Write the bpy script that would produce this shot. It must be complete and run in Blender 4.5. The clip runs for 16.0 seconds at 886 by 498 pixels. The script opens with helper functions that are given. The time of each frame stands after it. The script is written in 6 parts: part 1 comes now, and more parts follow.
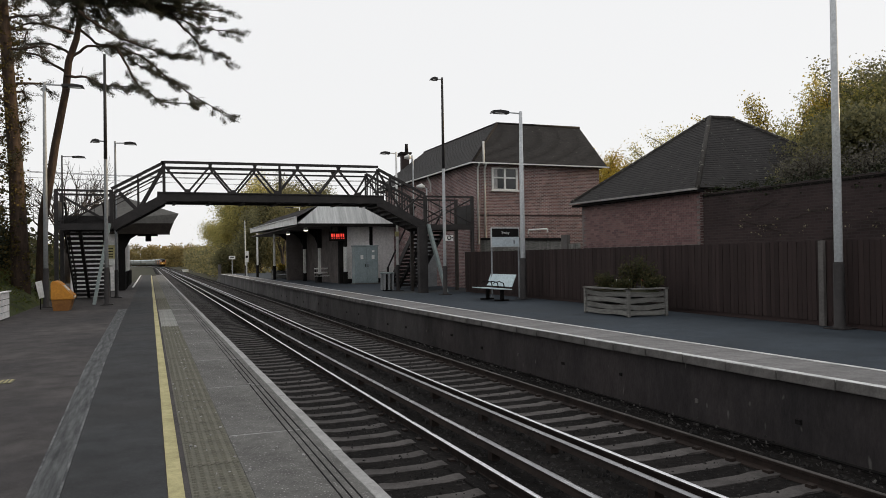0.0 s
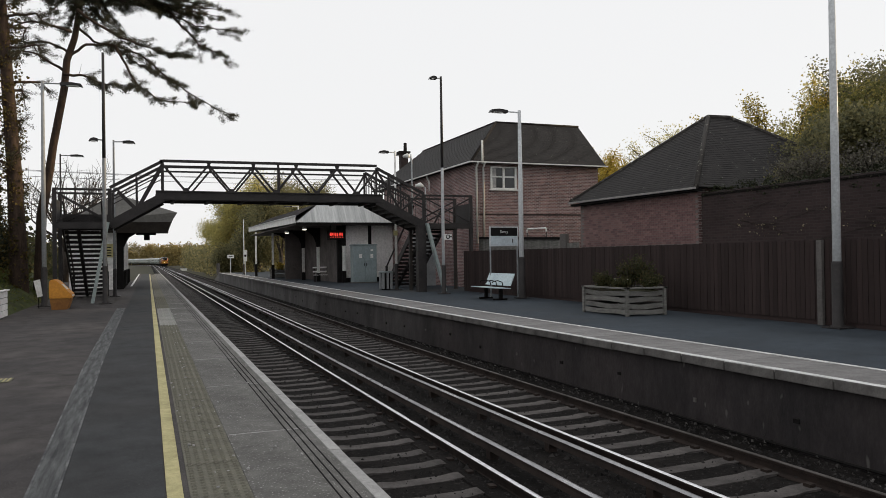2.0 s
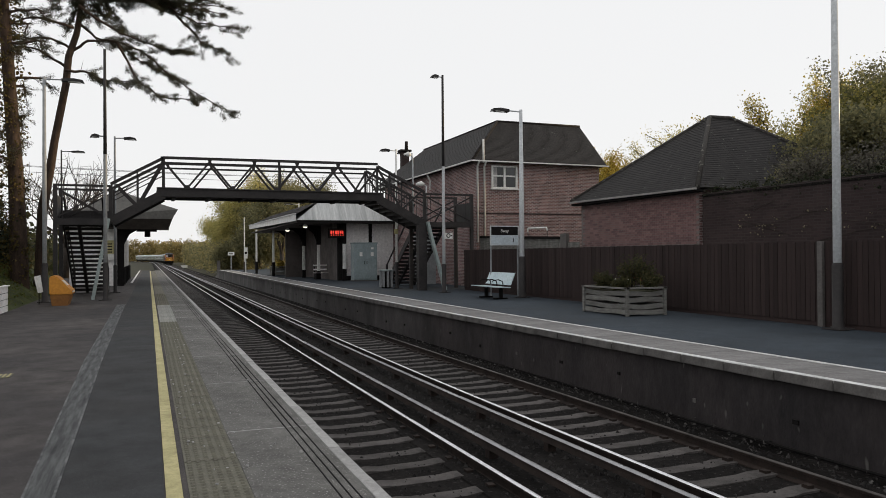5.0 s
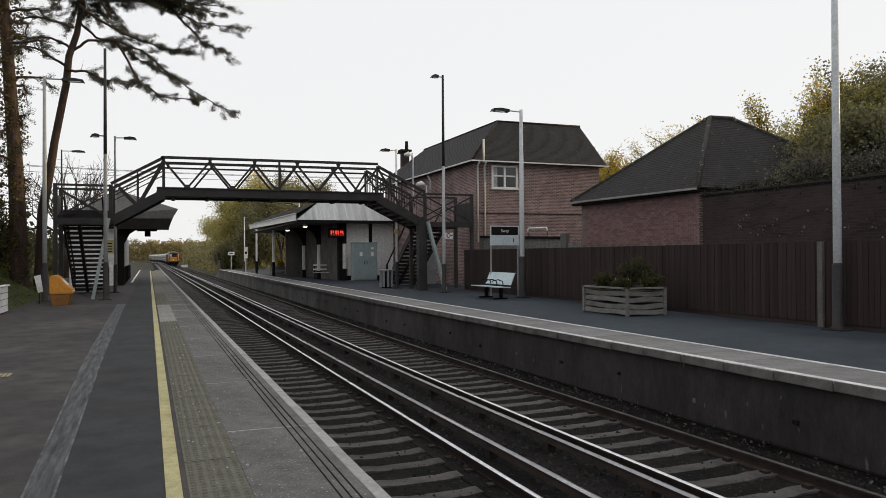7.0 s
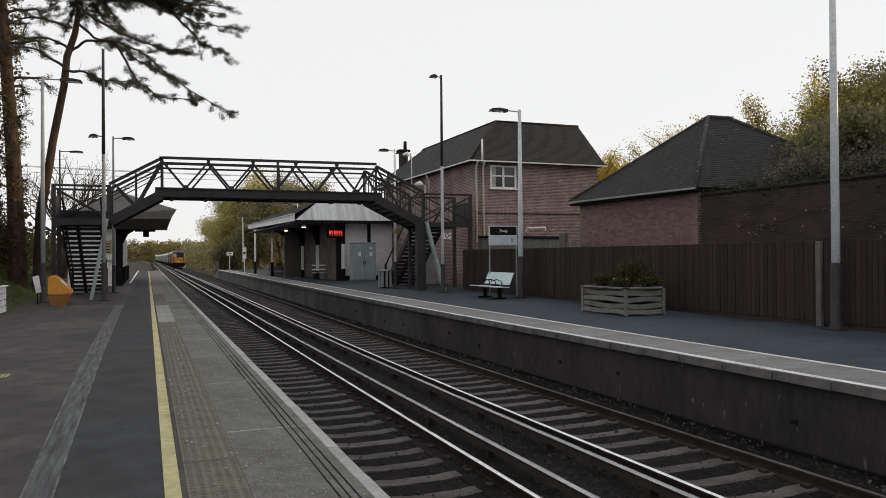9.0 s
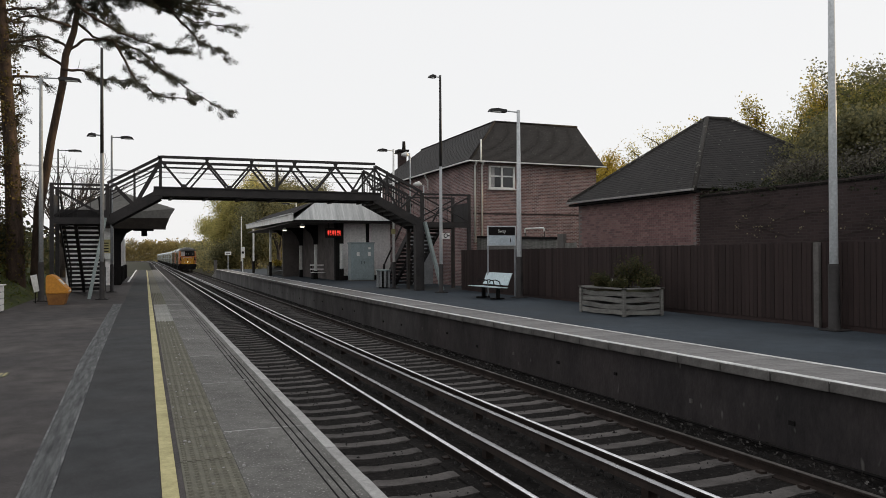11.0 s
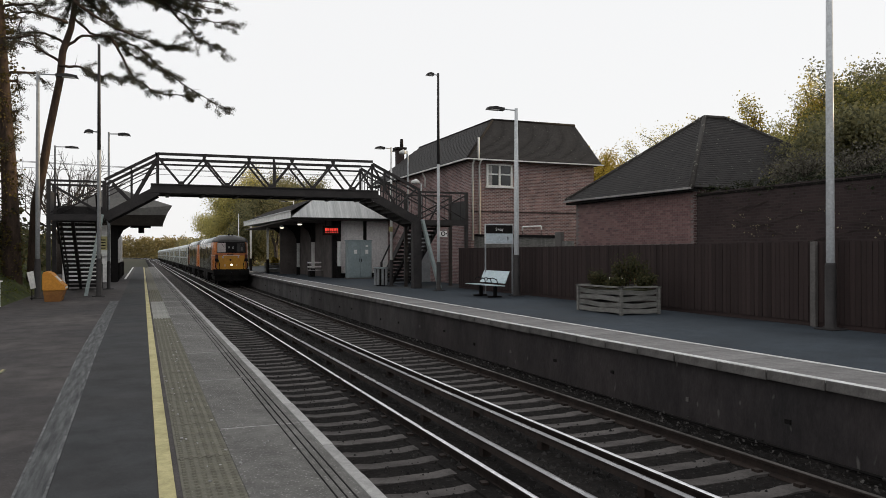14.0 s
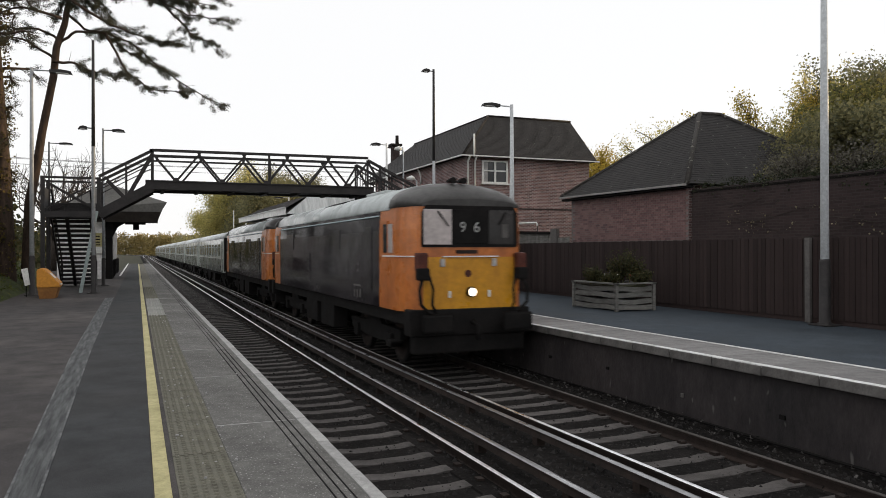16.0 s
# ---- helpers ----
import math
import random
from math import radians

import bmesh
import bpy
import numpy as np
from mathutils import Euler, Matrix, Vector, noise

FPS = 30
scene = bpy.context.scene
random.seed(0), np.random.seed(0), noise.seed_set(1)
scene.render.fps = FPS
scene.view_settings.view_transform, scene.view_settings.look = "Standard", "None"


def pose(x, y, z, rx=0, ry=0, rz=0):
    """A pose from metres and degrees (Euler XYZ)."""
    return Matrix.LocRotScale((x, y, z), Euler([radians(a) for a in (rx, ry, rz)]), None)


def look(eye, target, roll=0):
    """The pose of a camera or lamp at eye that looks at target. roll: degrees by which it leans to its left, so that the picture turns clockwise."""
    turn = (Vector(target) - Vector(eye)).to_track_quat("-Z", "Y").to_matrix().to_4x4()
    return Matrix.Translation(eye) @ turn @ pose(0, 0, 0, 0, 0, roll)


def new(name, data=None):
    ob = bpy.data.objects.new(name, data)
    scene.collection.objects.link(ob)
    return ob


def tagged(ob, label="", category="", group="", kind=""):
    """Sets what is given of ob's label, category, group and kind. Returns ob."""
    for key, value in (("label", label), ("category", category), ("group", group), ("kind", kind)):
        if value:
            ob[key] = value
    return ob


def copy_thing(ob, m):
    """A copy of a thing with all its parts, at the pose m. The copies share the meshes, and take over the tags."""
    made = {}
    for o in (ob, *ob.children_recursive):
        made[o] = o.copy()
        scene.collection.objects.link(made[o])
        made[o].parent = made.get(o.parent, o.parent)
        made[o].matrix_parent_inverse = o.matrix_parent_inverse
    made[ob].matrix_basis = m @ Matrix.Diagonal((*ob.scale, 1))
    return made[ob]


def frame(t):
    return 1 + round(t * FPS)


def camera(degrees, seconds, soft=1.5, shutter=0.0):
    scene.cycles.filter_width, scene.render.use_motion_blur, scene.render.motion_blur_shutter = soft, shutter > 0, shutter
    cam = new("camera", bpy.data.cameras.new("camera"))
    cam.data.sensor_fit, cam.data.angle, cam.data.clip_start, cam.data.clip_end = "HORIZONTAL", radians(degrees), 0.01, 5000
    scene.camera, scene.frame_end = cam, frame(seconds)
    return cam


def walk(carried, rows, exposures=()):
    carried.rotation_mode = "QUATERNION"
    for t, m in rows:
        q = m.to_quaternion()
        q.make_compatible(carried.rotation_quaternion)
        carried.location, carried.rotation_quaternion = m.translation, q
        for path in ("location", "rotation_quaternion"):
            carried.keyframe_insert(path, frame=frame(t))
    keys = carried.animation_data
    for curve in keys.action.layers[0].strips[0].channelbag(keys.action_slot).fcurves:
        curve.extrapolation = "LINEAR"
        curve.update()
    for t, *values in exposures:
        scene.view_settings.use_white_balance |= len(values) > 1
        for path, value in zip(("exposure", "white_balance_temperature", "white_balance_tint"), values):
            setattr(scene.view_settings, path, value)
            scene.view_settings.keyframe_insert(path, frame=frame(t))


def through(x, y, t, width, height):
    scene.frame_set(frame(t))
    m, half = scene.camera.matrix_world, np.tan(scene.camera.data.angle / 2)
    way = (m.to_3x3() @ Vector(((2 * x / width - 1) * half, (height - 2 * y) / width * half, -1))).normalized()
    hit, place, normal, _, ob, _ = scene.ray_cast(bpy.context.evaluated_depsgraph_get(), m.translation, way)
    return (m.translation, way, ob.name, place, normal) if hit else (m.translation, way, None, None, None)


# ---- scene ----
# Metres. x runs across the tracks, y along them, z = 0 is the top of both platforms.
cam = camera(62.19, 16.0, soft=0.55, shutter=0.2)


def aim(yaw, pitch, lean):
    """A hand-held camera that stands on the platform and turns a little."""
    return pose(0, 0, 1.58, 90 + pitch, 0, -yaw) @ pose(0, 0, 0, 0, 0, -lean)


SWAY = [
    (0, 21.773, 0.654, 0.900),
    (0.5, 21.783, 0.655, 0.759),
    (1, 21.816, 0.634, 0.835),
    (1.5, 21.861, 0.596, 0.850),
    (2, 21.875, 0.577, 0.859),
    (2.5, 21.887, 0.541, 0.798),
    (3, 21.884, 0.510, 0.868),
    (3.5, 21.890, 0.497, 0.834),
    (4, 21.866, 0.473, 0.577),
    (6.5, 21.829, 0.476, 0.416),
    (7, 21.829, 0.472, 0.404),
    (7.5, 21.829, 0.485, 0.493),
    (8, 21.845, 0.482, 0.552),
    (8.5, 21.874, 0.486, 0.581),
    (9, 21.934, 0.472, 0.482),
    (11.5, 22.097, 0.487, 0.264),
    (12, 22.148, 0.481, 0.218),
    (12.5, 22.173, 0.435, 0.330),
    (13, 22.196, 0.422, 0.523),
    (13.5, 22.215, 0.387, 0.365),
    (14, 22.254, 0.322, 0.124),
    (14.5, 22.299, 0.270, 0.050),
    (15, 22.321, 0.217, 0.112),
    (15.5, 22.420, 0.122, 0.104),
    (16, 22.599, 0.048, 0.171),
]
walk(cam, [(t, aim(*turn)) for t, *turn in SWAY], exposures=[(0, 0.0), (12, 0.0), (14, 0.04), (15, 0.08), (16, 0.15)])

# ---- world and sun ----
SUN_AZ, SUN_EL = 92.0, 8.0      # degrees clockwise from +y, and up
world = bpy.data.worlds.new("sky")
scene.world = world
world.use_nodes = True
wn, wl = world.node_tree.nodes, world.node_tree.links
sky = wn.new("ShaderNodeTexSky")
sky.sky_type, sky.sun_disc = "NISHITA", False
sky.sun_elevation, sky.sun_rotation = radians(SUN_EL), radians(SUN_AZ)
sky.air_density, sky.dust_density, sky.ozone_density = 1.0, 1.5, 1.0
veil = wn.new("ShaderNodeMix")      # thin even cloud over the clear sky
veil.data_type = "RGBA"
veil.inputs[0].default_value = 0.90
veil.inputs[7].default_value = (9.7, 9.68, 9.74, 1)
wl.new(sky.outputs[0], veil.inputs[6])
wl.new(veil.outputs[2], wn["Background"].inputs[0])
wn["Background"].inputs[1].default_value = 0.1

sun = new("sun", bpy.data.lights.new("sun", "SUN"))
sun.data.energy, sun.data.angle, sun.data.color = 3.4, radians(2), (1.0, 0.76, 0.44)
_az, _el = radians(SUN_AZ), radians(SUN_EL)
sun.matrix_world = look((math.sin(_az) * 90, math.cos(_az) * 90, 90 * math.tan(_el)), (0, 0, 0))


# ---- materials ----
def nodes_of(name):
    m = bpy.data.materials.new(name)
    m.use_nodes = True
    nt = m.node_tree
    return m, nt.nodes, nt.links, nt.nodes["Principled BSDF"]


def mixed(n, l, fac, a, b, blend="MIX"):
    x = n.new("ShaderNodeMix")
    x.data_type, x.blend_type = "RGBA", blend
    for sock, val in ((x.inputs[0], fac), (x.inputs[6], a), (x.inputs[7], b)):
        if isinstance(val, (int, float)):
            sock.default_value = val
        elif isinstance(val, tuple):
            sock.default_value = (*val, 1)
        else:
            l.new(val, sock)
    return x.outputs[2]


def noise_of(n, l, vec, scale, detail=6.0, rough=0.6):
    t = n.new("ShaderNodeTexNoise")
    t.inputs["Scale"].default_value, t.inputs["Detail"].default_value = scale, detail
    t.inputs["Roughness"].default_value = rough
    l.new(vec, t.inputs["Vector"])
    return t.outputs["Fac"]


def ramp_of(n, l, fac, lo, hi):
    r = n.new("ShaderNodeMapRange")
    r.inputs[1].default_value, r.inputs[2].default_value = lo, hi
    l.new(fac, r.inputs[0])
    return r.outputs[0]


def coords(n, l, stretch=(1, 1, 1)):
    c, m = n.new("ShaderNodeTexCoord"), n.new("ShaderNodeMapping")
    m.inputs["Scale"].default_value = stretch
    l.new(c.outputs["Object"], m.inputs["Vector"])
    return m.outputs["Vector"]


def bumped(n, l, b, height, strength, dist=0.01):
    x = n.new("ShaderNodeBump")
    x.inputs["Strength"].default_value, x.inputs["Distance"].default_value = strength, dist
    l.new(height, x.inputs["Height"])
    l.new(x.outputs["Normal"], b.inputs["Normal"])


def surf(name, a, c, scale=2.0, rough=0.8, bump=0.3, metal=0.0, fine=60.0, stretch=(1, 1, 1), vary=0.0, spec=0.2, grain=0.35, coat=0.0, mid=0.35, speck=None):
    """Colour a patched with c at a large scale, darkened and lightened by a fine grain; vary: from object to object."""
    m, n, l, b = nodes_of(name)
    v = coords(n, l, stretch)
    big = ramp_of(n, l, noise_of(n, l, v, scale), 0.35, 0.68)
    tiny = noise_of(n, l, v, fine, 3.0, 0.7)
    col = mixed(n, l, big, a, c)
    col = mixed(n, l, grain, col, mixed(n, l, tiny, (0.25, 0.25, 0.25), (1.75, 1.75, 1.75)), "MULTIPLY")
    blot = ramp_of(n, l, noise_of(n, l, v, scale * 7.0, 5.0, 0.65), 0.3, 0.7)
    col = mixed(n, l, mid, col, mixed(n, l, blot, (0.45, 0.45, 0.45), (1.5, 1.5, 1.5)), "MULTIPLY")
    if speck:
        size, share, tint = speck
        col = mixed(n, l, ramp_of(n, l, noise_of(n, l, v, size, 1.0, 0.4), share, share + 0.05), col, tint)
    if vary:
        o = n.new("ShaderNodeObjectInfo")
        h = n.new("ShaderNodeHueSaturation")
        l.new(ramp_of(n, l, o.outputs["Random"], 0, 1), h.inputs["Value"])
        r = n.new("ShaderNodeMapRange")
        r.inputs[3].default_value, r.inputs[4].default_value = 1 - vary, 1 + vary
        l.new(o.outputs["Random"], r.inputs[0])
        l.new(r.outputs[0], h.inputs["Value"])
        l.new(col, h.inputs["Color"])
        col = h.outputs["Color"]
    l.new(col, b.inputs["Base Color"])
    rr = n.new("ShaderNodeMapRange")
    rr.inputs[3].default_value, rr.inputs[4].default_value = max(rough - 0.12, 0.05), min(rough + 0.12, 1)
    l.new(big, rr.inputs[0])
    l.new(rr.outputs[0], b.inputs["Roughness"])
    b.inputs["Metallic"].default_value, b.inputs["Specular IOR Level"].default_value = metal, spec
    b.inputs["Coat Weight"].default_value = coat
    if bump:
        bumped(n, l, b, tiny, bump)
    return m


def coursed(name, a, c, mortar, width, height, joint, rough=0.85, bump=0.5, offset=0.5, rise=1.0, stain=0.35, lichen=None):
    """Bricks or roof tiles in courses, on faces that follow the object's x or y axis."""
    m, n, l, b = nodes_of(name)
    co = n.new("ShaderNodeTexCoord")
    sp, cb, ad, mu = n.new("ShaderNodeSeparateXYZ"), n.new("ShaderNodeCombineXYZ"), n.new("ShaderNodeMath"), n.new("ShaderNodeMath")
    l.new(co.outputs["Object"], sp.inputs[0])
    l.new(sp.outputs[0], ad.inputs[0]), l.new(sp.outputs[1], ad.inputs[1])
    mu.operation, mu.inputs[1].default_value = "MULTIPLY", rise
    l.new(sp.outputs[2], mu.inputs[0])
    l.new(ad.outputs[0], cb.inputs[0]), l.new(mu.outputs[0], cb.inputs[1])
    t = n.new("ShaderNodeTexBrick")
    t.offset = offset
    l.new(cb.outputs[0], t.inputs["Vector"])
    for key, val in (("Color1", (*a, 1)), ("Color2", (*c, 1)), ("Mortar", (*mortar, 1)), ("Scale", 1.0), ("Mortar Size", joint), ("Bias", 0.0), ("Brick Width", width), ("Row Height", height), ("Mortar Smooth", 0.2)):
        t.inputs[key].default_value = val
    v = co.outputs["Object"]
    grime = ramp_of(n, l, noise_of(n, l, v, 0.7), 0.3, 0.7)
    col = mixed(n, l, stain, t.outputs["Color"], mixed(n, l, grime, (0.45, 0.42, 0.42), (1.45, 1.4, 1.35)), "MULTIPLY")
    col = mixed(n, l, 0.4, col, mixed(n, l, noise_of(n, l, v, 30.0), (0.4, 0.4, 0.4), (1.6, 1.6, 1.6)), "MULTIPLY")
    if lichen:
        col = mixed(n, l, ramp_of(n, l, noise_of(n, l, v, 11.0, 1.0, 0.4), 0.72, 0.76), col, lichen)
    l.new(col, b.inputs["Base Color"])
    b.inputs["Roughness"].default_value, b.inputs["Specular IOR Level"].default_value = rough, 0.12
    inv = n.new("ShaderNodeInvert")
    l.new(t.outputs["Fac"], inv.inputs["Color"])
    bumped(n, l, b, inv.outputs[0], bump, 0.02)
    return m


def leafy(name, shades, through=0.35, lichen=None):
    """Leaves in several shades, each leaf its own, that let some light through."""
    m, n, l, b = nodes_of(name)
    g = n.new("ShaderNodeNewGeometry")
    r = n.new("ShaderNodeValToRGB")
    r.color_ramp.interpolation = "LINEAR"
    while len(r.color_ramp.elements) < len(shades):
        r.color_ramp.elements.new(0.5)
    for i, (e, s) in enumerate(zip(r.color_ramp.elements, shades)):
        e.position, e.color = i / max(len(shades) - 1, 1), (*s, 1)
    l.new(g.outputs["Random Per Island"], r.inputs[0])
    v = coords(n, l)
    col = mixed(n, l, 0.5, r.outputs[0], mixed(n, l, noise_of(n, l, v, 0.6, 3.0), (0.4, 0.4, 0.4), (1.6, 1.6, 1.6)), "MULTIPLY")
    if lichen:
        col = mixed(n, l, ramp_of(n, l, noise_of(n, l, v, 9.0, 1.0, 0.4), 0.735, 0.765), col, lichen)
    l.new(col, b.inputs["Base Color"])
    b.inputs["Roughness"].default_value, b.inputs["Specular IOR Level"].default_value = 0.7, 0.2
    tr = n.new("ShaderNodeBsdfTranslucent")
    l.new(col, tr.inputs[0])
    mx = n.new("ShaderNodeMixShader")
    mx.inputs[0].default_value = through
    l.new(b.outputs[0], mx.inputs[1]), l.new(tr.outputs[0], mx.inputs[2])
    l.new(mx.outputs[0], n["Material Output"].inputs[0])
    return m


def glowing(name, col, strength):
    m, n, l, b = nodes_of(name)
    b.inputs["Base Color"].default_value = (*col, 1)
    b.inputs["Emission Color"].default_value, b.inputs["Emission Strength"].default_value = (*col, 1), strength
    return m


ASPHALT = surf("asphalt", (0.030, 0.027, 0.028), (0.088, 0.079, 0.076), 0.35, 0.85, 0.5, fine=90, grain=0.7, spec=0.2, mid=0.75, speck=(60, 0.70, (0.12, 0.115, 0.11)))
ASPHALT_BLUE = surf("asphalt_patch", (0.027, 0.0265, 0.027), (0.046, 0.049, 0.052), 0.25, 0.85, 0.5, fine=90, grain=0.7, spec=0.2, mid=0.65, speck=(60, 0.72, (0.10, 0.10, 0.10)))
ASPHALT_FAR = surf("asphalt_far", (0.021, 0.028, 0.036), (0.050, 0.062, 0.076), 0.35, 0.80, 0.4, fine=90, grain=0.5, spec=0.2)
SLAB = surf("concrete_slab", (0.150, 0.146, 0.138), (0.098, 0.095, 0.090), 0.8, 0.9, 0.9, fine=80, vary=0.10, grain=0.95, mid=0.45, speck=(55, 0.655, (0.36, 0.355, 0.34)))
COPING = surf("coping_concrete", (0.40, 0.395, 0.385), (0.26, 0.255, 0.25), 2.2, 0.85, 0.4, fine=90, vary=0.08, grain=0.5)
WHITE_LINE = surf("worn_white_paint", (0.76, 0.76, 0.75), (0.42, 0.42, 0.41), 3.0, 0.75, 0.3, fine=60, grain=0.4)
YELLOW_LINE = surf("worn_yellow_paint", (0.47, 0.42, 0.21), (0.36, 0.325, 0.17), 2.0, 0.7, 0.3, fine=80, grain=0.4)
TACTILE = surf("buff_tactile", (0.145, 0.138, 0.108), (0.105, 0.101, 0.084), 1.5, 0.85, 0.3, fine=70, vary=0.05, grain=0.7, speck=(40, 0.74, (0.34, 0.33, 0.28)))
PLATFORM_WALL = surf("platform_wall", (0.048, 0.041, 0.041), (0.024, 0.0215, 0.0225), 0.7, 0.55, 0.5, fine=25, grain=0.5, mid=0.6, stretch=(1, 1, 0.45), speck=(7, 0.73, (0.10, 0.095, 0.09)))
BALLAST = surf("ballast", (0.007, 0.0064, 0.0061), (0.020, 0.018, 0.0172), 1.1, 0.95, 1.0, fine=24, grain=0.9, spec=0.05, mid=0.6, speck=(22, 0.68, (0.045, 0.041, 0.039)))
SLEEPER = surf("sleeper_concrete", (0.094, 0.086, 0.082), (0.056, 0.051, 0.049), 3.0, 0.9, 0.4, fine=60, vary=0.15, grain=0.5)
RAIL_HEAD = surf("rail_polished", (0.90, 0.90, 0.92), (0.78, 0.78, 0.80), 1.5, 0.36, 0.05, metal=1.0, grain=0.1)
RAIL_WALL_REFLECTION = surf("rail_dark_reflection", (0.10, 0.09, 0.085), (0.06, 0.055, 0.05), 1.5, 0.6, 0.1, metal=0.4, grain=0.3)
RAIL_RUST = surf("rail_rust", (0.030, 0.021, 0.017), (0.018, 0.014, 0.013), 3.0, 0.85, 0.3, grain=0.4)
BLACK_IRON = surf("black_painted_iron", (0.017, 0.0155, 0.0157), (0.040, 0.036, 0.036), 2.0, 0.6, 0.25, fine=40, grain=0.4, spec=0.25)
STRUT_GREY = surf("grey_green_strut_paint", (0.34, 0.40, 0.39), (0.24, 0.28, 0.28), 3.0, 0.5, 0.15, grain=0.25)
GALV = surf("galvanised_steel", (0.58, 0.60, 0.61), (0.46, 0.48, 0.50), 2.5, 0.5, 0.08, grain=0.2)
GALV_DULL = surf("dull_galvanised_steel", (0.30, 0.31, 0.32), (0.22, 0.23, 0.24), 2.5, 0.6, 0.08, grain=0.2)
LAMP_DARK = surf("dark_lamp_steel", (0.022, 0.021, 0.022), (0.040, 0.038, 0.038), 2.0, 0.55, 0.1, grain=0.3)
FENCE = surf("stained_fence_board", (0.027, 0.0190, 0.0182), (0.041, 0.0282, 0.0266), 3.0, 0.85, 0.4, fine=50, stretch=(8, 8, 0.7), vary=0.25, grain=0.5)
CONCRETE_POST = surf("concrete_post", (0.135, 0.125, 0.12), (0.095, 0.09, 0.086), 3.0, 0.9, 0.3)
BRICK = coursed("red_brick", (0.25, 0.148, 0.142), (0.115, 0.077, 0.077), (0.36, 0.33, 0.325), 0.225, 0.075, 0.010, stain=0.6, lichen=(0.36, 0.31, 0.30))
BRICK_DARK = coursed("old_dark_brick", (0.052, 0.037, 0.0365), (0.036, 0.027, 0.027), (0.052, 0.043, 0.042), 0.225, 0.075, 0.010)
TILE = coursed("roof_tile", (0.030, 0.0258, 0.0245), (0.020, 0.0176, 0.0168), (0.010, 0.009, 0.009), 0.165, 0.085, 0.010, bump=1.0, stain=0.5, lichen=(0.10, 0.10, 0.088))
WHITE_PAINT = surf("white_paint", (0.74, 0.74, 0.72), (0.60, 0.60, 0.58), 2.0, 0.5, 0.1, grain=0.15)
CANOPY_GREY = surf("stained_grey_boarding", (0.60, 0.61, 0.60), (0.40, 0.41, 0.405), 1.2, 0.7, 0.15, stretch=(2.5, 0.1, 0.12), grain=0.25, fine=30)
BOARD_PALE = surf("pale_boarding", (0.82, 0.80, 0.79), (0.70, 0.68, 0.67), 1.0, 0.7, 0.15, grain=0.2)
DARK_WALL = surf("dark_painted_wall", (0.13, 0.112, 0.106), (0.085, 0.075, 0.072), 1.0, 0.8, 0.2)
CABINET = surf("blue_grey_steel", (0.27, 0.325, 0.335), (0.22, 0.27, 0.28), 2.0, 0.45, 0.1, grain=0.2)
# Its lighter second tone paints the patchy reflections on the body side.
LOCO_BLUE = surf("dark_blue_paint", (0.011, 0.0105, 0.013), (0.042, 0.037, 0.041), 0.5, 0.16, 0.02, grain=0.25, spec=0.5, coat=0.0, mid=0.5)
LOCO_ORANGE = surf("orange_paint", (0.54, 0.168, 0.036), (0.33, 0.105, 0.034), 0.9, 0.32, 0.03, grain=0.3, spec=0.4, coat=0.08, mid=0.4)
LOCO_YELLOW = surf("yellow_paint", (0.60, 0.285, 0.016), (0.44, 0.195, 0.016), 1.1, 0.36, 0.03, grain=0.25, spec=0.4, coat=0.08, mid=0.3)
LOCO_ROOF = surf("silver_grey_roof", (0.56, 0.60, 0.60), (0.40, 0.43, 0.43), 0.4, 0.28, 0.03, grain=0.25, spec=0.6)
LOCO_BLACK = surf("oily_black", (0.010, 0.0095, 0.0095), (0.018, 0.0165, 0.016), 2.5, 0.8, 0.2, grain=0.3, spec=0.06)
COACH_PALE = surf("pale_grey_green_paint", (0.52, 0.56, 0.53), (0.46, 0.49, 0.465), 1.0, 0.3, 0.04, grain=0.15, coat=0.3)
COACH_GREEN = surf("grey_green_paint", (0.15, 0.17, 0.16), (0.12, 0.135, 0.125), 1.0, 0.3, 0.04, grain=0.2, coat=0.3)
BARK = surf("pine_bark", (0.070, 0.046, 0.033), (0.030, 0.023, 0.019), 4.0, 0.95, 1.0, fine=18, stretch=(2, 2, 0.5), grain=0.6)
BARK_GREY = surf("grey_bark", (0.055, 0.045, 0.038), (0.035, 0.030, 0.026), 4.0, 0.95, 0.8, fine=18, grain=0.6)
EARTH = surf("bank_earth", (0.040, 0.042, 0.020), (0.028, 0.024, 0.016), 0.6, 0.95, 0.6, fine=14, grain=0.7)
BIN_ORANGE = surf("orange_plastic", (0.55, 0.24, 0.035), (0.46, 0.20, 0.035), 2.0, 0.5, 0.05, grain=0.15)
PLANTER = surf("weathered_planter_wood", (0.195, 0.192, 0.178), (0.115, 0.112, 0.105), 3.0, 0.85, 0.4, fine=40, stretch=(1, 1, 6), vary=0.15, grain=0.5)
BENCH = surf("pale_blue_steel", (0.56, 0.66, 0.69), (0.48, 0.58, 0.62), 2.0, 0.4, 0.05, metal=0.1, grain=0.15)
STONE = leafy("ballast_stone", [(0.006, 0.0056, 0.0056), (0.014, 0.0128, 0.0125), (0.032, 0.0295, 0.028)], 0.0)
DARK_GLASS = surf("dark_window", (0.020, 0.022, 0.025), (0.030, 0.032, 0.035), 1.0, 0.08, 0.0, spec=0.6, mid=0.0)
LED_RED = glowing("red_display", (1.0, 0.06, 0.04), 1.0)
LAMP_GLOW = glowing("lamp_glow", (1.0, 0.93, 0.75), 1.6)
HEADLIGHT = glowing("headlight", (1.0, 0.80, 0.56), 2.6)
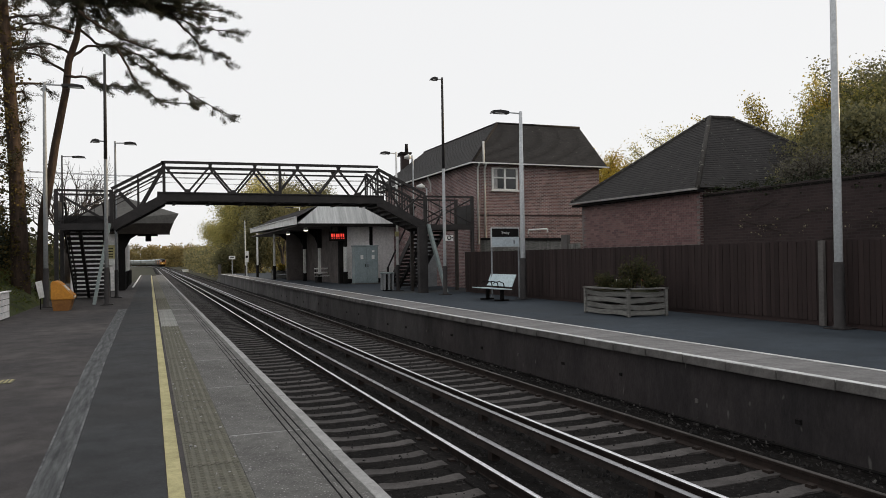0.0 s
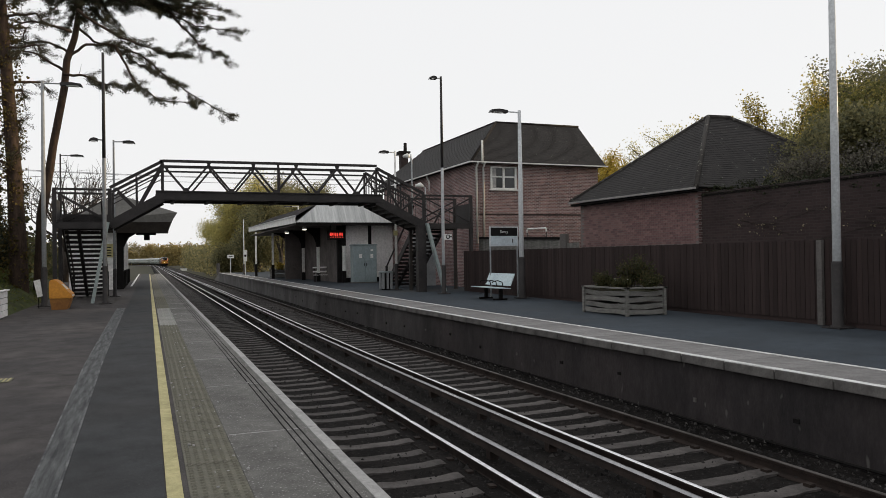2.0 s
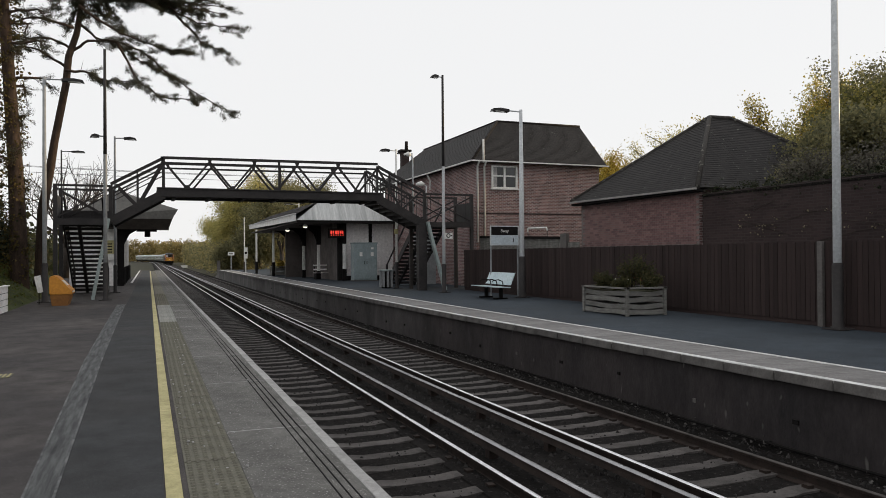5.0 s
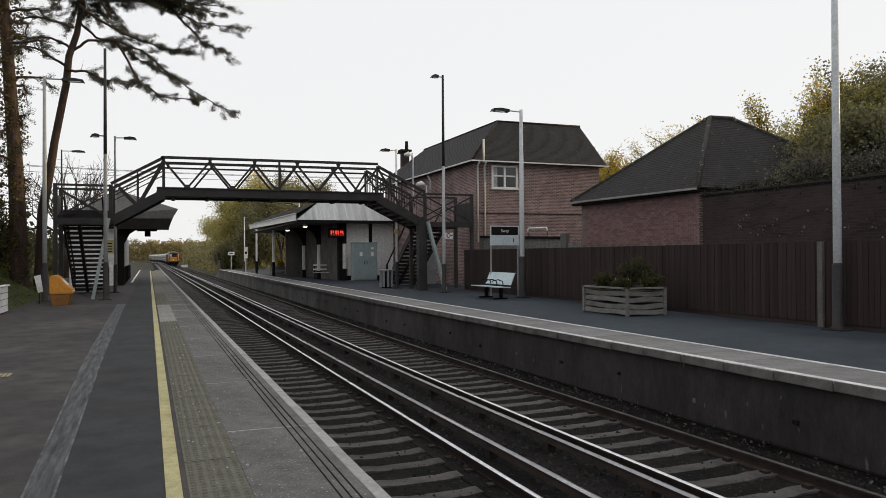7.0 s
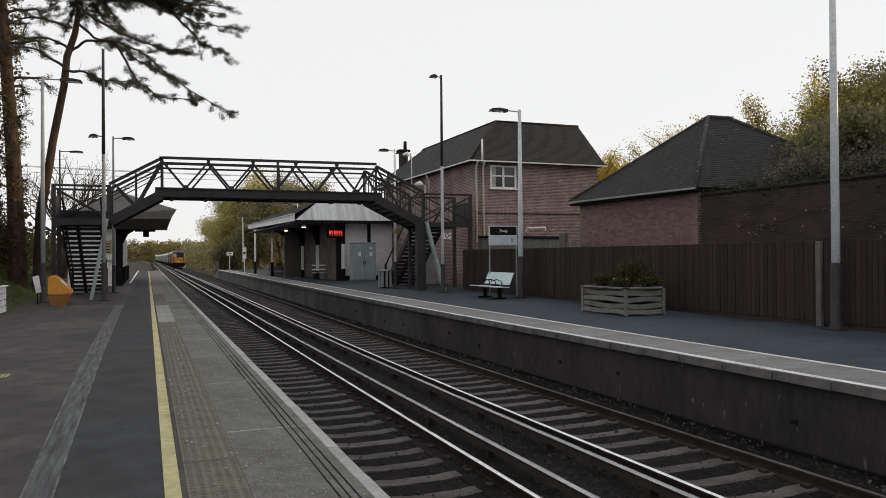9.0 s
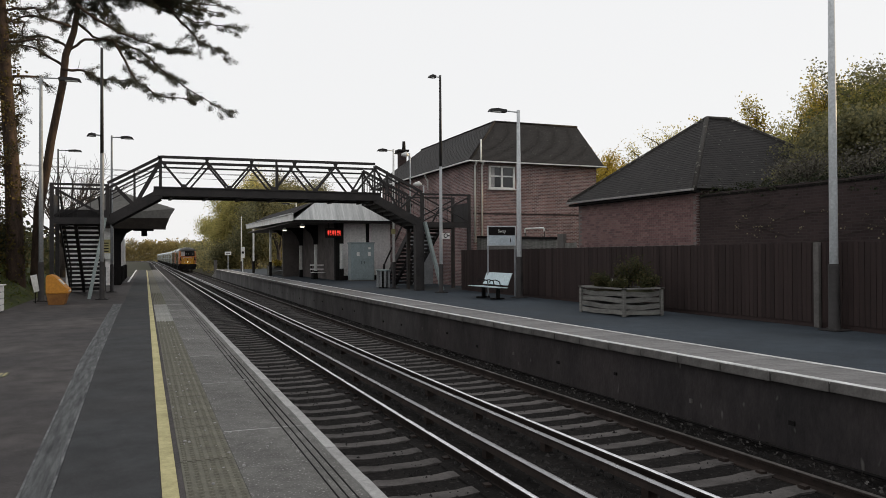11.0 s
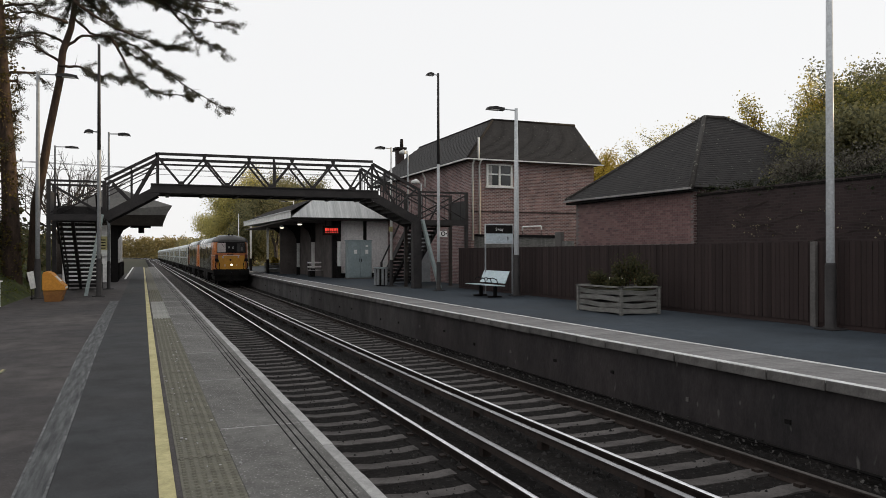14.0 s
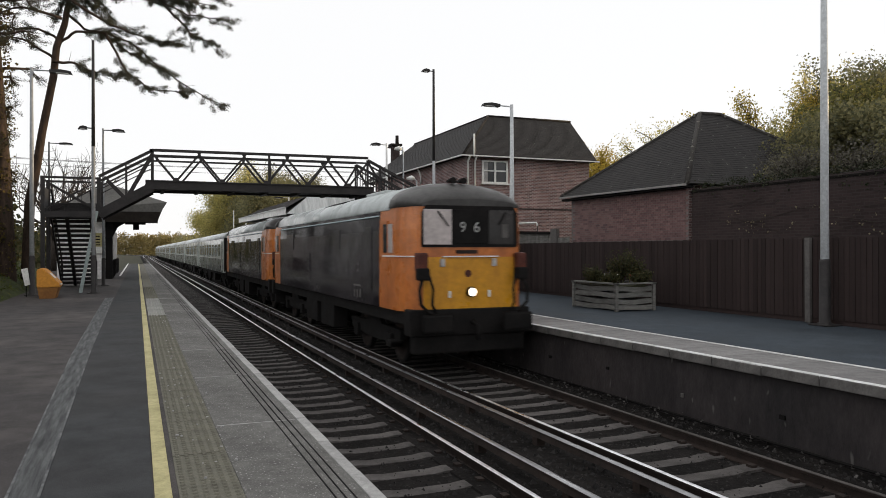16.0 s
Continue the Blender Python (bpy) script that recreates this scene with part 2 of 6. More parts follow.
PINE_LEAF = leafy("pine_needles", [(0.024, 0.030, 0.020), (0.052, 0.052, 0.030), (0.085, 0.070, 0.040)], 0.3)
LEAF_AUTUMN = leafy("autumn_leaves", [(0.20, 0.15, 0.035), (0.46, 0.33, 0.06), (0.56, 0.42, 0.08), (0.20, 0.19, 0.05)], 0.58)
LEAF_GREEN = leafy("green_leaves", [(0.085, 0.092, 0.034), (0.17, 0.165, 0.058), (0.32, 0.27, 0.08)], 0.5)
LEAF_DARK = leafy("dark_leaves", [(0.030, 0.036, 0.016), (0.055, 0.058, 0.024), (0.085, 0.068, 0.030)], 0.4)
EVERGREEN = leafy("evergreen_leaves", [(0.014, 0.020, 0.010), (0.024, 0.030, 0.014), (0.036, 0.036, 0.018)], 0.15)
LEAF_FAR = leafy("olive_gold_leaves", [(0.24, 0.235, 0.10), (0.46, 0.42, 0.16), (0.64, 0.54, 0.20), (0.34, 0.33, 0.13)], 0.58)
LEAF_OLIVE = leafy("olive_brown_leaves", [(0.105, 0.108, 0.066), (0.195, 0.186, 0.096), (0.29, 0.26, 0.125)], 0.5)
SCRUB = leafy("grey_scrub_leaves", [(0.055, 0.050, 0.038), (0.11, 0.10, 0.08), (0.16, 0.15, 0.12)], 0.3)
LEAF_GOLD = leafy("golden_wood", [(0.24, 0.19, 0.085), (0.42, 0.32, 0.125), (0.17, 0.16, 0.08)], 0.4)


# ---- mesh helpers ----
def box(bm, x0, x1, y0, y1, z0, z1, bevel=0.0):
    made = bmesh.ops.create_cube(bm, size=1)["verts"]
    for v in made:
        v.co = Vector((x0 + (v.co.x + 0.5) * (x1 - x0), y0 + (v.co.y + 0.5) * (y1 - y0), z0 + (v.co.z + 0.5) * (z1 - z0)))
    if bevel:
        edges = list({e for v in made for e in v.link_edges})
        bmesh.ops.bevel(bm, geom=edges, offset=bevel, segments=2, affect="EDGES", profile=0.6)
    return bm


def beam(bm, p, q, w, h=None):
    """A square bar from p to q, w across and h deep."""
    p, q, h = Vector(p), Vector(q), h or w
    d = (q - p).normalized()
    side = d.cross(Vector((0, 0, 1)))
    if side.length < 1e-3:
        side = Vector((1, 0, 0))
    side.normalize()
    up = side.cross(d)
    ring = [[c + side * (sx * w / 2) + up * (sy * h / 2) for sx, sy in ((-1, -1), (1, -1), (1, 1), (-1, 1))] for c in (p, q)]
    a, b = ([bm.verts.new(c) for c in r] for r in ring)
    bm.faces.new(a[::-1]), bm.faces.new(b)
    for i in range(4):
        bm.faces.new((a[i], a[(i + 1) % 4], b[(i + 1) % 4], b[i]))
    return bm


def tube(bm, points, radii, seg=8):
    """A round limb, pole or pipe along points."""
    pts = [Vector(p) for p in points]
    if isinstance(radii, (int, float)):
        radii = [radii] * len(pts)
    rings = []
    for i, p in enumerate(pts):
        d = (pts[min(i + 1, len(pts) - 1)] - pts[max(i - 1, 0)]).normalized()
        s = d.cross(Vector((0.13, 0.97, 0.2)) if abs(d.y) < 0.9 else Vector((1, 0, 0))).normalized()
        t = d.cross(s)
        rings.append([bm.verts.new(p + radii[i] * (math.cos(a) * s + math.sin(a) * t)) for a in (2 * math.pi * k / seg for k in range(seg))])
    for a, b in zip(rings, rings[1:]):
        for k in range(seg):
            f = bm.faces.new((a[k], a[(k + 1) % seg], b[(k + 1) % seg], b[k]))
            f.smooth = True
    bm.faces.new(rings[0][::-1]), bm.faces.new(rings[-1])
    return bm


def prism(bm, outline, axis, a0, a1):
    """An outline in the plane across the axis, drawn out along it. Axis x: (y, z); y: (x, z); z: (x, y)."""
    def at(c, a):
        return {"x": (a, *c), "y": (c[0], a, c[1]), "z": (*c, a)}[axis]
    lo, hi = [bm.verts.new(at(c, a0)) for c in outline], [bm.verts.new(at(c, a1)) for c in outline]
    bm.faces.new(lo), bm.faces.new(hi[::-1])
    k = len(outline)
    for i in range(k):
        bm.faces.new((lo[i], hi[i], hi[(i + 1) % k], lo[(i + 1) % k]))
    return bm


def hull(bm, verts, faces):
    vs = [bm.verts.new(v) for v in verts]
    for f in faces:
        bm.faces.new([vs[i] for i in f])
    return bm


def part(name, bm, material, parent=None, label="", kind=""):
    bmesh.ops.recalc_face_normals(bm, faces=bm.faces[:])
    me = bpy.data.meshes.new(name)
    bm.to_mesh(me)
    bm.free()
    me.materials.append(material)
    ob = new(name, me)
    ob.parent = parent
    return tagged(ob, label, kind=kind)


def thing(name, x, y, z, label, category, group="", kind="", turn=0):
    ob = new(name)
    ob.matrix_basis = pose(x, y, z, 0, 0, turn)
    ob.empty_display_size = 0.2
    return tagged(ob, label, category, group, kind)


def B():
    return bmesh.new()


# ---- ground and railway ----
RAIL = -0.90
TRACKS = (2.99, 6.25)
NEAR_EDGE, FAR_EDGE = 1.46, 7.87


def path(s):
    """The far track's middle and heading: straight by the station, bending away to the west."""
    if s <= 300:
        return 6.25, s, 0.0
    k = s - 300
    return 6.25 - k ** 3 / 420000, s, math.degrees(math.atan(k * k / 140000))


def bow(s, most, at=19.0):
    """The slight sideways sag of the line through the station, greatest at that distance."""
    f = max(s, 0.0) / at
    return -most * (f * math.exp(1 - f)) ** 2


def bowed(x0, x1, z0, z1, y0, y1, most, step=3.0):
    """A long slab that follows the sag."""
    bm = B()
    rings = []
    n = int((y1 - y0) / step)
    for k in range(n + 1):
        y = y0 + (y1 - y0) * k / n
        d = bow(y, most, 27)
        rings.append([bm.verts.new(c) for c in ((x0 + d, y, z0), (x1 + d, y, z0), (x1 + d, y, z1), (x0 + d, y, z1))])
    for r, q in zip(rings, rings[1:]):
        for i in range(4):
            bm.faces.new((r[i], r[(i + 1) % 4], q[(i + 1) % 4], q[i]))
    bm.faces.new(rings[0]), bm.faces.new(rings[-1][::-1])
    return bm


FAR_SAG = 0.36


ground = part("ground", box(B(), -900, 900, -200, 1600, -1.75, -1.25), EARTH, kind="structure")
tagged(ground, "dark rough earth and grass round the station", "ground")
bed = part("track_bed", box(B(), NEAR_EDGE - 0.2, FAR_EDGE + 0.2, -30, 700, -1.3, RAIL - 0.16), BALLAST, kind="structure")
tagged(bed, "dark grey stone ballast under both tracks", "ballast")

near_platform = part("platform_near", box(B(), -9.0, 0.245, -25, 64, -1.3, -0.002), ASPHALT, kind="structure")
tagged(near_platform, "dark asphalt station platform with patches", "platform")
part("platform_end", box(B(), -1.12, 0.245, 64, 96, -1.3, -0.003), ASPHALT, near_platform)
part("platform_wall", box(B(), 0.245, NEAR_EDGE - 0.1, -25, 96, -1.3, -0.09), PLATFORM_WALL, near_platform)
far_platform = part("platform_far", box(B(), FAR_EDGE + 0.7, 16.0, -25, 93, -1.3, -0.004), ASPHALT_FAR, kind="structure")
tagged(far_platform, "blue-grey asphalt platform across the tracks", "platform")
# The far platform's face turns paler in three steps along the line.
WALL_MID = surf("platform_wall_middle", (0.064, 0.058, 0.058), (0.036, 0.033, 0.034), 0.7, 0.6, 0.5, fine=25, grain=0.5, mid=0.6, stretch=(1, 1, 0.45))
WALL_PALE = surf("platform_wall_distant", (0.105, 0.100, 0.100), (0.066, 0.063, 0.063), 0.7, 0.7, 0.5, fine=25, grain=0.5, mid=0.5, stretch=(1, 1, 0.45))
for y0, y1, wall_mat, words in ((-25, 21, PLATFORM_WALL, "dark near stretch of the platform face"), (21, 36, WALL_MID, "mid-grey stretch of the platform face"), (36, 93, WALL_PALE, "paler distant stretch of the platform face")):
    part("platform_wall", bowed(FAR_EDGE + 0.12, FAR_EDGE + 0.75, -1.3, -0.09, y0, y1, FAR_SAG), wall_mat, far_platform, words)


def ramp_end(x0, x1, y0, y1):
    return prism(B(), [(y0, -1.3), (y0, -0.01), (y1, -1.0), (y1, -1.3)], "x", x0, x1)


part("platform_ramp", ramp_end(-1.12, NEAR_EDGE - 0.1, 96, 103), ASPHALT, near_platform)
part("platform_ramp", ramp_end(FAR_EDGE + 0.12, 11.5, 93, 100), SLAB, far_platform)
part("dark_strip", box(B(), -0.70, 0.09, -25, 96, -0.03, 0.003), ASPHALT_BLUE, near_platform, "darker strip of newer asphalt")
SEAM_GREY = surf("seam_grey", (0.080, 0.084, 0.086), (0.030, 0.031, 0.033), 2.5, 0.6, 0.5, fine=70, stretch=(8, 0.6, 1), grain=0.6)
SEAM_EDGE = surf("worn_seam_edge", (0.17, 0.175, 0.175), (0.05, 0.052, 0.055), 2.0, 0.8, 0.3, fine=40, grain=0.6, mid=0.8)
SEAM_L = [(-0.65, -25), (-0.65, 0), (-0.78, 5.5), (-0.92, 12.5), (-0.96, 20), (-0.98, 27)]
SEAM_R = [(-0.52, -25), (-0.52, 0), (-0.59, 5.5), (-0.68, 12.5), (-0.72, 20), (-0.74, 27)]
part("seam_strip", prism(B(), SEAM_L + SEAM_R[::-1], "z", -0.03, 0.005), SEAM_GREY, near_platform, "grey worn joint strip in the asphalt")
for side_line in (SEAM_L, SEAM_R):
    part("seam_edge", prism(B(), [(x - 0.009, y) for x, y in side_line] + [(x + 0.009, y) for x, y in side_line[::-1]], "z", -0.03, 0.0078), SEAM_EDGE, near_platform, "pale worn edge of the joint")
part("yellow_line", box(B(), 0.10, 0.205, -25, 92, -0.03, 0.005), YELLOW_LINE, near_platform, "worn yellow safety line")
for k in range(6):
    part("grating_bar", box(B(), -2.04 + 0.055 * k, -2.02 + 0.055 * k, 11.22, 11.53, -0.03, 0.011), YELLOW_LINE, near_platform)
part("grating", box(B(), -2.05, -1.72, 11.2, 11.55, -0.03, 0.006), surf("drain_metal", (0.15, 0.14, 0.09), (0.06, 0.06, 0.05), 14.0, 0.6, 0.5, grain=0.5), near_platform, "small drain grating")
for gx in (1.165, 1.225, 1.285):
    part("groove", box(B(), gx - 0.0045, gx + 0.0045, -10, 60, -0.02, 0.0055), LOCO_BLACK, near_platform)
part("white_line", prism(B(), [(-1.06, 50.0), (-0.94, 50.0), (-0.94, 95.9), (-1.06, 95.9)], "z", -0.03, 0.008), WHITE_LINE, near_platform, "white edge line past the building")
part("white_line", bowed(7.885, 8.00, -0.03, 0.008, -25, 92, FAR_SAG), WHITE_LINE, far_platform, "worn white edge line")
part("white_line", bowed(8.95, 9.02, -0.03, 0.008, -25, 92, FAR_SAG * 0.6), WHITE_LINE, far_platform, "thin white painted line")
part("pipe", tube(B(), [(FAR_EDGE + 0.10 + bow(y, FAR_SAG, 27), y, -1.02) for y in range(2, 62, 3)], 0.02), LOCO_BLACK, far_platform)
for k in range(26):
    yy = 3.4 + k * 1.9
    d = bow(yy, FAR_SAG, 27)
    part("fixing_plate", box(B(), FAR_EDGE + d + 0.095, FAR_EDGE + d + 0.121, yy, yy + 0.05 + 0.02 * (k % 3), -0.58 - 0.05 * (k % 4), -0.53 - 0.045 * (k % 4)), (CONCRETE_POST, LOCO_BLACK, LOCO_BLACK)[k % 3], far_platform)

# ---- tracks ----
RAIL_OUT = [(-0.075, -0.16), (0.075, -0.16), (0.075, -0.145), (0.012, -0.12), (0.012, -0.045), (0.036, -0.035), (0.036, -0.014), (-0.036, -0.014), (-0.036, -0.035), (-0.012, -0.045), (-0.012, -0.12), (-0.075, -0.145)]
COND_OUT = [(-0.06, -0.10), (0.06, -0.10), (0.045, -0.05), (0.045, -0.015), (-0.045, -0.015), (-0.045, -0.05)]


def bend(s):
    return path(s)[0] - 6.25


def laid(outline, x, z, y0, y1, sag=0.0):
    """A rail of that outline that follows the line of the track."""
    bm = B()
    stations = [y0, 0] + [3 * k for k in range(1, 30)] + [100, 130, 200, 300] + [300 + 20 * k for k in range(1, int((y1 - 300) / 20) + 1)]
    rings = [[bm.verts.new((x + bend(s) + bow(s, sag) + a, s, z + c)) for a, c in outline] for s in stations]
    k = len(outline)
    for r, q in zip(rings, rings[1:]):
        for i in range(k):
            bm.faces.new((r[i], r[(i + 1) % k], q[(i + 1) % k], q[i]))
    bm.faces.new(rings[0])
    return bm


track_objects = []
for c, live in zip(TRACKS, (4.14, 5.07)):
    track = thing("railway_track", c, 0, 0, "electrified track with polished rails on concrete sleepers", "railway track", "tracks", "structure")
    sag = 0.10 if c < 5 else 0.22
    for x in (-0.755, 0.755):
        r = part("rail", laid(RAIL_OUT, x, RAIL, -20, 520, sag), RAIL_RUST, track, "rusty rail")
        # Last rail's head: the platform wall's dark reflection is put into its colour.
        dull = c > 5 and x > 0
        part("rail_head", laid([(-0.031, -0.010), (-0.029, -0.006), (-0.016, -0.001), (0, 0.001), (0.016, -0.001), (0.029, -0.006), (0.031, -0.010)], x, RAIL, -20, 520, sag), RAIL_WALL_REFLECTION if dull else RAIL_HEAD, r, "bright worn rail head")
    r = part("conductor_rail", laid(COND_OUT, live - c, RAIL + 0.085, -20, 520, sag), RAIL_RUST, track, "raised conductor rail")
    part("rail_head", laid([(-0.044, -0.016), (-0.042, -0.012), (-0.024, -0.003), (0, 0), (0.024, -0.003), (0.042, -0.012), (0.044, -0.016)], live - c, RAIL + 0.085, -20, 520, sag), surf("conductor_top", (0.36, 0.36, 0.37), (0.26, 0.26, 0.27), 1.5, 0.32, 0.05, metal=0.9, grain=0.2), r)
    for k in range(30):
        box_y = 2.2 + 2.1 * k
        d = bow(box_y, sag)
        part("insulator", box(B(), live - c - 0.06 + d, live - c + 0.06 + d, box_y, box_y + 0.12, RAIL - 0.17, RAIL - 0.018), RAIL_RUST, track)
    track_objects.append(track)


# ---- fence and walls beyond the far platform ----
fence = thing("fence", 13.3, 0, 0, "dark brown close-boarded timber fence behind the platform", "fence")
for y in np.arange(-4.2, 30.6, 2.9):
    part("rail", box(B(), 0.03, 0.08, y, min(y + 2.9, 30.6), 0.35, 0.45), FENCE, fence)
    part("rail", box(B(), 0.03, 0.08, y, min(y + 2.9, 30.6), 1.35, 1.45), FENCE, fence)
for y in np.arange(-3.2, 30.6, 2.9):
    part("post", box(B(), 0.03, 0.14, y - 0.06, y + 0.06, 0, 1.8, 0.008), FENCE, fence)
part("post", box(B(), -0.11, -0.030, 11.42, 11.55, 0, 1.81, 0.01), CONCRETE_POST, fence, "pale concrete post")
part("gravel_board", box(B(), 0.0, 0.03, -4.2, 30.6, 0, 0.12), FENCE, fence)

back_fence = thing("fence", 14.5, 0, 0, "higher grey weathered fence panels below the brick house", "fence")
for k in range(46):
    y = 24.2 + 0.16 * k
    part("board", box(B(), 0, 0.03, y, y + 0.14, 0, 2.20 + 0.005 * k + 0.015 * (k % 3)), PLANTER, back_fence)
part("rail", beam(B(), (-0.03, 24.2, 2.20), (-0.03, 31.4, 2.42), 0.06, 0.10), LOCO_BLACK, back_fence)
part("post", box(B(), -0.05, 0.10, 23.72, 24.14, 0, 2.36, 0.015), CONCRETE_POST, back_fence, "pale weathered post")
for k in range(5):
    part("board", box(B(), 0, 0.03, 22.9 + 0.16 * k, 23.04 + 0.16 * k, 0, 2.02), PLANTER, back_fence)

outbuilding = thing("outbuilding", 15.05, 11, 0, "long low dark brick outbuilding with climbing stems", "outbuilding")
part("wall", box(B(), 0, 0.3, -10, 6.1, 0, 3.32), BRICK_DARK, outbuilding)
part("roof", prism(B(), [(-0.03, 3.28), (0.5, 3.40), (3.5, 3.38), (3.5, 3.20), (0, 3.20)], "y", -10.2, 6.1), TILE, outbuilding, "mossy flat roof edge")


# ---- footbridge ----
bridge = thing("footbridge", 0, 31.0, 0, "black iron lattice footbridge over the railway with stairs", "footbridge")
GX0, GX1, WIDE = 0.55, 9.35, 1.9
for y in (0.0, WIDE):
    part("girder", box(B(), GX0 - 0.25, GX1 + 0.25, y - 0.07, y + 0.07, 3.98, 4.30, 0.01), BLACK_IRON, bridge)
    part("flange", box(B(), GX0 - 0.25, GX1 + 0.25, y - 0.13, y + 0.13, 4.30, 4.34), BLACK_IRON, bridge)
    part("top_chord", beam(B(), (GX0, y, 5.52), (GX1, y, 5.60), 0.13, 0.10), BLACK_IRON, bridge)
    part("handrail", beam(B(), (GX0, y + 0.03, 5.32), (GX1, y + 0.03, 5.38), 0.07, 0.07), BLACK_IRON, bridge)
    bays = 5
    step = (GX1 - GX0) / bays
    off = 0.0 if y == 0 else 0.35
    for k in range(bays):
        a = GX0 + k * step + off * 0.6
        for p, q in (((a, y, 5.40), (a + step / 2, y, 4.32)), ((min(a + step, GX1), y, 5.42), (a + step / 2, y, 4.32))):
            part("diagonal", beam(B(), p, q, 0.085, 0.075), BLACK_IRON, bridge)
        part("gusset", prism(B(), [(a + step / 2 - 0.16, 4.30), (a + step / 2 + 0.16, 4.30), (a + step / 2 + 0.05, 4.46), (a + step / 2 - 0.05, 4.46)], "y", y - 0.05, y + 0.05), BLACK_IRON, bridge)
        part("gusset", prism(B(), [(a - 0.10, 5.56), (a + 0.10, 5.56), (a + 0.03, 5.36), (a - 0.03, 5.36)], "y", y - 0.055, y + 0.055), BLACK_IRON, bridge)
    for x in (GX0 + 0.02, GX1 - 0.02, GX1 + 0.55, GX1 * 0.5 + 0.4 + off):
        part("upright", beam(B(), (x, y, 4.3), (x, y, 5.5 if x <= GX1 else 5.3), 0.08), BLACK_IRON, bridge)
part("deck", box(B(), GX0 - 0.2, GX1 + 0.2, 0.07, WIDE - 0.07, 4.06, 4.14), BLACK_IRON, bridge)
for k in range(7):
    x = GX0 + 0.4 + k * 1.35
    part("cross_beam", box(B(), x - 0.06, x + 0.06, 0.07, WIDE - 0.07, 3.93, 4.06), BLACK_IRON, bridge)

# upper flights, down to a landing at each end
LAND = 3.02
for side, top_x, low_x, far_x in ((-1, GX0, -1.35, -3.25), (1, GX1, 11.55, 13.85)):
    for y in (0.0, WIDE):
        part("stringer", beam(B(), (top_x, y, 4.08), (low_x, y, LAND - 0.05), 0.10, 0.36), BLACK_IRON, bridge)
        part("handrail", beam(B(), (top_x, y, 5.50), (low_x, y, 4.42), 0.11, 0.11), BLACK_IRON, bridge)
        part("handrail", beam(B(), (top_x, y, 5.30), (low_x, y, 4.22), 0.06, 0.06), BLACK_IRON, bridge)
        part("handrail", beam(B(), (top_x, y, 4.98), (low_x, y, 3.90), 0.035, 0.035), BLACK_IRON, bridge)
        mid = (top_x + low_x) / 2
        part("diagonal", beam(B(), (top_x, y, 5.42), (mid, y, 3.62), 0.085, 0.075), BLACK_IRON, bridge)
        part("diagonal", beam(B(), (mid, y, 3.62), (low_x + side * -0.2, y, 4.42), 0.085, 0.075), BLACK_IRON, bridge)
        part("upright", beam(B(), (mid, y, 3.55), (mid, y, 4.92), 0.06), BLACK_IRON, bridge)
        if side > 0 and y > 0:
            for k in range(17):
                f = (k + 0.5) / 17
                x, z = top_x + (low_x - top_x) * f, 4.08 + (LAND - 4.13) * f
                part("baluster", beam(B(), (x, y, z), (x, y, z + 1.36), 0.035), BLACK_IRON, bridge)
        # landing
        part("landing_beam", box(B(), min(low_x, far_x), max(low_x, far_x), y - 0.06, y + 0.06, LAND - 0.18, LAND + 0.06), BLACK_IRON, bridge)
        part("handrail", beam(B(), (low_x, y, 4.34), (far_x, y, 4.34), 0.08, 0.08), BLACK_IRON, bridge)
        part("diagonal", beam(B(), (low_x, y, 3.1), (far_x, y, 4.25), 0.06, 0.06), BLACK_IRON, bridge)
        part("diagonal", beam(B(), (low_x, y, 4.25), (far_x, y, 3.1), 0.05, 0.05), BLACK_IRON, bridge)
        for x in (low_x, far_x):
            part("leg", box(B(), x - 0.07, x + 0.07, y - 0.07, y + 0.07, LAND - 0.1 if x == -1.35 else 0, 4.38), BLACK_IRON, bridge)
        for k in range(4):
            x = low_x + (far_x - low_x) * (k + 0.5) / 4
            part("baluster", beam(B(), (x, y, LAND), (x, y, 4.32), 0.018), BLACK_IRON, bridge)
    part("landing", box(B(), min(low_x, far_x), max(low_x, far_x), 0.06, WIDE - 0.06, LAND - 0.04, LAND + 0.04), BLACK_IRON, bridge)
    part("side_panel", box(B(), far_x - 0.02, far_x + 0.02, 0.10, WIDE - 0.1, LAND + 0.04, 4.0), BLACK_IRON, bridge)
    for k in range(7):
        f = (k + 0.5) / 7
        x, z = top_x + (low_x - top_x) * f, 4.10 + (LAND - 4.10) * f
        part("tread", box(B(), x - 0.17, x + 0.17, 0.05, WIDE - 0.05, z - 0.02, z + 0.03), BLACK_IRON, bridge)
        part("riser", box(B(), x - 0.17, x - 0.14, 0.05, WIDE - 0.05, z - 0.16, z - 0.02), BLACK_IRON, bridge)
    # lower flight, away along the platform, with open risers
    xa, xb = (-3.15, -1.75) if side < 0 else (11.75, 13.25)
    for x in (xa, xb):
        part("stringer", beam(B(), (x, WIDE, LAND - 0.05), (x, WIDE + 4.5, 0.05), 0.06, 0.30), BLACK_IRON, bridge)
        part("handrail", beam(B(), (x, WIDE, LAND + 1.0), (x, WIDE + 4.5, 1.05), 0.06, 0.06), BLACK_IRON, bridge)
        part("newel", box(B(), x - 0.05, x + 0.05, WIDE + 4.4, WIDE + 4.5, 0, 1.12), BLACK_IRON, bridge)
    for k in range(16):
        f = (k + 0.5) / 16
        y, z = WIDE + 4.5 * f, LAND * (1 - f)
        part("tread", box(B(), xa, xb, y - 0.15, y + 0.13, z - 0.025, z + 0.02), BLACK_IRON, bridge)
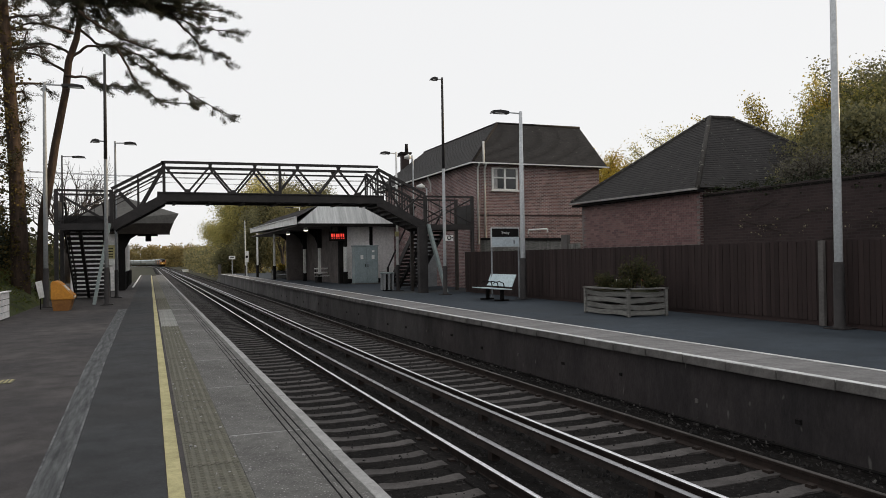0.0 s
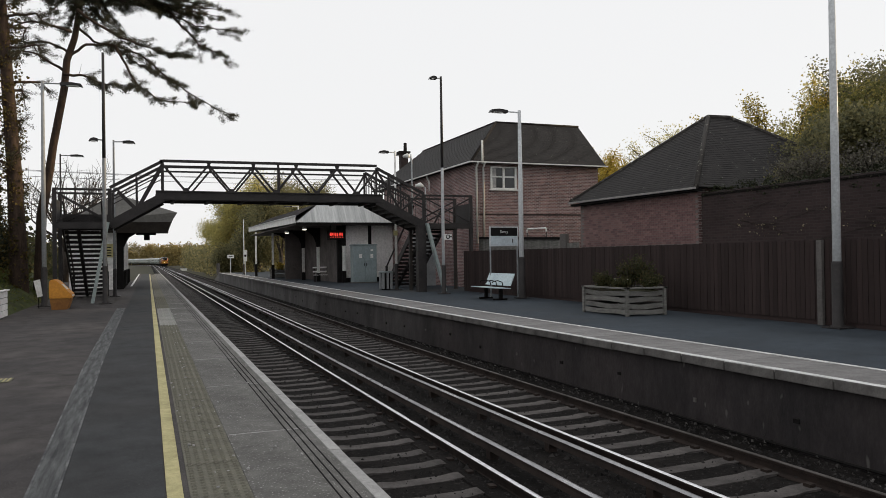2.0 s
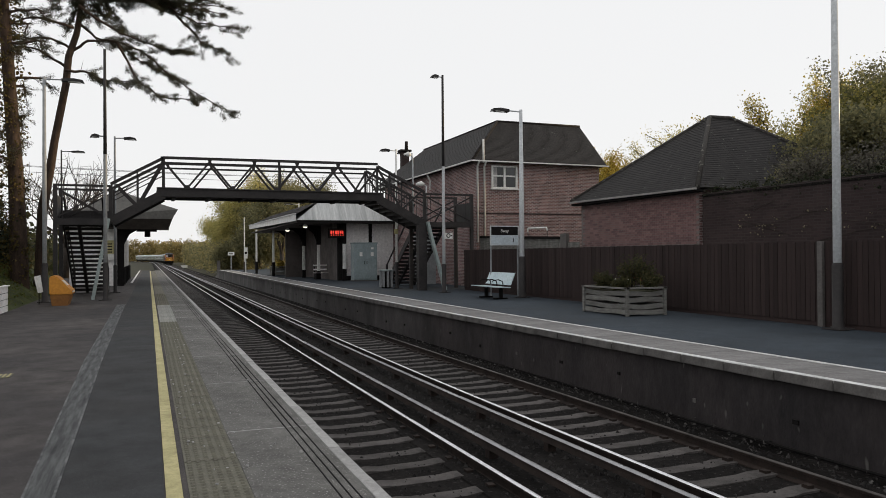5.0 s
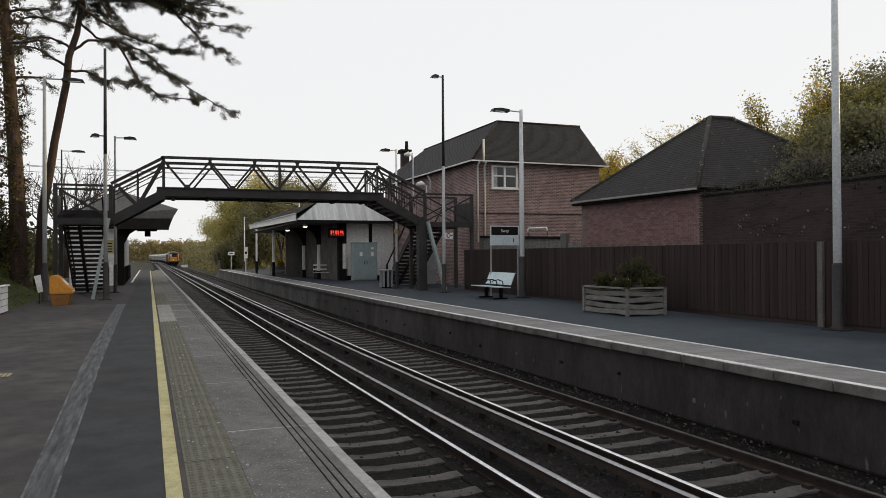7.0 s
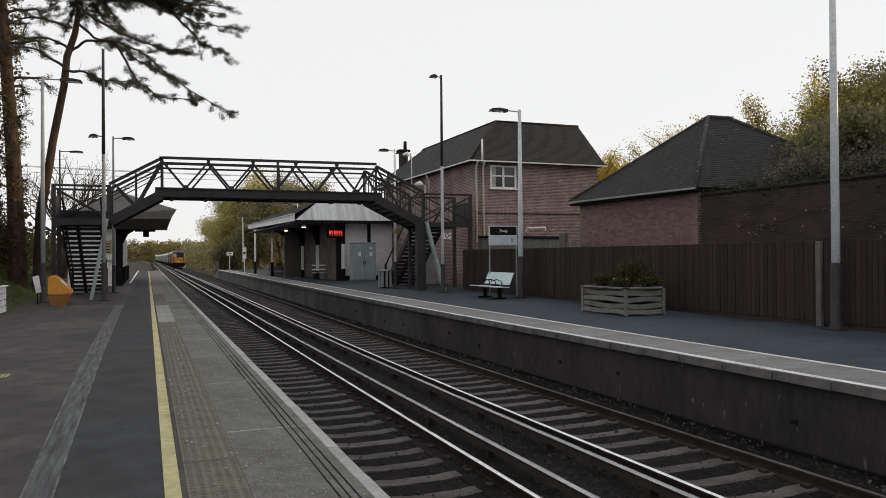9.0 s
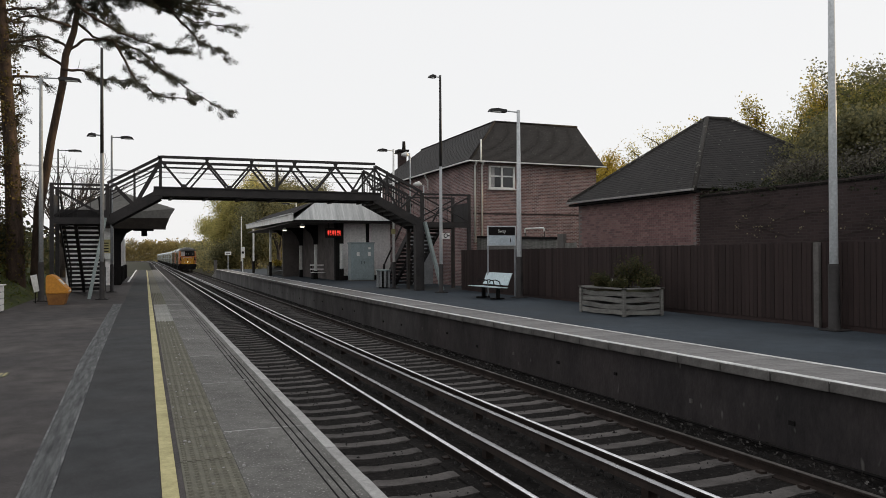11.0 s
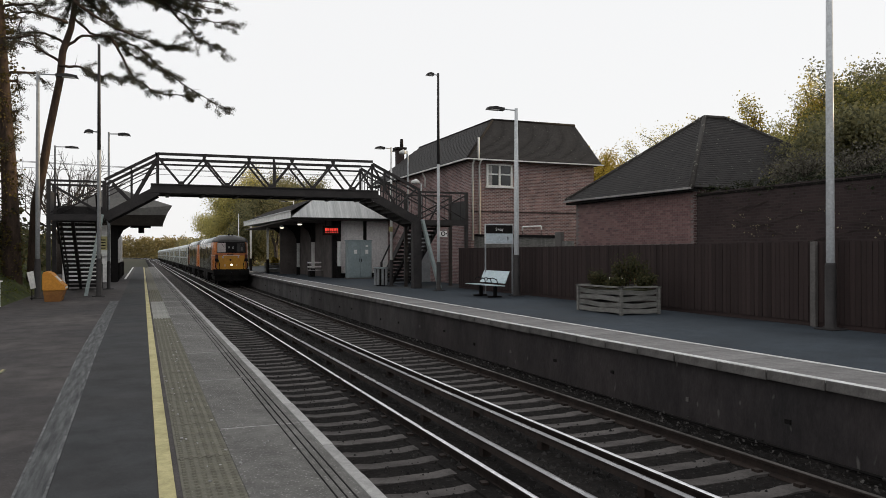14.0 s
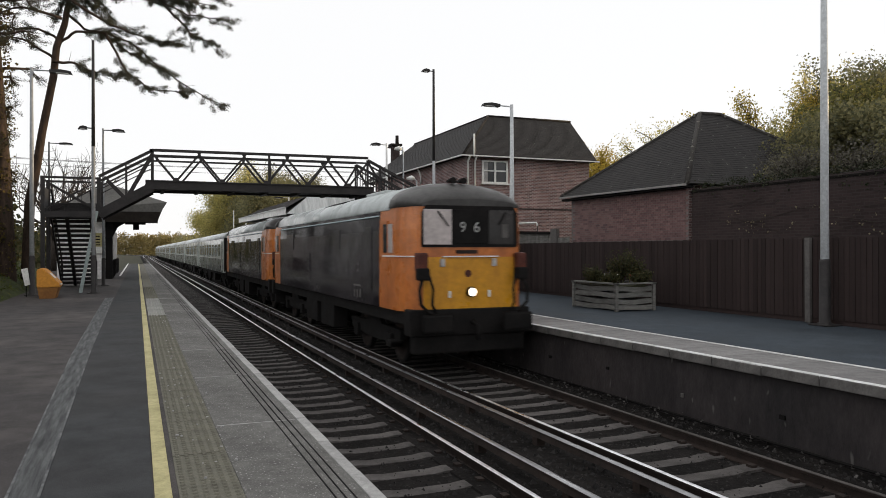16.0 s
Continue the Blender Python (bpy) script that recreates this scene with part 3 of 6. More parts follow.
        part("riser", box(B(), xa, xb, y - 0.15, y - 0.13, z + 0.02, z + 0.095), BLACK_IRON, bridge)
    part("stringer", beam(B(), ((xa + xb) / 2 - 0.15, WIDE, LAND - 0.1), ((xa + xb) / 2 - 0.15, WIDE + 4.5, 0.0), 0.12, 0.2), BLACK_IRON, bridge)
    # raking legs, painted pale
    foot = -1.98 if side < 0 else 12.45
    head = -1.42 if side < 0 else 11.62
    part("raking_leg", beam(B(), (foot, -0.16, 0), (head, -0.14, LAND + 0.06), 0.25, 0.12), STRUT_GREY, bridge, "pale grey-green raking leg")
part("column", box(B(), 11.22, 11.52, -0.1, 0.25, 0, LAND, 0.01), BLACK_IRON, bridge, "stout black column")
part("back_panel", box(B(), 13.35, 14.60, WIDE + 4.6, WIDE + 4.7, 0, 2.75), GALV_DULL, bridge, "dull grey sheet below the landing")
part("upper_panel", box(B(), -3.2, -1.4, WIDE + 0.08, WIDE + 0.1, 3.1, 3.5), BLACK_IRON, bridge)

# ---- lamp posts ----


def lamp_post(x, y, high, arm, at, label, thick=0.075, collar=1.15, arm_z=None, silhouette_top=False):
    """A steel pole with a dark wrapped foot and a lantern on an arm towards -x (arm < 0) or +x."""
    ob = thing("lamp_post", x, y, 0, label, "lamp post", "platform lamps")
    part("pole", tube(B(), [(0, 0, 0), (0, 0, high * 0.55), (0, 0, high)], [thick, thick * 0.85, thick * 0.6], 12), at, ob)
    # Backlit silhouette of the upper pole, put into the colour as a dark sleeve.
    if silhouette_top:
        part("upper_pole", tube(B(), [(0, 0, high * 0.58), (0, 0, high + 0.01)], [thick * 0.86, thick * 0.64], 12), LAMP_DARK, ob, "upper half darkened as a silhouette against the sky")
    part("foot", tube(B(), [(0, 0, 0), (0, 0, 0.05), (0, 0, 0.06), (0, 0, collar), (0, 0, collar + 0.06)], [thick * 1.7, thick * 1.7, thick * 1.28, thick * 1.22, thick * 1.05], 12), BLACK_IRON, ob, "black painted foot")
    part("base_plate", box(B(), -0.22, 0.22, -0.22, 0.22, 0, 0.03, 0.008), BLACK_IRON, ob)
    if arm:
        z = arm_z or high - 0.08
        sg = 1 if arm > 0 else -1
        part("arm", tube(B(), [(0, 0, z), (arm * 0.55, 0, z + 0.02)], 0.025, 8), at, ob)
        lan = part("lantern", prism(B(), [(arm * 0.45, z - 0.05), (arm * 0.45, z + 0.05), (arm * 0.75, z + 0.085), (arm, z + 0.045), (arm + sg * 0.06, z - 0.06), (arm * 0.9, z - 0.02), (arm * 0.7, z - 0.03)], "y", -0.11, 0.11), LAMP_DARK, ob)
        part("lens", box(B(), min(arm * 0.62, arm * 0.95), max(arm * 0.62, arm * 0.95), -0.09, 0.09, z - 0.055, z - 0.028), WHITE_PAINT, lan)
    return ob


lamp_post(13.02, 10.9, 8.4, -1.0, GALV, "pale galvanised lamp post by the fence", 0.09, 1.3)
lamp_post(11.6, 28.85, 9.2, -0.48, GALV, "tall galvanised lamp post beside the footbridge stairs", 0.075, 1.15, silhouette_top=True)
lamp_post(12.72, 23.95, 6.9, -1.15, GALV, "galvanised lamp post beside the name board", 0.10, 1.45)
lamp_post(11.13, 33.8, 6.72, -0.75, WHITE_PAINT, "white lamp post behind the footbridge", 0.07, 1.2)
lamp_post(-1.5, 30.2, 9.4, -0.45, GALV_DULL, "tall grey lamp post on the asphalt platform", 0.075, 1.35, arm_z=6.12, silhouette_top=True)
lamp_post(-1.4, 36.2, 7.05, 0.85, GALV_DULL, "grey lamp post with one arm over the platform", 0.065, 1.2)
lamp_post(-3.46, 29.75, 8.1, 1.25, GALV_DULL, "grey lamp post beside the orange bin", 0.085, 1.35)
lamp_post(-4.9, 50.0, 8.15, 1.25, LAMP_DARK, "dark lamp post behind the footbridge stairs", 0.07, 1.2)
lamp_post(17.85, 50.5, 9.05, -1.1, GALV, "grey lamp post behind the station shelter", 0.11, 1.2)
lamp_post(9.4, 80.0, 5.8, 0.0, GALV, "thin grey post at the platform's end", 0.06, 1.0)
lamp_post(13.3, 70.0, 6.6, -1.3, WHITE_PAINT, "white lamp post behind the shelter canopy", 0.08, 1.0)

for x, y, z0, z1, reach in ((11.70, 33.0, 3.3, 6.36, -0.42), (12.38, 33.0, 3.0, 4.98, -0.50)):
    lit = thing("stair_lamp", x, y, z0, "white lantern on a thin pole over the footbridge stairs", "lamp", "stair lamps")
    part("pole", tube(B(), [(0, 0, 0), (0, 0, z1 - z0 - 0.08), (reach * 0.4, 0, z1 - z0)], [0.04, 0.035, 0.03], 8), GALV, lit)
    part("lantern", tube(B(), [(reach * 0.2, 0, z1 - z0), (reach * 0.5, 0, z1 - z0 + 0.03), (reach, 0, z1 - z0)], [0.05, 0.13, 0.06], 10), WHITE_PAINT, lit, "white lantern")
tag_box = thing("post_notice", 11.06, 33.68, 2.62, "small yellow notice box strapped to the white post", "notice")
part("box", box(B(), -0.10, 0.10, -0.06, 0.0, 0, 0.24, 0.01), YELLOW_LINE, tag_box)
part("strap", tube(B(), [(0, 0.0, 0.12), (0.02, 0.12, 0.12)], 0.015, 6), LAMP_DARK, tag_box)

# ---- shelter with canopy on the far platform ----
shelter = thing("station_shelter", 8.4, 45.0, 0, "station shelter with wide stained grey canopy and pale boarding", "station shelter")
EX, EY = 9.2, 22.0
lo = [(0, 0, 3.78), (EX, 0, 3.78), (EX, EY, 3.95), (0, EY, 4.05)]
hi = [(1.55, 0.9, 4.98), (4.7, 0.9, 4.98), (4.7, EY - 2, 5.1), (1.55, EY - 2, 5.1)]
part("canopy", hull(B(), lo + hi, [(0, 1, 5, 4), (4, 5, 6, 7), (1, 2, 6, 5), (2, 3, 7, 6), (0, 3, 2, 1), (3, 0, 4, 7)]), CANOPY_GREY, shelter, "stained grey hipped canopy end")
part("canopy_roof", hull(B(), [(-0.03, 0.08, 4.16), (-0.03, EY, 4.36), (1.55, EY - 2, 5.14), (1.55, 0.96, 5.03), (4.7, 0.96, 5.03), (4.7, EY - 2, 5.14)], [(0, 1, 2, 3), (3, 2, 5, 4)]), TILE, shelter, "dark felt roof")
part("fascia", prism(B(), [(-0.06, 3.74), (EY, 4.02), (EY, 4.34), (-0.06, 4.14)], "x", -0.09, -0.035), WHITE_PAINT, shelter, "white painted fascia board")
part("fascia_cap", prism(B(), [(-0.08, 4.14), (EY, 4.34), (EY, 4.40), (-0.08, 4.22)], "x", -0.16, -0.03), CANOPY_GREY, shelter, "grey moulded top of the fascia")
part("fascia", box(B(), 0, EX, -0.08, -0.02, 3.66, 3.80), LOCO_BLACK, shelter, "dark front edge")
part("ceiling", box(B(), 0.05, EX - 0.1, 0.1, EY, 3.66, 3.72), DARK_WALL, shelter)
wall_x = 3.15
part("wall", box(B(), wall_x, 7.2, 1.3, 1.5, 0, 3.7), BOARD_PALE, shelter, "pale painted boarding")
for k in range(14):
    part("board", prism(B(), [(1.30, 0.25 + k * 0.245), (1.30, 0.49 + k * 0.245), (1.265, 0.25 + k * 0.245)], "x", wall_x + 0.08, 7.15), BOARD_PALE, shelter)
part("corner_post", box(B(), wall_x - 0.28, wall_x + 0.06, 1.15, 1.5, 0, 3.7), LOCO_BLACK, shelter)
part("corner_post", box(B(), 4.92, 5.12, 1.18, 1.32, 0, 3.7), LOCO_BLACK, shelter)
part("plinth", box(B(), wall_x, 7.2, 1.2, 1.3, 0, 0.3), LOCO_BLACK, shelter)
part("wall", box(B(), wall_x - 0.2, wall_x, 1.5, 19, 0, 3.7), DARK_WALL, shelter, "dark inner wall")
part("wall", box(B(), 1.4, wall_x, 12.0, 12.2, 0, 3.7), DARK_WALL, shelter, "dark back wall")
for y, c in ((15.0, 3.5), (25.0, 3.8)):
    col = part("column", box(B(), 0.85, 1.0, y - 0.08, y + 0.08, 1.1, c + 0.3), WHITE_PAINT, shelter, "white upper half of the column")
    part("column_foot", box(B(), 0.82, 1.03, y - 0.11, y + 0.11, 0, 1.12), LOCO_BLACK, col, "black lower half")
for x, y in ((1.9, 15.2), (1.9, 9.4), (1.95, 4.5)):
    part("column", box(B(), x + 0.3, x + 0.48, y, y + 0.16, 0.55, 2.35), WHITE_PAINT, shelter)
    part("column_foot", box(B(), x + 0.27, x + 0.51, y - 0.02, y + 0.18, 0, 0.57), LOCO_BLACK, shelter)
    part("column_head", box(B(), x + 0.25, x + 0.53, y - 0.04, y + 0.2, 2.35, 3.7), LOCO_BLACK, shelter)
    part("bracket", prism(B(), [(x - 1.0, 3.68), (x + 0.25, 3.68), (x + 0.25, 2.6), (x + 0.05, 3.1), (x - 0.4, 3.5)], "y", y + 0.03, y + 0.12), LOCO_BLACK, shelter, "curved dark canopy bracket")
part("column", box(B(), wall_x - 0.02, wall_x + 0.16, 0.9, 1.1, 0.75, 2.35), WHITE_PAINT, shelter, "white painted post face")
part("column_foot", box(B(), wall_x - 0.06, wall_x + 0.20, 0.88, 1.14, 0, 0.76), LOCO_BLACK, shelter)
part("column_head", box(B(), wall_x - 0.06, wall_x + 0.20, 0.92, 1.14, 2.35, 3.7), LOCO_BLACK, shelter)
for x, y in ((0.7, 0.9), (0.75, 7.5)):
    lam = part("canopy_light", tube(B(), [(x, y, 3.42), (x, y, 3.48), (x, y, 3.60)], [0.16, 0.15, 0.06], 16), WHITE_PAINT, shelter)
    part("diffuser", tube(B(), [(x, y, 3.35), (x, y, 3.42)], [0.10, 0.155], 16), LAMP_GLOW, lam, "lit lamp glass")
display = thing("departure_display", 11.12, 45.75, 2.78, "black hanging display with red lit characters", "display")
part("case", box(B(), -0.56, 0.56, 0, 0.2, -0.05, 0.55, 0.015), LOCO_BLACK, display)
part("hanger", box(B(), -0.4, -0.36, 0.08, 0.12, 0.55, 0.9), LOCO_BLACK, display)
part("hanger", box(B(), 0.36, 0.4, 0.08, 0.12, 0.55, 0.9), LOCO_BLACK, display)
for k in range(6):
    part("lit_bar", box(B(), -0.44 + k * 0.15, -0.34 + k * 0.15 - 0.03 * (k % 2), -0.012, 0.0, 0.20 + 0.03 * (k % 3 == 1), 0.40), LED_RED, display)
    part("lit_bar", box(B(), -0.42 + k * 0.15, -0.35 + k * 0.15, -0.012, 0.0, 0.10, 0.15), LED_RED, display)

cabinet = thing("equipment_cabinet", 11.8, 44.3, 0, "blue-grey steel equipment cabinet with double doors", "cabinet")
part("body", box(B(), 0, 1.5, 0, 0.75, 0.06, 2.34, 0.02), CABINET, cabinet)
part("plinth", box(B(), -0.05, 1.55, -0.03, 0.8, 0, 0.06), CONCRETE_POST, cabinet)
part("roof", box(B(), -0.04, 1.54, -0.05, 0.8, 2.34, 2.41, 0.02), CABINET, cabinet)
for x in (0.04, 0.76):
    d = part("door", box(B(), x, x + 0.70, -0.03, 0.0, 0.12, 2.28, 0.008), CABINET, cabinet)
    part("notice", box(B(), x + 0.32, x + 0.50, -0.036, -0.03, 1.55, 1.80), WHITE_PAINT, d, "white notice")
    part("handle", box(B(), x + (0.62 if x < 0.5 else 0.05), x + (0.65 if x < 0.5 else 0.08), -0.07, -0.03, 1.05, 1.25), LOCO_BLACK, d)
part("notice", box(B(), 1.10, 1.26, -0.037, -0.031, 1.98, 2.1), WHITE_PAINT, cabinet)

# ---- building and canopy on the near platform ----
station = thing("station_building", -1.7, 44.0, 0, "station building with hipped grey canopy over the platform", "station building")
part("canopy_soffit", box(B(), -2.4, 2.7, 0.35, 6, 3.62, 3.69), DARK_WALL, station)
part("valance", hull(B(), [(-0.4, 0, 3.74), (2.9, 0, 3.74), (2.75, 0.3, 3.15), (-0.4, 0.3, 3.15), (3.2, 0.0, 4.28), (2.75, 2.0, 3.15), (3.0, 2.0, 3.8), (3.2, 2.0, 4.28)], [(0, 1, 2, 3), (1, 4, 7, 6), (1, 6, 5, 2)]), surf("dark_boarding", (0.050, 0.042, 0.036), (0.035, 0.030, 0.027), 2.0, 0.8, 0.3), station, "dark timber valance")
part("canopy_roof", hull(B(), [(-2.5, -0.02, 3.70), (2.92, -0.02, 3.74), (3.25, -0.02, 4.28), (0.1, 1.6, 5.38), (-2.5, 6, 3.70), (3.25, 6, 4.28), (0.1, 4.6, 5.40)], [(0, 1, 2, 3), (2, 5, 6, 3), (0, 3, 6, 4), (4, 6, 5)]), surf("grey_felt", (0.15, 0.145, 0.135), (0.11, 0.105, 0.10), 1.0, 0.85, 0.2, grain=0.3), station, "grey boarded canopy slope")
part("wall", box(B(), -2.35, 0.05, 1.2, 19, 0, 3.62), BRICK, station, "brick wall")
part("end_wall", box(B(), -2.35, 0.06, 1.05, 1.2, 0, 3.62), BOARD_PALE, station, "pale boarded end")
for k in range(12):
    part("board", prism(B(), [(1.05, 0.25 + k * 0.28), (1.05, 0.53 + k * 0.28), (1.02, 0.25 + k * 0.28)], "x", -2.33, 0.02), BOARD_PALE, station)
part("corner_post", box(B(), 0.06, 0.42, 1.0, 1.35, 0, 3.7), LOCO_BLACK, station)
for y in (3.2, 6.0, 9.0, 12.5, 16.0):
    c = part("pilaster", box(B(), 0.05, 0.30, y, y + 0.45, 1.0, 2.9), WHITE_PAINT, station, "white painted pilaster")
    part("pilaster_foot", box(B(), 0.05, 0.42, y - 0.04, y + 0.5, 0, 1.0), LOCO_BLACK, c)
part("bracket", prism(B(), [(0.4, 3.62), (2.2, 3.62), (1.4, 3.35), (0.7, 2.9), (0.4, 2.3)], "y", 1.1, 1.25), LOCO_BLACK, station)
part("flat_roof", box(B(), -2.4, 0.25, 6, 19, 3.62, 3.85), DARK_WALL, station)
part("canopy_back", box(B(), 0.1, 2.9, 5.8, 5.9, 3.3, 4.1), DARK_WALL, station)
poster = thing("poster_board", -2.15, 44.9, 1.45, "yellow and white timetable poster on the boarded end", "poster")
part("frame", box(B(), -0.38, 0.42, 0, 0.05, 0, 1.25), WHITE_PAINT, poster)
part("sheet", box(B(), -0.28, 0.34, -0.006, 0, 0.35, 1.1), YELLOW_LINE, poster, "yellow sheet")
for k in range(4):
    part("print_bar", box(B(), -0.22, 0.25, -0.009, -0.006, 0.42 + 0.15 * k, 0.48 + 0.15 * k), LOCO_BLACK, poster)
hung_sign = thing("hanging_sign", -0.1, 46.0, 2.78, "small dark sign hung from the canopy", "sign")
part("board", box(B(), -0.55, 0.55, 0, 0.12, 0.30, 0.48), LOCO_BLACK, hung_sign)
part("housing", box(B(), -0.12, 0.2, 0, 0.3, 0, 0.3, 0.02), LOCO_BLACK, hung_sign)
part("hanger", box(B(), -0.03, 0.03, 0.05, 0.1, 0.45, 0.86), LOCO_BLACK, hung_sign)

# ---- brick houses behind the fence ----
house = thing("house", 15.0, 33.0, 0, "two-storey red brick house with dark tiled hipped roof", "house")
part("wall", box(B(), 0, 7.15, 0, 6.2, 0, 6.22), BRICK, house)
part("wing", box(B(), 0, 5.2, 6.2, 15, 0, 6.22), BRICK, house)
part("roof", hull(B(), [(-0.35, -0.35, 6.18), (7.45, -0.35, 6.18), (7.95, 3.1, 8.86), (7.45, 6.5, 6.18), (5.5, 6.5, 6.18), (5.5, 17, 6.18), (-0.35, 17, 6.18), (2.7, 3.1, 8.84), (2.7, 14.5, 8.84)], [(0, 1, 2, 7), (0, 7, 8, 6), (6, 8, 5), (2, 3, 4, 7), (7, 4, 5, 8), (0, 6, 5, 4, 3, 1)]), TILE, house, "dark plain-tiled roof")
part("gable", prism(B(), [(0.0, 6.2), (6.2, 6.2), (3.1, 8.6)], "x", 7.0, 7.15), BRICK, house)
for p, q in (((-0.35, -0.35, 6.2), (2.7, 3.1, 8.86)), ((2.7, 3.1, 8.86), (7.95, 3.1, 8.88)), ((2.7, 3.1, 8.86), (2.7, 14.5, 8.86))):
    part("ridge_tiles", tube(B(), [p, q], 0.07, 8), TILE, house)
part("gutter", box(B(), -0.42, 7.5, -0.45, -0.36, 6.15, 6.21), WHITE_PAINT, house, "white gutter")
part("gutter", box(B(), -0.45, -0.36, -0.36, 15, 6.15, 6.21), WHITE_PAINT, house, "white gutter")
for x in (0.05, 0.42):
    part("downpipe", tube(B(), [(x, -0.10, 2.2), (x, -0.10, 5.95), (x - 0.05, -0.42, 6.15)], 0.05), WHITE_PAINT, house, "pale downpipe")
part("soil_vent", tube(B(), [(0.25, -0.38, 6.1), (0.25, -0.38, 7.25)], 0.05), WHITE_PAINT, house)
part("downpipe", tube(B(), [(-0.12, 6.0, 5.3), (-0.12, 6.0, 5.8), (-0.3, 6.0, 6.15)], 0.05), WHITE_PAINT, house)


def window(parent, x0, x1, z0, z1, y, cols=2, rows=2):
    w = part("window", box(B(), x0, x1, y - 0.01, y + 0.03, z0, z1), DARK_GLASS, parent, "dark window panes")
    t = 0.07
    for a, b in ((x0 - 0.03, x0 + t), (x1 - t, x1 + 0.03), ((x0 + x1) / 2 - 0.05, (x0 + x1) / 2 + 0.05)):
        part("frame", box(B(), a, b, y - 0.07, y - 0.008, z0 - 0.03, z1 + 0.03), WHITE_PAINT, w, "white frame")
    for zz in (z0, z1, z0 + (z1 - z0) * 0.55):
        part("frame", box(B(), x0, x1, y - 0.062, y - 0.006, zz - 0.035, zz + 0.035), WHITE_PAINT, w, "white frame")
    part("sill", box(B(), x0 - 0.08, x1 + 0.08, y - 0.12, y, z0 - 0.1, z0 - 0.03), WHITE_PAINT, w, "white sill")
    part("curtain", box(B(), x0 + 0.1, x0 + 0.3, y - 0.016, y - 0.011, z0 + 0.05, z1 - 0.05), COPING, w, "pale curtain")


window(house, 0.86, 2.25, 4.93, 5.99, 0.0)
part("string_course", box(B(), -0.012, 7.162, -0.012, 0.0, 3.60, 3.675), BRICK_DARK, house, "darker brick course")
chimney = part("chimney", box(B(), 1.60, 2.12, 16.0, 16.5, 7.4, 8.92, 0.02), BRICK_DARK, house, "dark brick chimney")
part("chimney_top", box(B(), 1.46, 2.26, 15.87, 16.63, 8.90, 9.04), TILE, chimney)
part("chimney_pot", tube(B(), [(2.0, 16.25, 9.04), (2.0, 16.25, 9.66)], [0.13, 0.11], 10), TILE, chimney)
RIDGE = surf("weathered_ridge", (0.034, 0.031, 0.029), (0.055, 0.051, 0.047), 1.2, 0.95, 0.4, fine=30, grain=0.6, speck=(9, 0.62, (0.15, 0.145, 0.13)))
bungalow = thing("house", 15.0, 17.2, 0, "single-storey red brick house with dark hipped tile roof", "house")
part("wall", box(B(), 0, 8.6, 0, 6.3, 0, 3.56), BRICK, bungalow)
part("roof", hull(B(), [(-0.28, -0.25, 3.47), (8.9, -0.25, 3.47), (8.9, 6.6, 3.52), (-0.28, 6.6, 3.52), (3.20, 3.1, 6.30), (4.12, 3.1, 6.32)], [(0, 1, 5, 4), (1, 2, 5), (2, 3, 4, 5), (3, 0, 4), (0, 3, 2, 1)]), TILE, bungalow, "dark lichen-spotted tile roof")
for p, q in (((-0.28, -0.25, 3.49), (3.20, 3.1, 6.32)), ((3.20, 3.1, 6.32), (4.12, 3.1, 6.34)), ((4.12, 3.1, 6.34), (8.9, -0.25, 3.49)), ((-0.28, 6.6, 3.54), (3.20, 3.1, 6.32))):
    part("ridge_tiles", tube(B(), [p, q], 0.075, 8), RIDGE, bungalow, "lichen-spotted ridge tiles")
part("gutter", beam(B(), (-0.335, -0.25, 3.45), (-0.335, 6.6, 3.50), 0.09, 0.06), surf("grey_gutter", (0.30, 0.29, 0.28), (0.22, 0.21, 0.20), 2.0, 0.6, 0.1), bungalow, "grey gutter")
part("fascia", box(B(), -0.285, -0.02, -0.22, 6.55, 3.37, 3.45), LOCO_BLACK, bungalow)


# ---- trees ----
rng = np.random.default_rng(7)


def leaf_mesh(name, centres, spread, count, size, long=1.0, flat=1.0):
    """count small leaves round each centre, each a bent card of its own."""
    c = np.repeat(np.asarray(centres, float), count, axis=0)
    n = len(c)
    c = c + rng.normal(0, 1, (n, 3)) * spread * np.array([1, 1, flat])
    a = rng.normal(0, 1, (n, 3))
    a /= np.linalg.norm(a, axis=1)[:, None]
    b = np.cross(a, rng.normal(0, 1, (n, 3)))
    b /= np.linalg.norm(b, axis=1)[:, None] + 1e-9
    s = size * rng.uniform(0.6, 1.3, (n, 1))
    a, b = a * s * long, b * s
    nrm = np.cross(a, b)
    nrm /= np.linalg.norm(nrm, axis=1)[:, None] + 1e-9
    v = np.stack([c - a * 0.5, c + b * 0.5 + nrm * s * 0.15, c + a * 0.5, c - b * 0.5 + nrm * s * 0.15], 1).reshape(-1, 3)
    f = np.arange(n * 4).reshape(-1, 4)
    me = bpy.data.meshes.new(name)
    me.from_pydata(v.tolist(), [], f.tolist())
    return me


def leaf_part(name, me, material, parent, label="", kind=""):
    me.materials.append(material)
    ob = new(name, me)
    ob.parent = parent
    return tagged(ob, label, kind=kind)


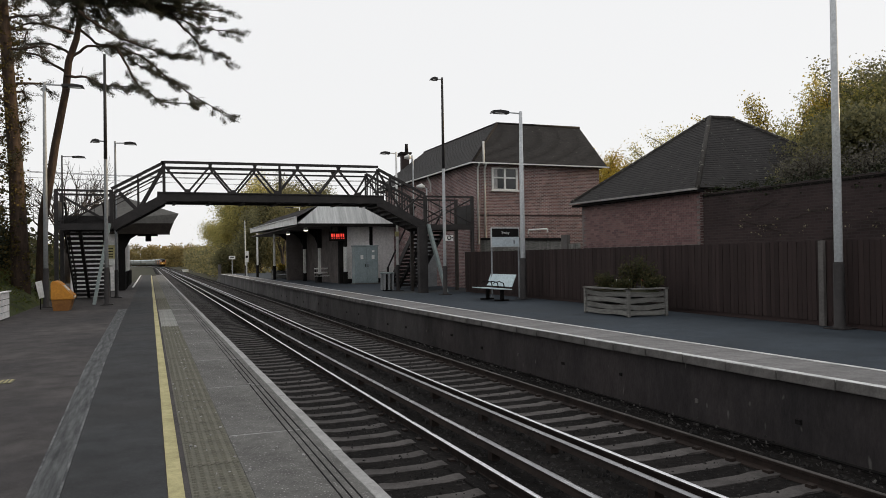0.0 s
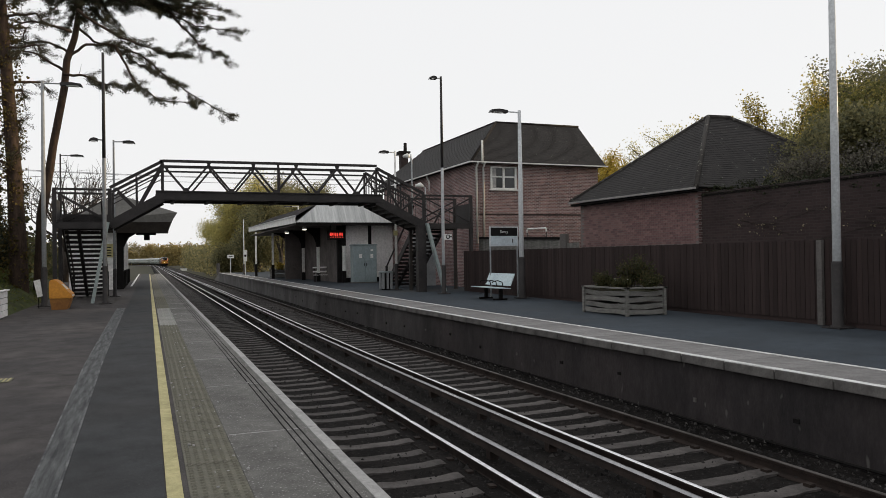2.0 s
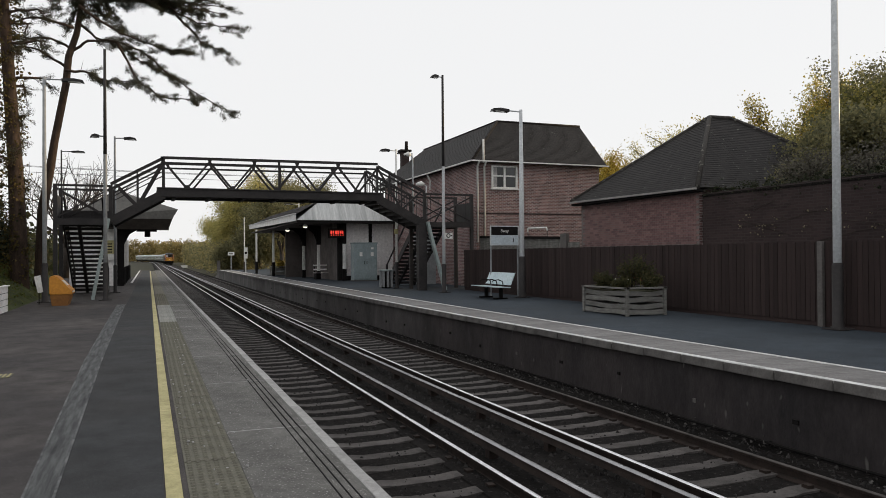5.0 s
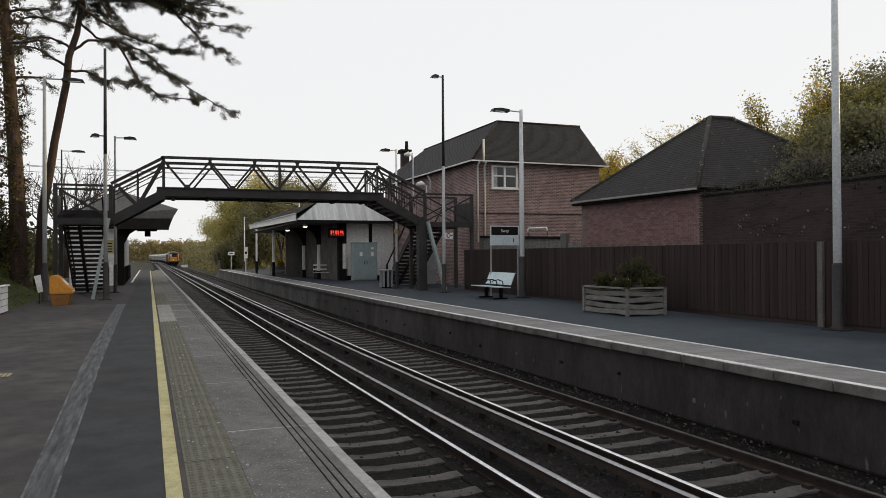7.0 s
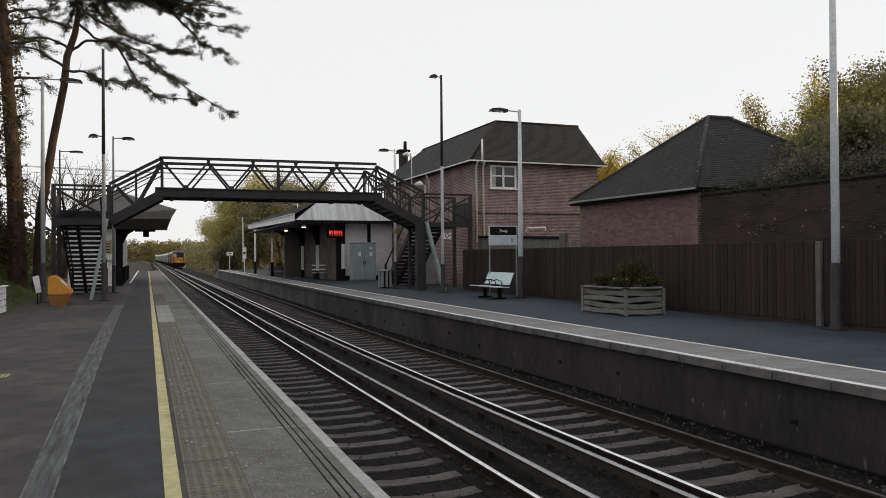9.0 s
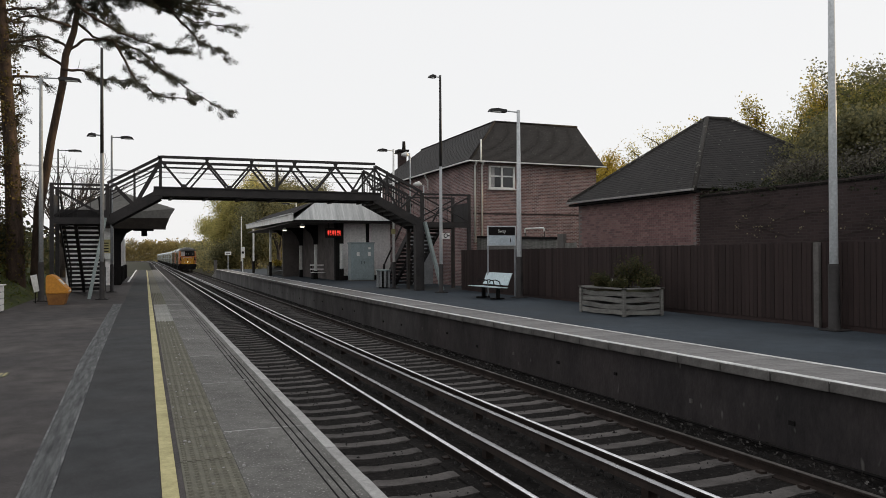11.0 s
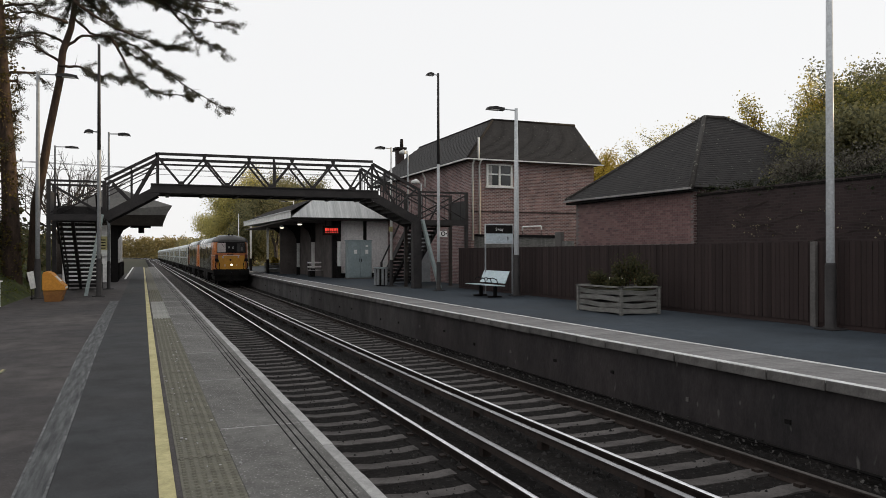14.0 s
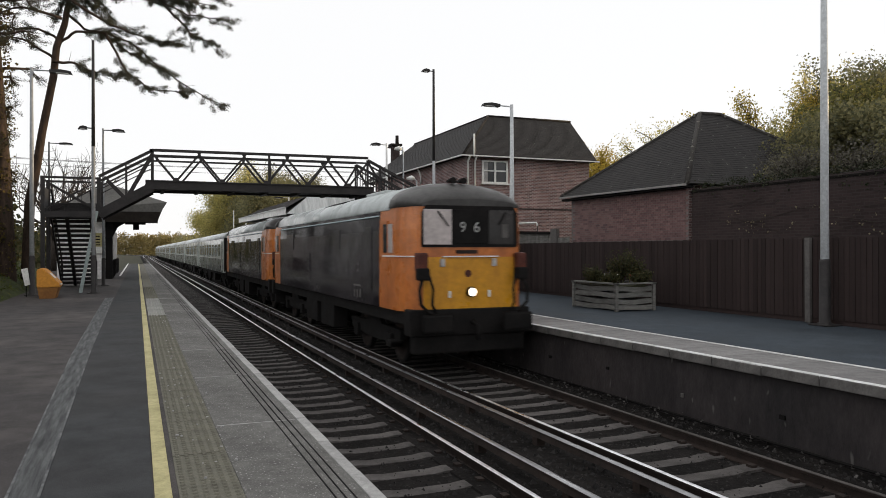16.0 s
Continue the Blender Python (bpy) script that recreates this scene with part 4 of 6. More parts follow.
def grow(bm, p, d, length, radius, depth, tips, spread=0.55):
    pts, rad = [p.copy()], [radius]
    steps = 4
    for k in range(steps):
        d = (d + Vector(rng.normal(0, 0.13, 3)) + Vector((0, 0, 0.04))).normalized()
        p = p + d * (length / steps)
        pts.append(p.copy())
        rad.append(radius * (1 - 0.5 * (k + 1) / steps))
        if depth <= 1:
            tips.append(tuple(p))
    tube(bm, pts, rad, 6 if depth > 1 else 4)
    if depth == 0:
        return
    for k in range(3 if depth > 1 else 4):
        at = pts[2 + k % 3]
        nd = (d + Vector(rng.normal(0, spread, 3))).normalized()
        grow(bm, at, nd, length * rng.uniform(0.55, 0.75), radius * 0.5, depth - 1, tips, spread)


def broadleaf(x, y, z, high, wide, leaf, size, count, label, name="tree", spread=0.45, bare=False, depth=3, group=""):
    ob = thing(name, x, y, z, label, "tree", group)
    bm, tips = B(), []
    trunk_h = high * 0.30
    tube(bm, [(0, 0, -0.1), (0.05, 0, trunk_h * 0.5), (0, 0.08, trunk_h)], [high * 0.028, high * 0.022, high * 0.018], 8)
    for k in range(6):
        a = k * 1.05 + rng.uniform(-0.3, 0.3)
        tilt = rng.uniform(0.25, 1.0) * wide / high * 2
        d = Vector((math.cos(a) * tilt, math.sin(a) * tilt, 1.0)).normalized()
        grow(bm, Vector((0, 0, trunk_h * rng.uniform(0.7, 1.0))), d, high * 0.33, high * 0.011, depth - 1, tips)
    part("trunk", bm, BARK_GREY, ob, "dark trunk and limbs")
    if not bare:
        leaf_part("crown", leaf_mesh("crown", tips, spread, count, size), leaf, ob)
    return ob


# two pines behind the near platform
PINE = [(-4.27, 35.00, 0.68), (-4.15, 35.00, 3.60), (-3.82, 35.00, 5.57), (-3.69, 35.00, 6.53), (-3.47, 35.00, 7.75), (-3.25, 35.00, 8.97), (-3.14, 35.00, 10.19), (-2.83, 35.00, 11.19), (-2.68, 35.00, 12.18), (-2.47, 35.00, 14.41), (-2.28, 35.00, 16.65)]
BOUGHS = {
    "a": [(-2.99, 35.00, 10.45), (-2.40, 35.00, 10.94), (-1.39, 35.00, 11.08), (-0.25, 35.00, 10.74), (0.91, 35.00, 9.77), (1.98, 35.00, 9.03), (3.46, 35.00, 8.32)],
    "b": [(-2.84, 36.00, 11.98), (-2.12, 36.00, 11.42), (-1.32, 36.00, 11.24), (-0.38, 36.00, 10.55), (0.93, 36.00, 9.88)],
    "c": [(-1.26, 34.50, 10.88), (-0.82, 34.50, 10.14), (-0.38, 34.50, 9.19), (0.53, 34.50, 8.63), (1.83, 34.50, 8.56)],
    "d": [(-2.68, 34.00, 12.11), (-1.57, 34.00, 11.39), (-0.47, 34.00, 10.89), (0.66, 34.00, 10.63), (1.47, 34.00, 10.63)],
    "e": [(-2.57, 35.00, 13.42), (-0.69, 35.00, 12.95), (0.94, 35.00, 12.78), (2.14, 35.00, 12.19), (3.75, 35.00, 12.14)],
    "f": [(0.95, 35.50, 12.94), (1.80, 35.50, 12.04), (2.41, 35.50, 11.44), (3.36, 35.50, 11.13)],
    "g": [(-3.14, 36.00, 10.82), (-4.13, 36.00, 11.23), (-5.31, 36.00, 11.04)],
    "h": [(-2.81, 34.00, 11.15), (-4.30, 34.00, 11.47), (-5.51, 34.00, 11.00)],
    "i": [(-3.21, 34.00, 9.35), (-2.45, 34.00, 9.38), (-1.80, 34.00, 9.10), (-0.82, 34.00, 9.09)],
    "j": [(-3.21, 35.00, 9.70), (-4.23, 35.00, 10.34), (-5.27, 35.00, 10.53)],
    "k": [(-2.58, 36.50, 14.96), (-1.19, 36.50, 14.50), (0.50, 36.50, 14.31), (1.99, 36.50, 13.82)],
    "l": [(-2.50, 34.00, 13.08), (-3.68, 34.00, 12.94), (-5.11, 34.00, 12.07)],
    "m": [(-2.28, 35.00, 16.65), (-0.66, 35.00, 16.16), (1.44, 35.00, 14.93)],
    "n": [(-2.28, 35.00, 16.65), (-3.98, 35.00, 15.66), (-5.65, 35.00, 13.99)],
}
PINE_TWO = [(-4.70, 33.00, 0.42), (-4.77, 33.00, 3.08), (-4.85, 33.00, 5.31), (-5.09, 33.00, 9.30), (-5.26, 33.00, 11.95), (-5.47, 33.00, 15.04)]


def pine(name, trunk, radii, limbs, label, count):
    base = trunk[0]
    ob = thing(name, base[0], base[1], 0, label, "tree", "pines")
    off = Vector((base[0], base[1], 0))
    bm = B()
    stem = [Vector(trunk[0]) - off - Vector((0.1, 0, 0.9))] + [Vector(p) - off for p in trunk]
    tube(bm, stem, radii, 12)
    part("trunk", bm, BARK, ob, "rough reddish pine trunk")
    tufts = []
    for pts in limbs:
        bm = B()
        pts = [Vector(p) - off for p in pts]
        fine = []
        for a, b in zip(pts, pts[1:]):
            for k in range(4):
                fine.append(a.lerp(b, k / 4) + Vector(rng.normal(0, 0.03, 3)))
        fine.append(pts[-1])
        m = len(fine)
        tube(bm, fine, [0.055 * (1 - 0.85 * i / m) + 0.006 for i in range(m)], 6)
        for i in range(m // 4, m):
            for _ in range(4):
                run = (fine[min(i + 1, m - 1)] - fine[max(i - 1, 0)]).normalized()
                d = run * rng.uniform(0.2, 1.0) + Vector((rng.normal(0, 0.25), rng.normal(0, 0.55), rng.normal(-0.02, 0.20)))
                q = fine[i] + d * rng.uniform(0.25, 0.80)
                mid = fine[i].lerp(q, 0.55) + Vector((0, 0, -0.04))
                tube(bm, [fine[i], mid, q], [0.012, 0.008, 0.004], 3)
                if rng.uniform() < 0.15 + 0.70 * i / m:
                    tufts += [tuple(q), tuple(mid), tuple(mid.lerp(q, 0.5))]
        part("limb", bm, BARK, ob, "dark drooping limb with twigs")
    if tufts:
        leaf_part("needles", leaf_mesh("needles", tufts, 0.070, count, 0.020, 4.2, 0.7), PINE_LEAF, ob, "dark green needle tufts")
    return ob


dense = []
for k in range(24):
    x0, z0 = -2.5 + 0.25 * k, 13.3 - 0.02 * k
    dense.append([(-2.5, 35.3, 13.8 + 0.1 * (k % 3)), (x0 * 0.5 - 1.2, 35 + 0.2 * (k % 5 - 2), z0 + 0.25), (x0, 35 + 0.3 * (k % 5 - 2), z0 + 0.35 * math.sin(k * 1.7))])
for k in range(9, 26):
    x1, z1 = -5.6 + 0.195 * k, 12.6 + 0.75 * math.sin(k * 2.3)
    z0 = 11.6 + 0.07 * k
    dense.append([(-2.65, 35, z0 + 0.6), ((x1 - 2.6) / 2, 35 + 0.3 * (k % 5 - 2), (z0 + z1) / 2 + 0.45), (x1, 35 + 0.45 * (k % 5 - 2), z1)])
pine("pine_tree", PINE, [0.26, 0.22, 0.20, 0.17, 0.16, 0.155, 0.15, 0.145, 0.13, 0.11, 0.09, 0.06], [*BOUGHS.values(), *dense], "leaning pine with drooping limbs over the platform", 62)
side = []
for k in range(22):
    z = 4.5 + 0.42 * k
    if z < 8.5 and math.sin(k * 2.1) > 0.1:
        continue
    side.append([(-4.85 - 0.03 * k, 33, z), (-4.6 + 0.7 * math.sin(k * 2.1), 33 + 0.6 * math.cos(k * 1.3), z + 0.2), (-4.7 + 1.15 * math.sin(k * 2.1), 33 + 1.1 * math.cos(k * 1.3), z - 0.1)])
pine("pine_tree", PINE_TWO, [0.38, 0.35, 0.31, 0.27, 0.22, 0.19, 0.15], side, "thick ivy-clad pine trunk at the platform's edge", 16)
ivy_stem = thing("ivy", -4.8, 33, 0, "brown-gold ivy climbing the thick pine trunk", "ivy")
ring = [(0.42 * math.cos(a) - 0.035 * h, 0.42 * math.sin(a), h) for h in np.arange(0.5, 12.5, 0.22) for a in rng.uniform(0, 6.28, 5)]
leaf_part("leaves", leaf_mesh("leaves", ring, 0.13, 12, 0.10), leafy("ivy_leaves", [(0.05, 0.040, 0.014), (0.12, 0.085, 0.022), (0.03, 0.032, 0.014)], 0.3), ivy_stem)

rng = np.random.default_rng(11)
for k, (x, y, h) in enumerate(((-9.6, 33, 10), (-12.5, 42, 12))):
    broadleaf(x, y, 0, h, 4.0, LEAF_DARK, 0.16, 34, "dark tree behind the platform bank", spread=0.5)
for k, (x, y, h) in enumerate(((-5.3, 62, 10.0), (-4.6, 70, 10.5), (-6.2, 66, 10))):
    broadleaf(x, y, 0, h, 4.0, LEAF_DARK, 0.1, 0, "bare winter tree behind the station building", bare=True, depth=4)

# garden trees behind the houses
rng = np.random.default_rng(5)
for x, y, h, leaf, n, w in ((29.0, 27.2, 10.4, LEAF_AUTUMN, 6, 3.6), (30.8, 23.2, 11.6, LEAF_OLIVE, 9, 4.6), (28.2, 26.2, 8.8, LEAF_FAR, 8, 4.4), (30.0, 25.4, 9.6, LEAF_AUTUMN, 9, 4.6), (31.6, 25.6, 12.2, LEAF_FAR, 9, 4.6), (29.4, 21.6, 10.0, LEAF_OLIVE, 14, 4.6), (25.4, 21.0, 6.4, LEAF_FAR, 14, 4.0), (20.4, 15.4, 6.2, LEAF_OLIVE, 36, 3.2), (21.8, 16.6, 6.8, LEAF_OLIVE, 30, 3.4), (19.4, 13.4, 5.6, LEAF_OLIVE, 60, 3.0), (23.8, 17.6, 7.6, LEAF_GREEN, 18, 4.0), (22.6, 12.0, 6.6, LEAF_OLIVE, 30, 4.0), (30.5, 18.0, 11.0, LEAF_OLIVE, 14, 5.0)):
    broadleaf(x, y, 0, h, w, leaf, 0.10, int(n * 1.5), "garden tree with thinning yellow-green leaves" if leaf is not LEAF_OLIVE else "olive-brown leafy garden tree behind the outbuilding", spread=0.19, depth=4)
for x, y, h, leaf, n, w in ((35.4, 52, 11.6, LEAF_AUTUMN, 80, 2.6), (37.8, 54, 10.6, LEAF_AUTUMN, 80, 2.6), (41.2, 51, 14.4, LEAF_FAR, 24, 2.2)):
    broadleaf(x, y, 0, h, w, leaf, 0.13, n, "golden autumn tree behind the houses", spread=0.34)

# trees along the line beyond the far platform
rng = np.random.default_rng(9)
for x, y, h, leaf, n, w in ((13.2, 126, 11.0, LEAF_FAR, 46, 3.0), (14.2, 118, 15.0, LEAF_FAR, 50, 3.2), (15.8, 116, 17.0, LEAF_FAR, 44, 5), (16.5, 135, 13.0, LEAF_FAR, 44, 5), (17.0, 104, 14.0, LEAF_OLIVE, 44, 4), (19.4, 106, 15.5, LEAF_OLIVE, 40, 5), (22.0, 112, 16.5, LEAF_OLIVE, 40, 6), (15.4, 100, 10.0, LEAF_OLIVE, 44, 4), (20.8, 126, 18.5, LEAF_AUTUMN, 40, 6), (17.5, 150, 15.0, LEAF_FAR, 44, 6), (15.3, 92, 12.5, LEAF_OLIVE, 26, 3.5), (18.5, 172, 15.0, LEAF_FAR, 44, 6), (13.2, 100, 7.5, LEAF_OLIVE, 40, 4), (11.5, 108, 5.0, LEAF_OLIVE, 50, 4)):
    broadleaf(x, y, -1.2, h, w, leaf, 0.20, int(n * 1.7), "tall trackside tree turning yellow", spread=0.62)

# far woods: one sheet of crowns each side of the line
for label, mat, base, n, s in (("far golden woodland closing the line", LEAF_GOLD, [(x - (y - 300) ** 2 / 7000, y, zz) for y, x0, x1, top in ((330, 16, 60, 8), (420, 8, 80, 11), (520, -60, 90, 14), (640, -170, 60, 18)) for x in np.arange(x0, x1, 2.6) for zz in np.arange(-1, top * (0.72 + 0.22 * math.sin(x * 0.31 + y) * math.cos(x * 0.11)), 1.8)], 48, 1.0),
                               ("grey-brown and yellow bushes beside the line", LEAF_OLIVE, [(10.4 + 0.012 * (y - 112) + rng.uniform(0, 8), y, zz) for y in np.arange(112, 320, 3.0) for zz in np.arange(-1.2, 2.0 + 0.010 * y + rng.uniform(0, 1.2), 0.7)], 26, 0.5),
                               ("dark wooded bank on the station side", LEAF_DARK, [(x, y, zz) for y in np.arange(70, 330, 7) for x in np.arange(-26 , -9 - 0.03 * y, 3.4) for zz in np.arange(-1, 4.2, 1.7)], 14, 0.8)):
    woods = leaf_part("woodland", leaf_mesh("woodland", base, 1.1 if s > 0.6 else 0.7, n, s), mat, None, label, "stuff")
    woods["category"] = "woodland"

# bank, ivy and shrubs
bank = part("bank", prism(B(), [(-9.5, -0.2), (-3.9, -0.02), (-4.6, 0.55), (-6.0, 1.25), (-9.5, 1.8)], "y", 24.9, 43.5), surf("bank_grass", (0.050, 0.066, 0.020), (0.034, 0.036, 0.016), 1.2, 0.95, 0.8, fine=20, grain=0.7), kind="structure")
tagged(bank, "grassy earth bank beside the platform", "bank")
blades = [(-4.0 - r, y, 0.05 + min(r * 0.72, 1.2)) for y in np.arange(24.9, 40, 0.22) for r in rng.uniform(0.1, 3.2, 9)]
grass = leaf_part("grass", leaf_mesh("grass", blades, 0.10, 7, 0.035, 6.0), leafy("grass_blades", [(0.060, 0.085, 0.022), (0.11, 0.13, 0.035), (0.13, 0.12, 0.04)], 0.4), None, "rough green grass on the bank", "stuff")
grass["category"] = "grass"


def shrub(x, y, z, r, h, leaf, n, size, label):
    ob = thing("shrub", x, y, z, label, "shrub")
    bm, tips = B(), []
    for k in range(9):
        a = k * 0.7
        q = Vector((math.cos(a) * r * rng.uniform(0.3, 0.9), math.sin(a) * r * rng.uniform(0.3, 0.9), h * rng.uniform(0.5, 0.95)))
        tube(bm, [(0, 0, -0.02), q * 0.5 + Vector((0, 0, 0.1 * h)), q], [0.03, 0.02, 0.008], 5)
        tips += [tuple(q), tuple(q * 0.75), tuple(q * 0.5)]
    part("woody_base", bm, BARK_GREY, ob)
    leaf_part("foliage", leaf_mesh("foliage", tips, r * 0.24, n, size), leaf, ob)
    return ob


for x, y, r, h in ((-5.9, 31, 1.0, 2.0), (-6.6, 28.5, 1.3, 2.6), (-6.3, 34.5, 1.2, 2.6), (-5.9, 36.5, 0.9, 1.8), (-7.3, 26.5, 1.3, 3.4), (-6.3, 39.5, 1.0, 1.9), (-7.1, 32.5, 1.5, 3.6)):
    shrub(x, y, 1.2, r, h, EVERGREEN, 110, 0.10, "dark evergreen shrub on the bank")
for x, y, r, h in ((16.3, 14.4, 0.8, 0.7), (17.0, 15.4, 0.9, 0.9), (16.2, 12.6, 0.8, 0.7)):
    shrub(x, y, 3.35, r, h, SCRUB, 60, 0.055, "tangled climbing shrub over the wall top")
ivy_top = thing("ivy", 15.1, 11, 0, "dark tangled ivy along the outbuilding's top edge", "ivy")
leaf_part("foliage", leaf_mesh("foliage", [(rng.uniform(-0.10, 0.5), y, 3.30 + rng.uniform(-0.22, 0.16)) for y in np.arange(-9.5, 5.9, 0.10) for _ in range(2)], 0.09, 22, 0.055), EVERGREEN, ivy_top)
climber = thing("climbing_plant", 15.02, 11, 0, "sparse climber with pale dry leaves on brick", "climber")
for k in range(26):
    y, z = rng.uniform(-6, 5.6), rng.uniform(1.9, 2.9)
    bm = tube(B(), [(-0.02, y, z), (-0.04, y + rng.uniform(-1, 1), z + rng.uniform(-0.25, 0.25)), (-0.02, y + rng.uniform(-1.6, 1.6), z + rng.uniform(-0.4, 0.4))], 0.006, 4)
    part("stem", bm, BARK_GREY, climber)
leaf_part("leaves", leaf_mesh("leaves", [(-0.04, rng.uniform(-6, 5.2), rng.uniform(1.85, 2.65)) for _ in range(60)], 0.04, 3, 0.05), leafy("dry_leaves", [(0.20, 0.17, 0.11), (0.30, 0.26, 0.18)], 0.2), climber, "pale dry leaves")


# ---- furniture of the far platform ----
def trough(x, y, lx, ly, h, label):
    ob = thing("planter", x, y, 0, label, "planter", "wooden planters")
    for k in range(4):
        z = 0.03 + k * (h - 0.08) / 4
        dz = (h - 0.08) / 4 - 0.04
        sag = 0.02 * (k % 2)
        for name, b in (("plank", (0, 0.035, 0.02, ly - 0.02)), ("plank", (lx - 0.035, lx, 0.02, ly - 0.02)), ("plank", (0.02, lx - 0.02, 0, 0.035)), ("plank", (0.02, lx - 0.02, ly - 0.035, ly))):
            bm = B()
            x0, x1, y0, y1 = b
            n = 6
            along_y = (y1 - y0) > (x1 - x0)
            rings = []
            for i in range(n + 1):
                f = i / n
                w = 0.012 * math.sin(f * 7 + k * 2.1) - sag * math.sin(f * math.pi)
                o = 0.014 * math.sin(f * 5 + k)
                if along_y:
                    yy = y0 + (y1 - y0) * f
                    rings.append([bm.verts.new(c) for c in ((x0 + o, yy, z + w), (x1 + o, yy, z + w), (x1 + o, yy, z + dz + w), (x0 + o, yy, z + dz + w))])
                else:
                    xx = x0 + (x1 - x0) * f
                    rings.append([bm.verts.new(c) for c in ((xx, y0 + o, z + w), (xx, y1 + o, z + w), (xx, y1 + o, z + dz + w), (xx, y0 + o, z + dz + w))])
            for r, q in zip(rings, rings[1:]):
                for i in range(4):
                    bm.faces.new((r[i], r[(i + 1) % 4], q[(i + 1) % 4], q[i]))
            bm.faces.new(rings[0]), bm.faces.new(rings[-1])
            part(name, bm, PLANTER, ob)
    for px_, py_ in ((0, 0), (lx, 0), (0, ly), (lx, ly)):
        part("corner_post", box(B(), px_ - 0.04, px_ + 0.04, py_ - 0.04, py_ + 0.04, 0, h - 0.02, 0.006), PLANTER, ob)
    for b in ((-0.06, 0.06, -0.06, ly + 0.06), (lx - 0.06, lx + 0.06, -0.06, ly + 0.06), (-0.06, lx + 0.06, -0.06, 0.06), (-0.06, lx + 0.06, ly - 0.06, ly + 0.06)):
        part("rim", box(B(), *b, h - 0.04 + 0.002 * (b[1] - b[0] > 1), h, 0.006), PLANTER, ob)
    part("soil", box(B(), 0.03, lx - 0.03, 0.03, ly - 0.03, h - 0.16, h - 0.09), EARTH, ob)
    return ob


trough(11.15, 15.42, 1.15, 1.95, 0.72, "weathered wooden planter with bowed planks on the platform")
for x, y, r, h, m, lab in ((11.5, 16.9, 0.3, 0.36, LEAF_DARK, "small green plants in the wooden planter"), (12.05, 16.5, 0.38, 0.80, LEAF_DARK, "dark shrub growing in the wooden planter"), (12.3, 16.2, 0.30, 0.72, LEAF_DARK, "dark shrub growing in the wooden planter"), (12.2, 15.8, 0.3, 0.30, LEAF_DARK, "low green plants in the wooden planter"), (11.45, 16.1, 0.25, 0.22, LEAF_DARK, "low green plants in the wooden planter")):
    shrub(x, y, 0.66, r, h, m, 46, 0.05, lab)
flowers = thing("flowers", 11.7, 16.3, 0.66, "few red and white flowers in the planter", "flowers")
for k, m in enumerate((surf("red_petals", (0.40, 0.03, 0.03), (0.30, 0.02, 0.02)), WHITE_PAINT)):
    leaf_part("petals", leaf_mesh("petals", [(rng.uniform(-0.3, 0.6), rng.uniform(-0.6, 0.7), 0.22 + rng.uniform(0, 0.12)) for _ in range(5 - 2 * k)], 0.02, 5, 0.035), m, flowers)
for k in range(10):
    x, y = rng.uniform(-0.4, 0.7), rng.uniform(-0.6, 0.7)
    part("stalk", tube(B(), [(x, y, 0), (x + 0.02, y, 0.26)], 0.006, 4), LEAF_GREEN, flowers)

bench = thing("bench", 11.62, 24.0, 0, "pale blue steel platform bench with black armrests", "bench")
part("seat", hull(B(), [(-0.40, -0.85, 0.43), (0.22, -0.85, 0.40), (0.22, 1.2, 0.40), (-0.40, 1.2, 0.43), (-0.40, -0.85, 0.46), (0.22, -0.85, 0.43), (0.22, 1.2, 0.43), (-0.40, 1.2, 0.46)], [(0, 1, 2, 3), (4, 5, 6, 7), (0, 1, 5, 4), (1, 2, 6, 5), (2, 3, 7, 6), (3, 0, 4, 7)]), BENCH, bench)
part("backrest", hull(B(), [(0.20, -0.85, 0.50), (0.38, -0.85, 0.93), (0.38, 1.2, 0.93), (0.20, 1.2, 0.50), (0.23, -0.85, 0.50), (0.41, -0.85, 0.93), (0.41, 1.2, 0.93), (0.23, 1.2, 0.50)], [(0, 1, 2, 3), (4, 5, 6, 7), (0, 1, 5, 4), (1, 2, 6, 5), (2, 3, 7, 6), (3, 0, 4, 7)]), BENCH, bench, "pale blue perforated back")
for y in (-0.3, 0.2, 0.7):
    part("armrest", tube(B(), [(0.2, y, 0.44), (0.16, y, 0.62), (0.0, y, 0.68), (-0.2, y, 0.66), (-0.24, y, 0.60)], 0.018, 6), LOCO_BLACK, bench, "black curved armrest")
for y in (-0.5, 0.7):
    part("leg", box(B(), -0.06, 0.06, y - 0.05, y + 0.05, 0, 0.42), LOCO_BLACK, bench)
    part("foot", box(B(), -0.28, 0.24, y - 0.05, y + 0.05, 0, 0.05), LOCO_BLACK, bench)

board = thing("name_board", 12.55, 25.05, 0, "station name board, black over pale, on two posts", "sign")
for x in (-0.57, 0.57):
    part("post", box(B(), x - 0.022, x + 0.022, -0.022, 0.022, 0, 2.66), GALV_DULL, board)
part("frame", box(B(), -0.6, 0.6, -0.035, 0.02, 1.93, 2.68, 0.008), GALV, board)
part("upper_panel", box(B(), -0.56, 0.56, -0.043, -0.035, 2.32, 2.64), LOCO_BLACK, board, "black upper panel")
part("lower_panel", box(B(), -0.56, 0.56, -0.044, -0.035, 1.96, 2.32), surf("pale_blue_panel", (0.50, 0.56, 0.60), (0.42, 0.48, 0.52), 2.0, 0.4, 0.0, grain=0.1), board, "pale blue lower panel")
lettering = bpy.data.curves.new("lettering", "FONT")
lettering.body, lettering.size, lettering.extrude, lettering.align_x = "Sway", 0.165, 0.002, "CENTER"
_text = bpy.data.objects.new("lettering", lettering)
_mesh = bpy.data.meshes.new_from_object(_text)
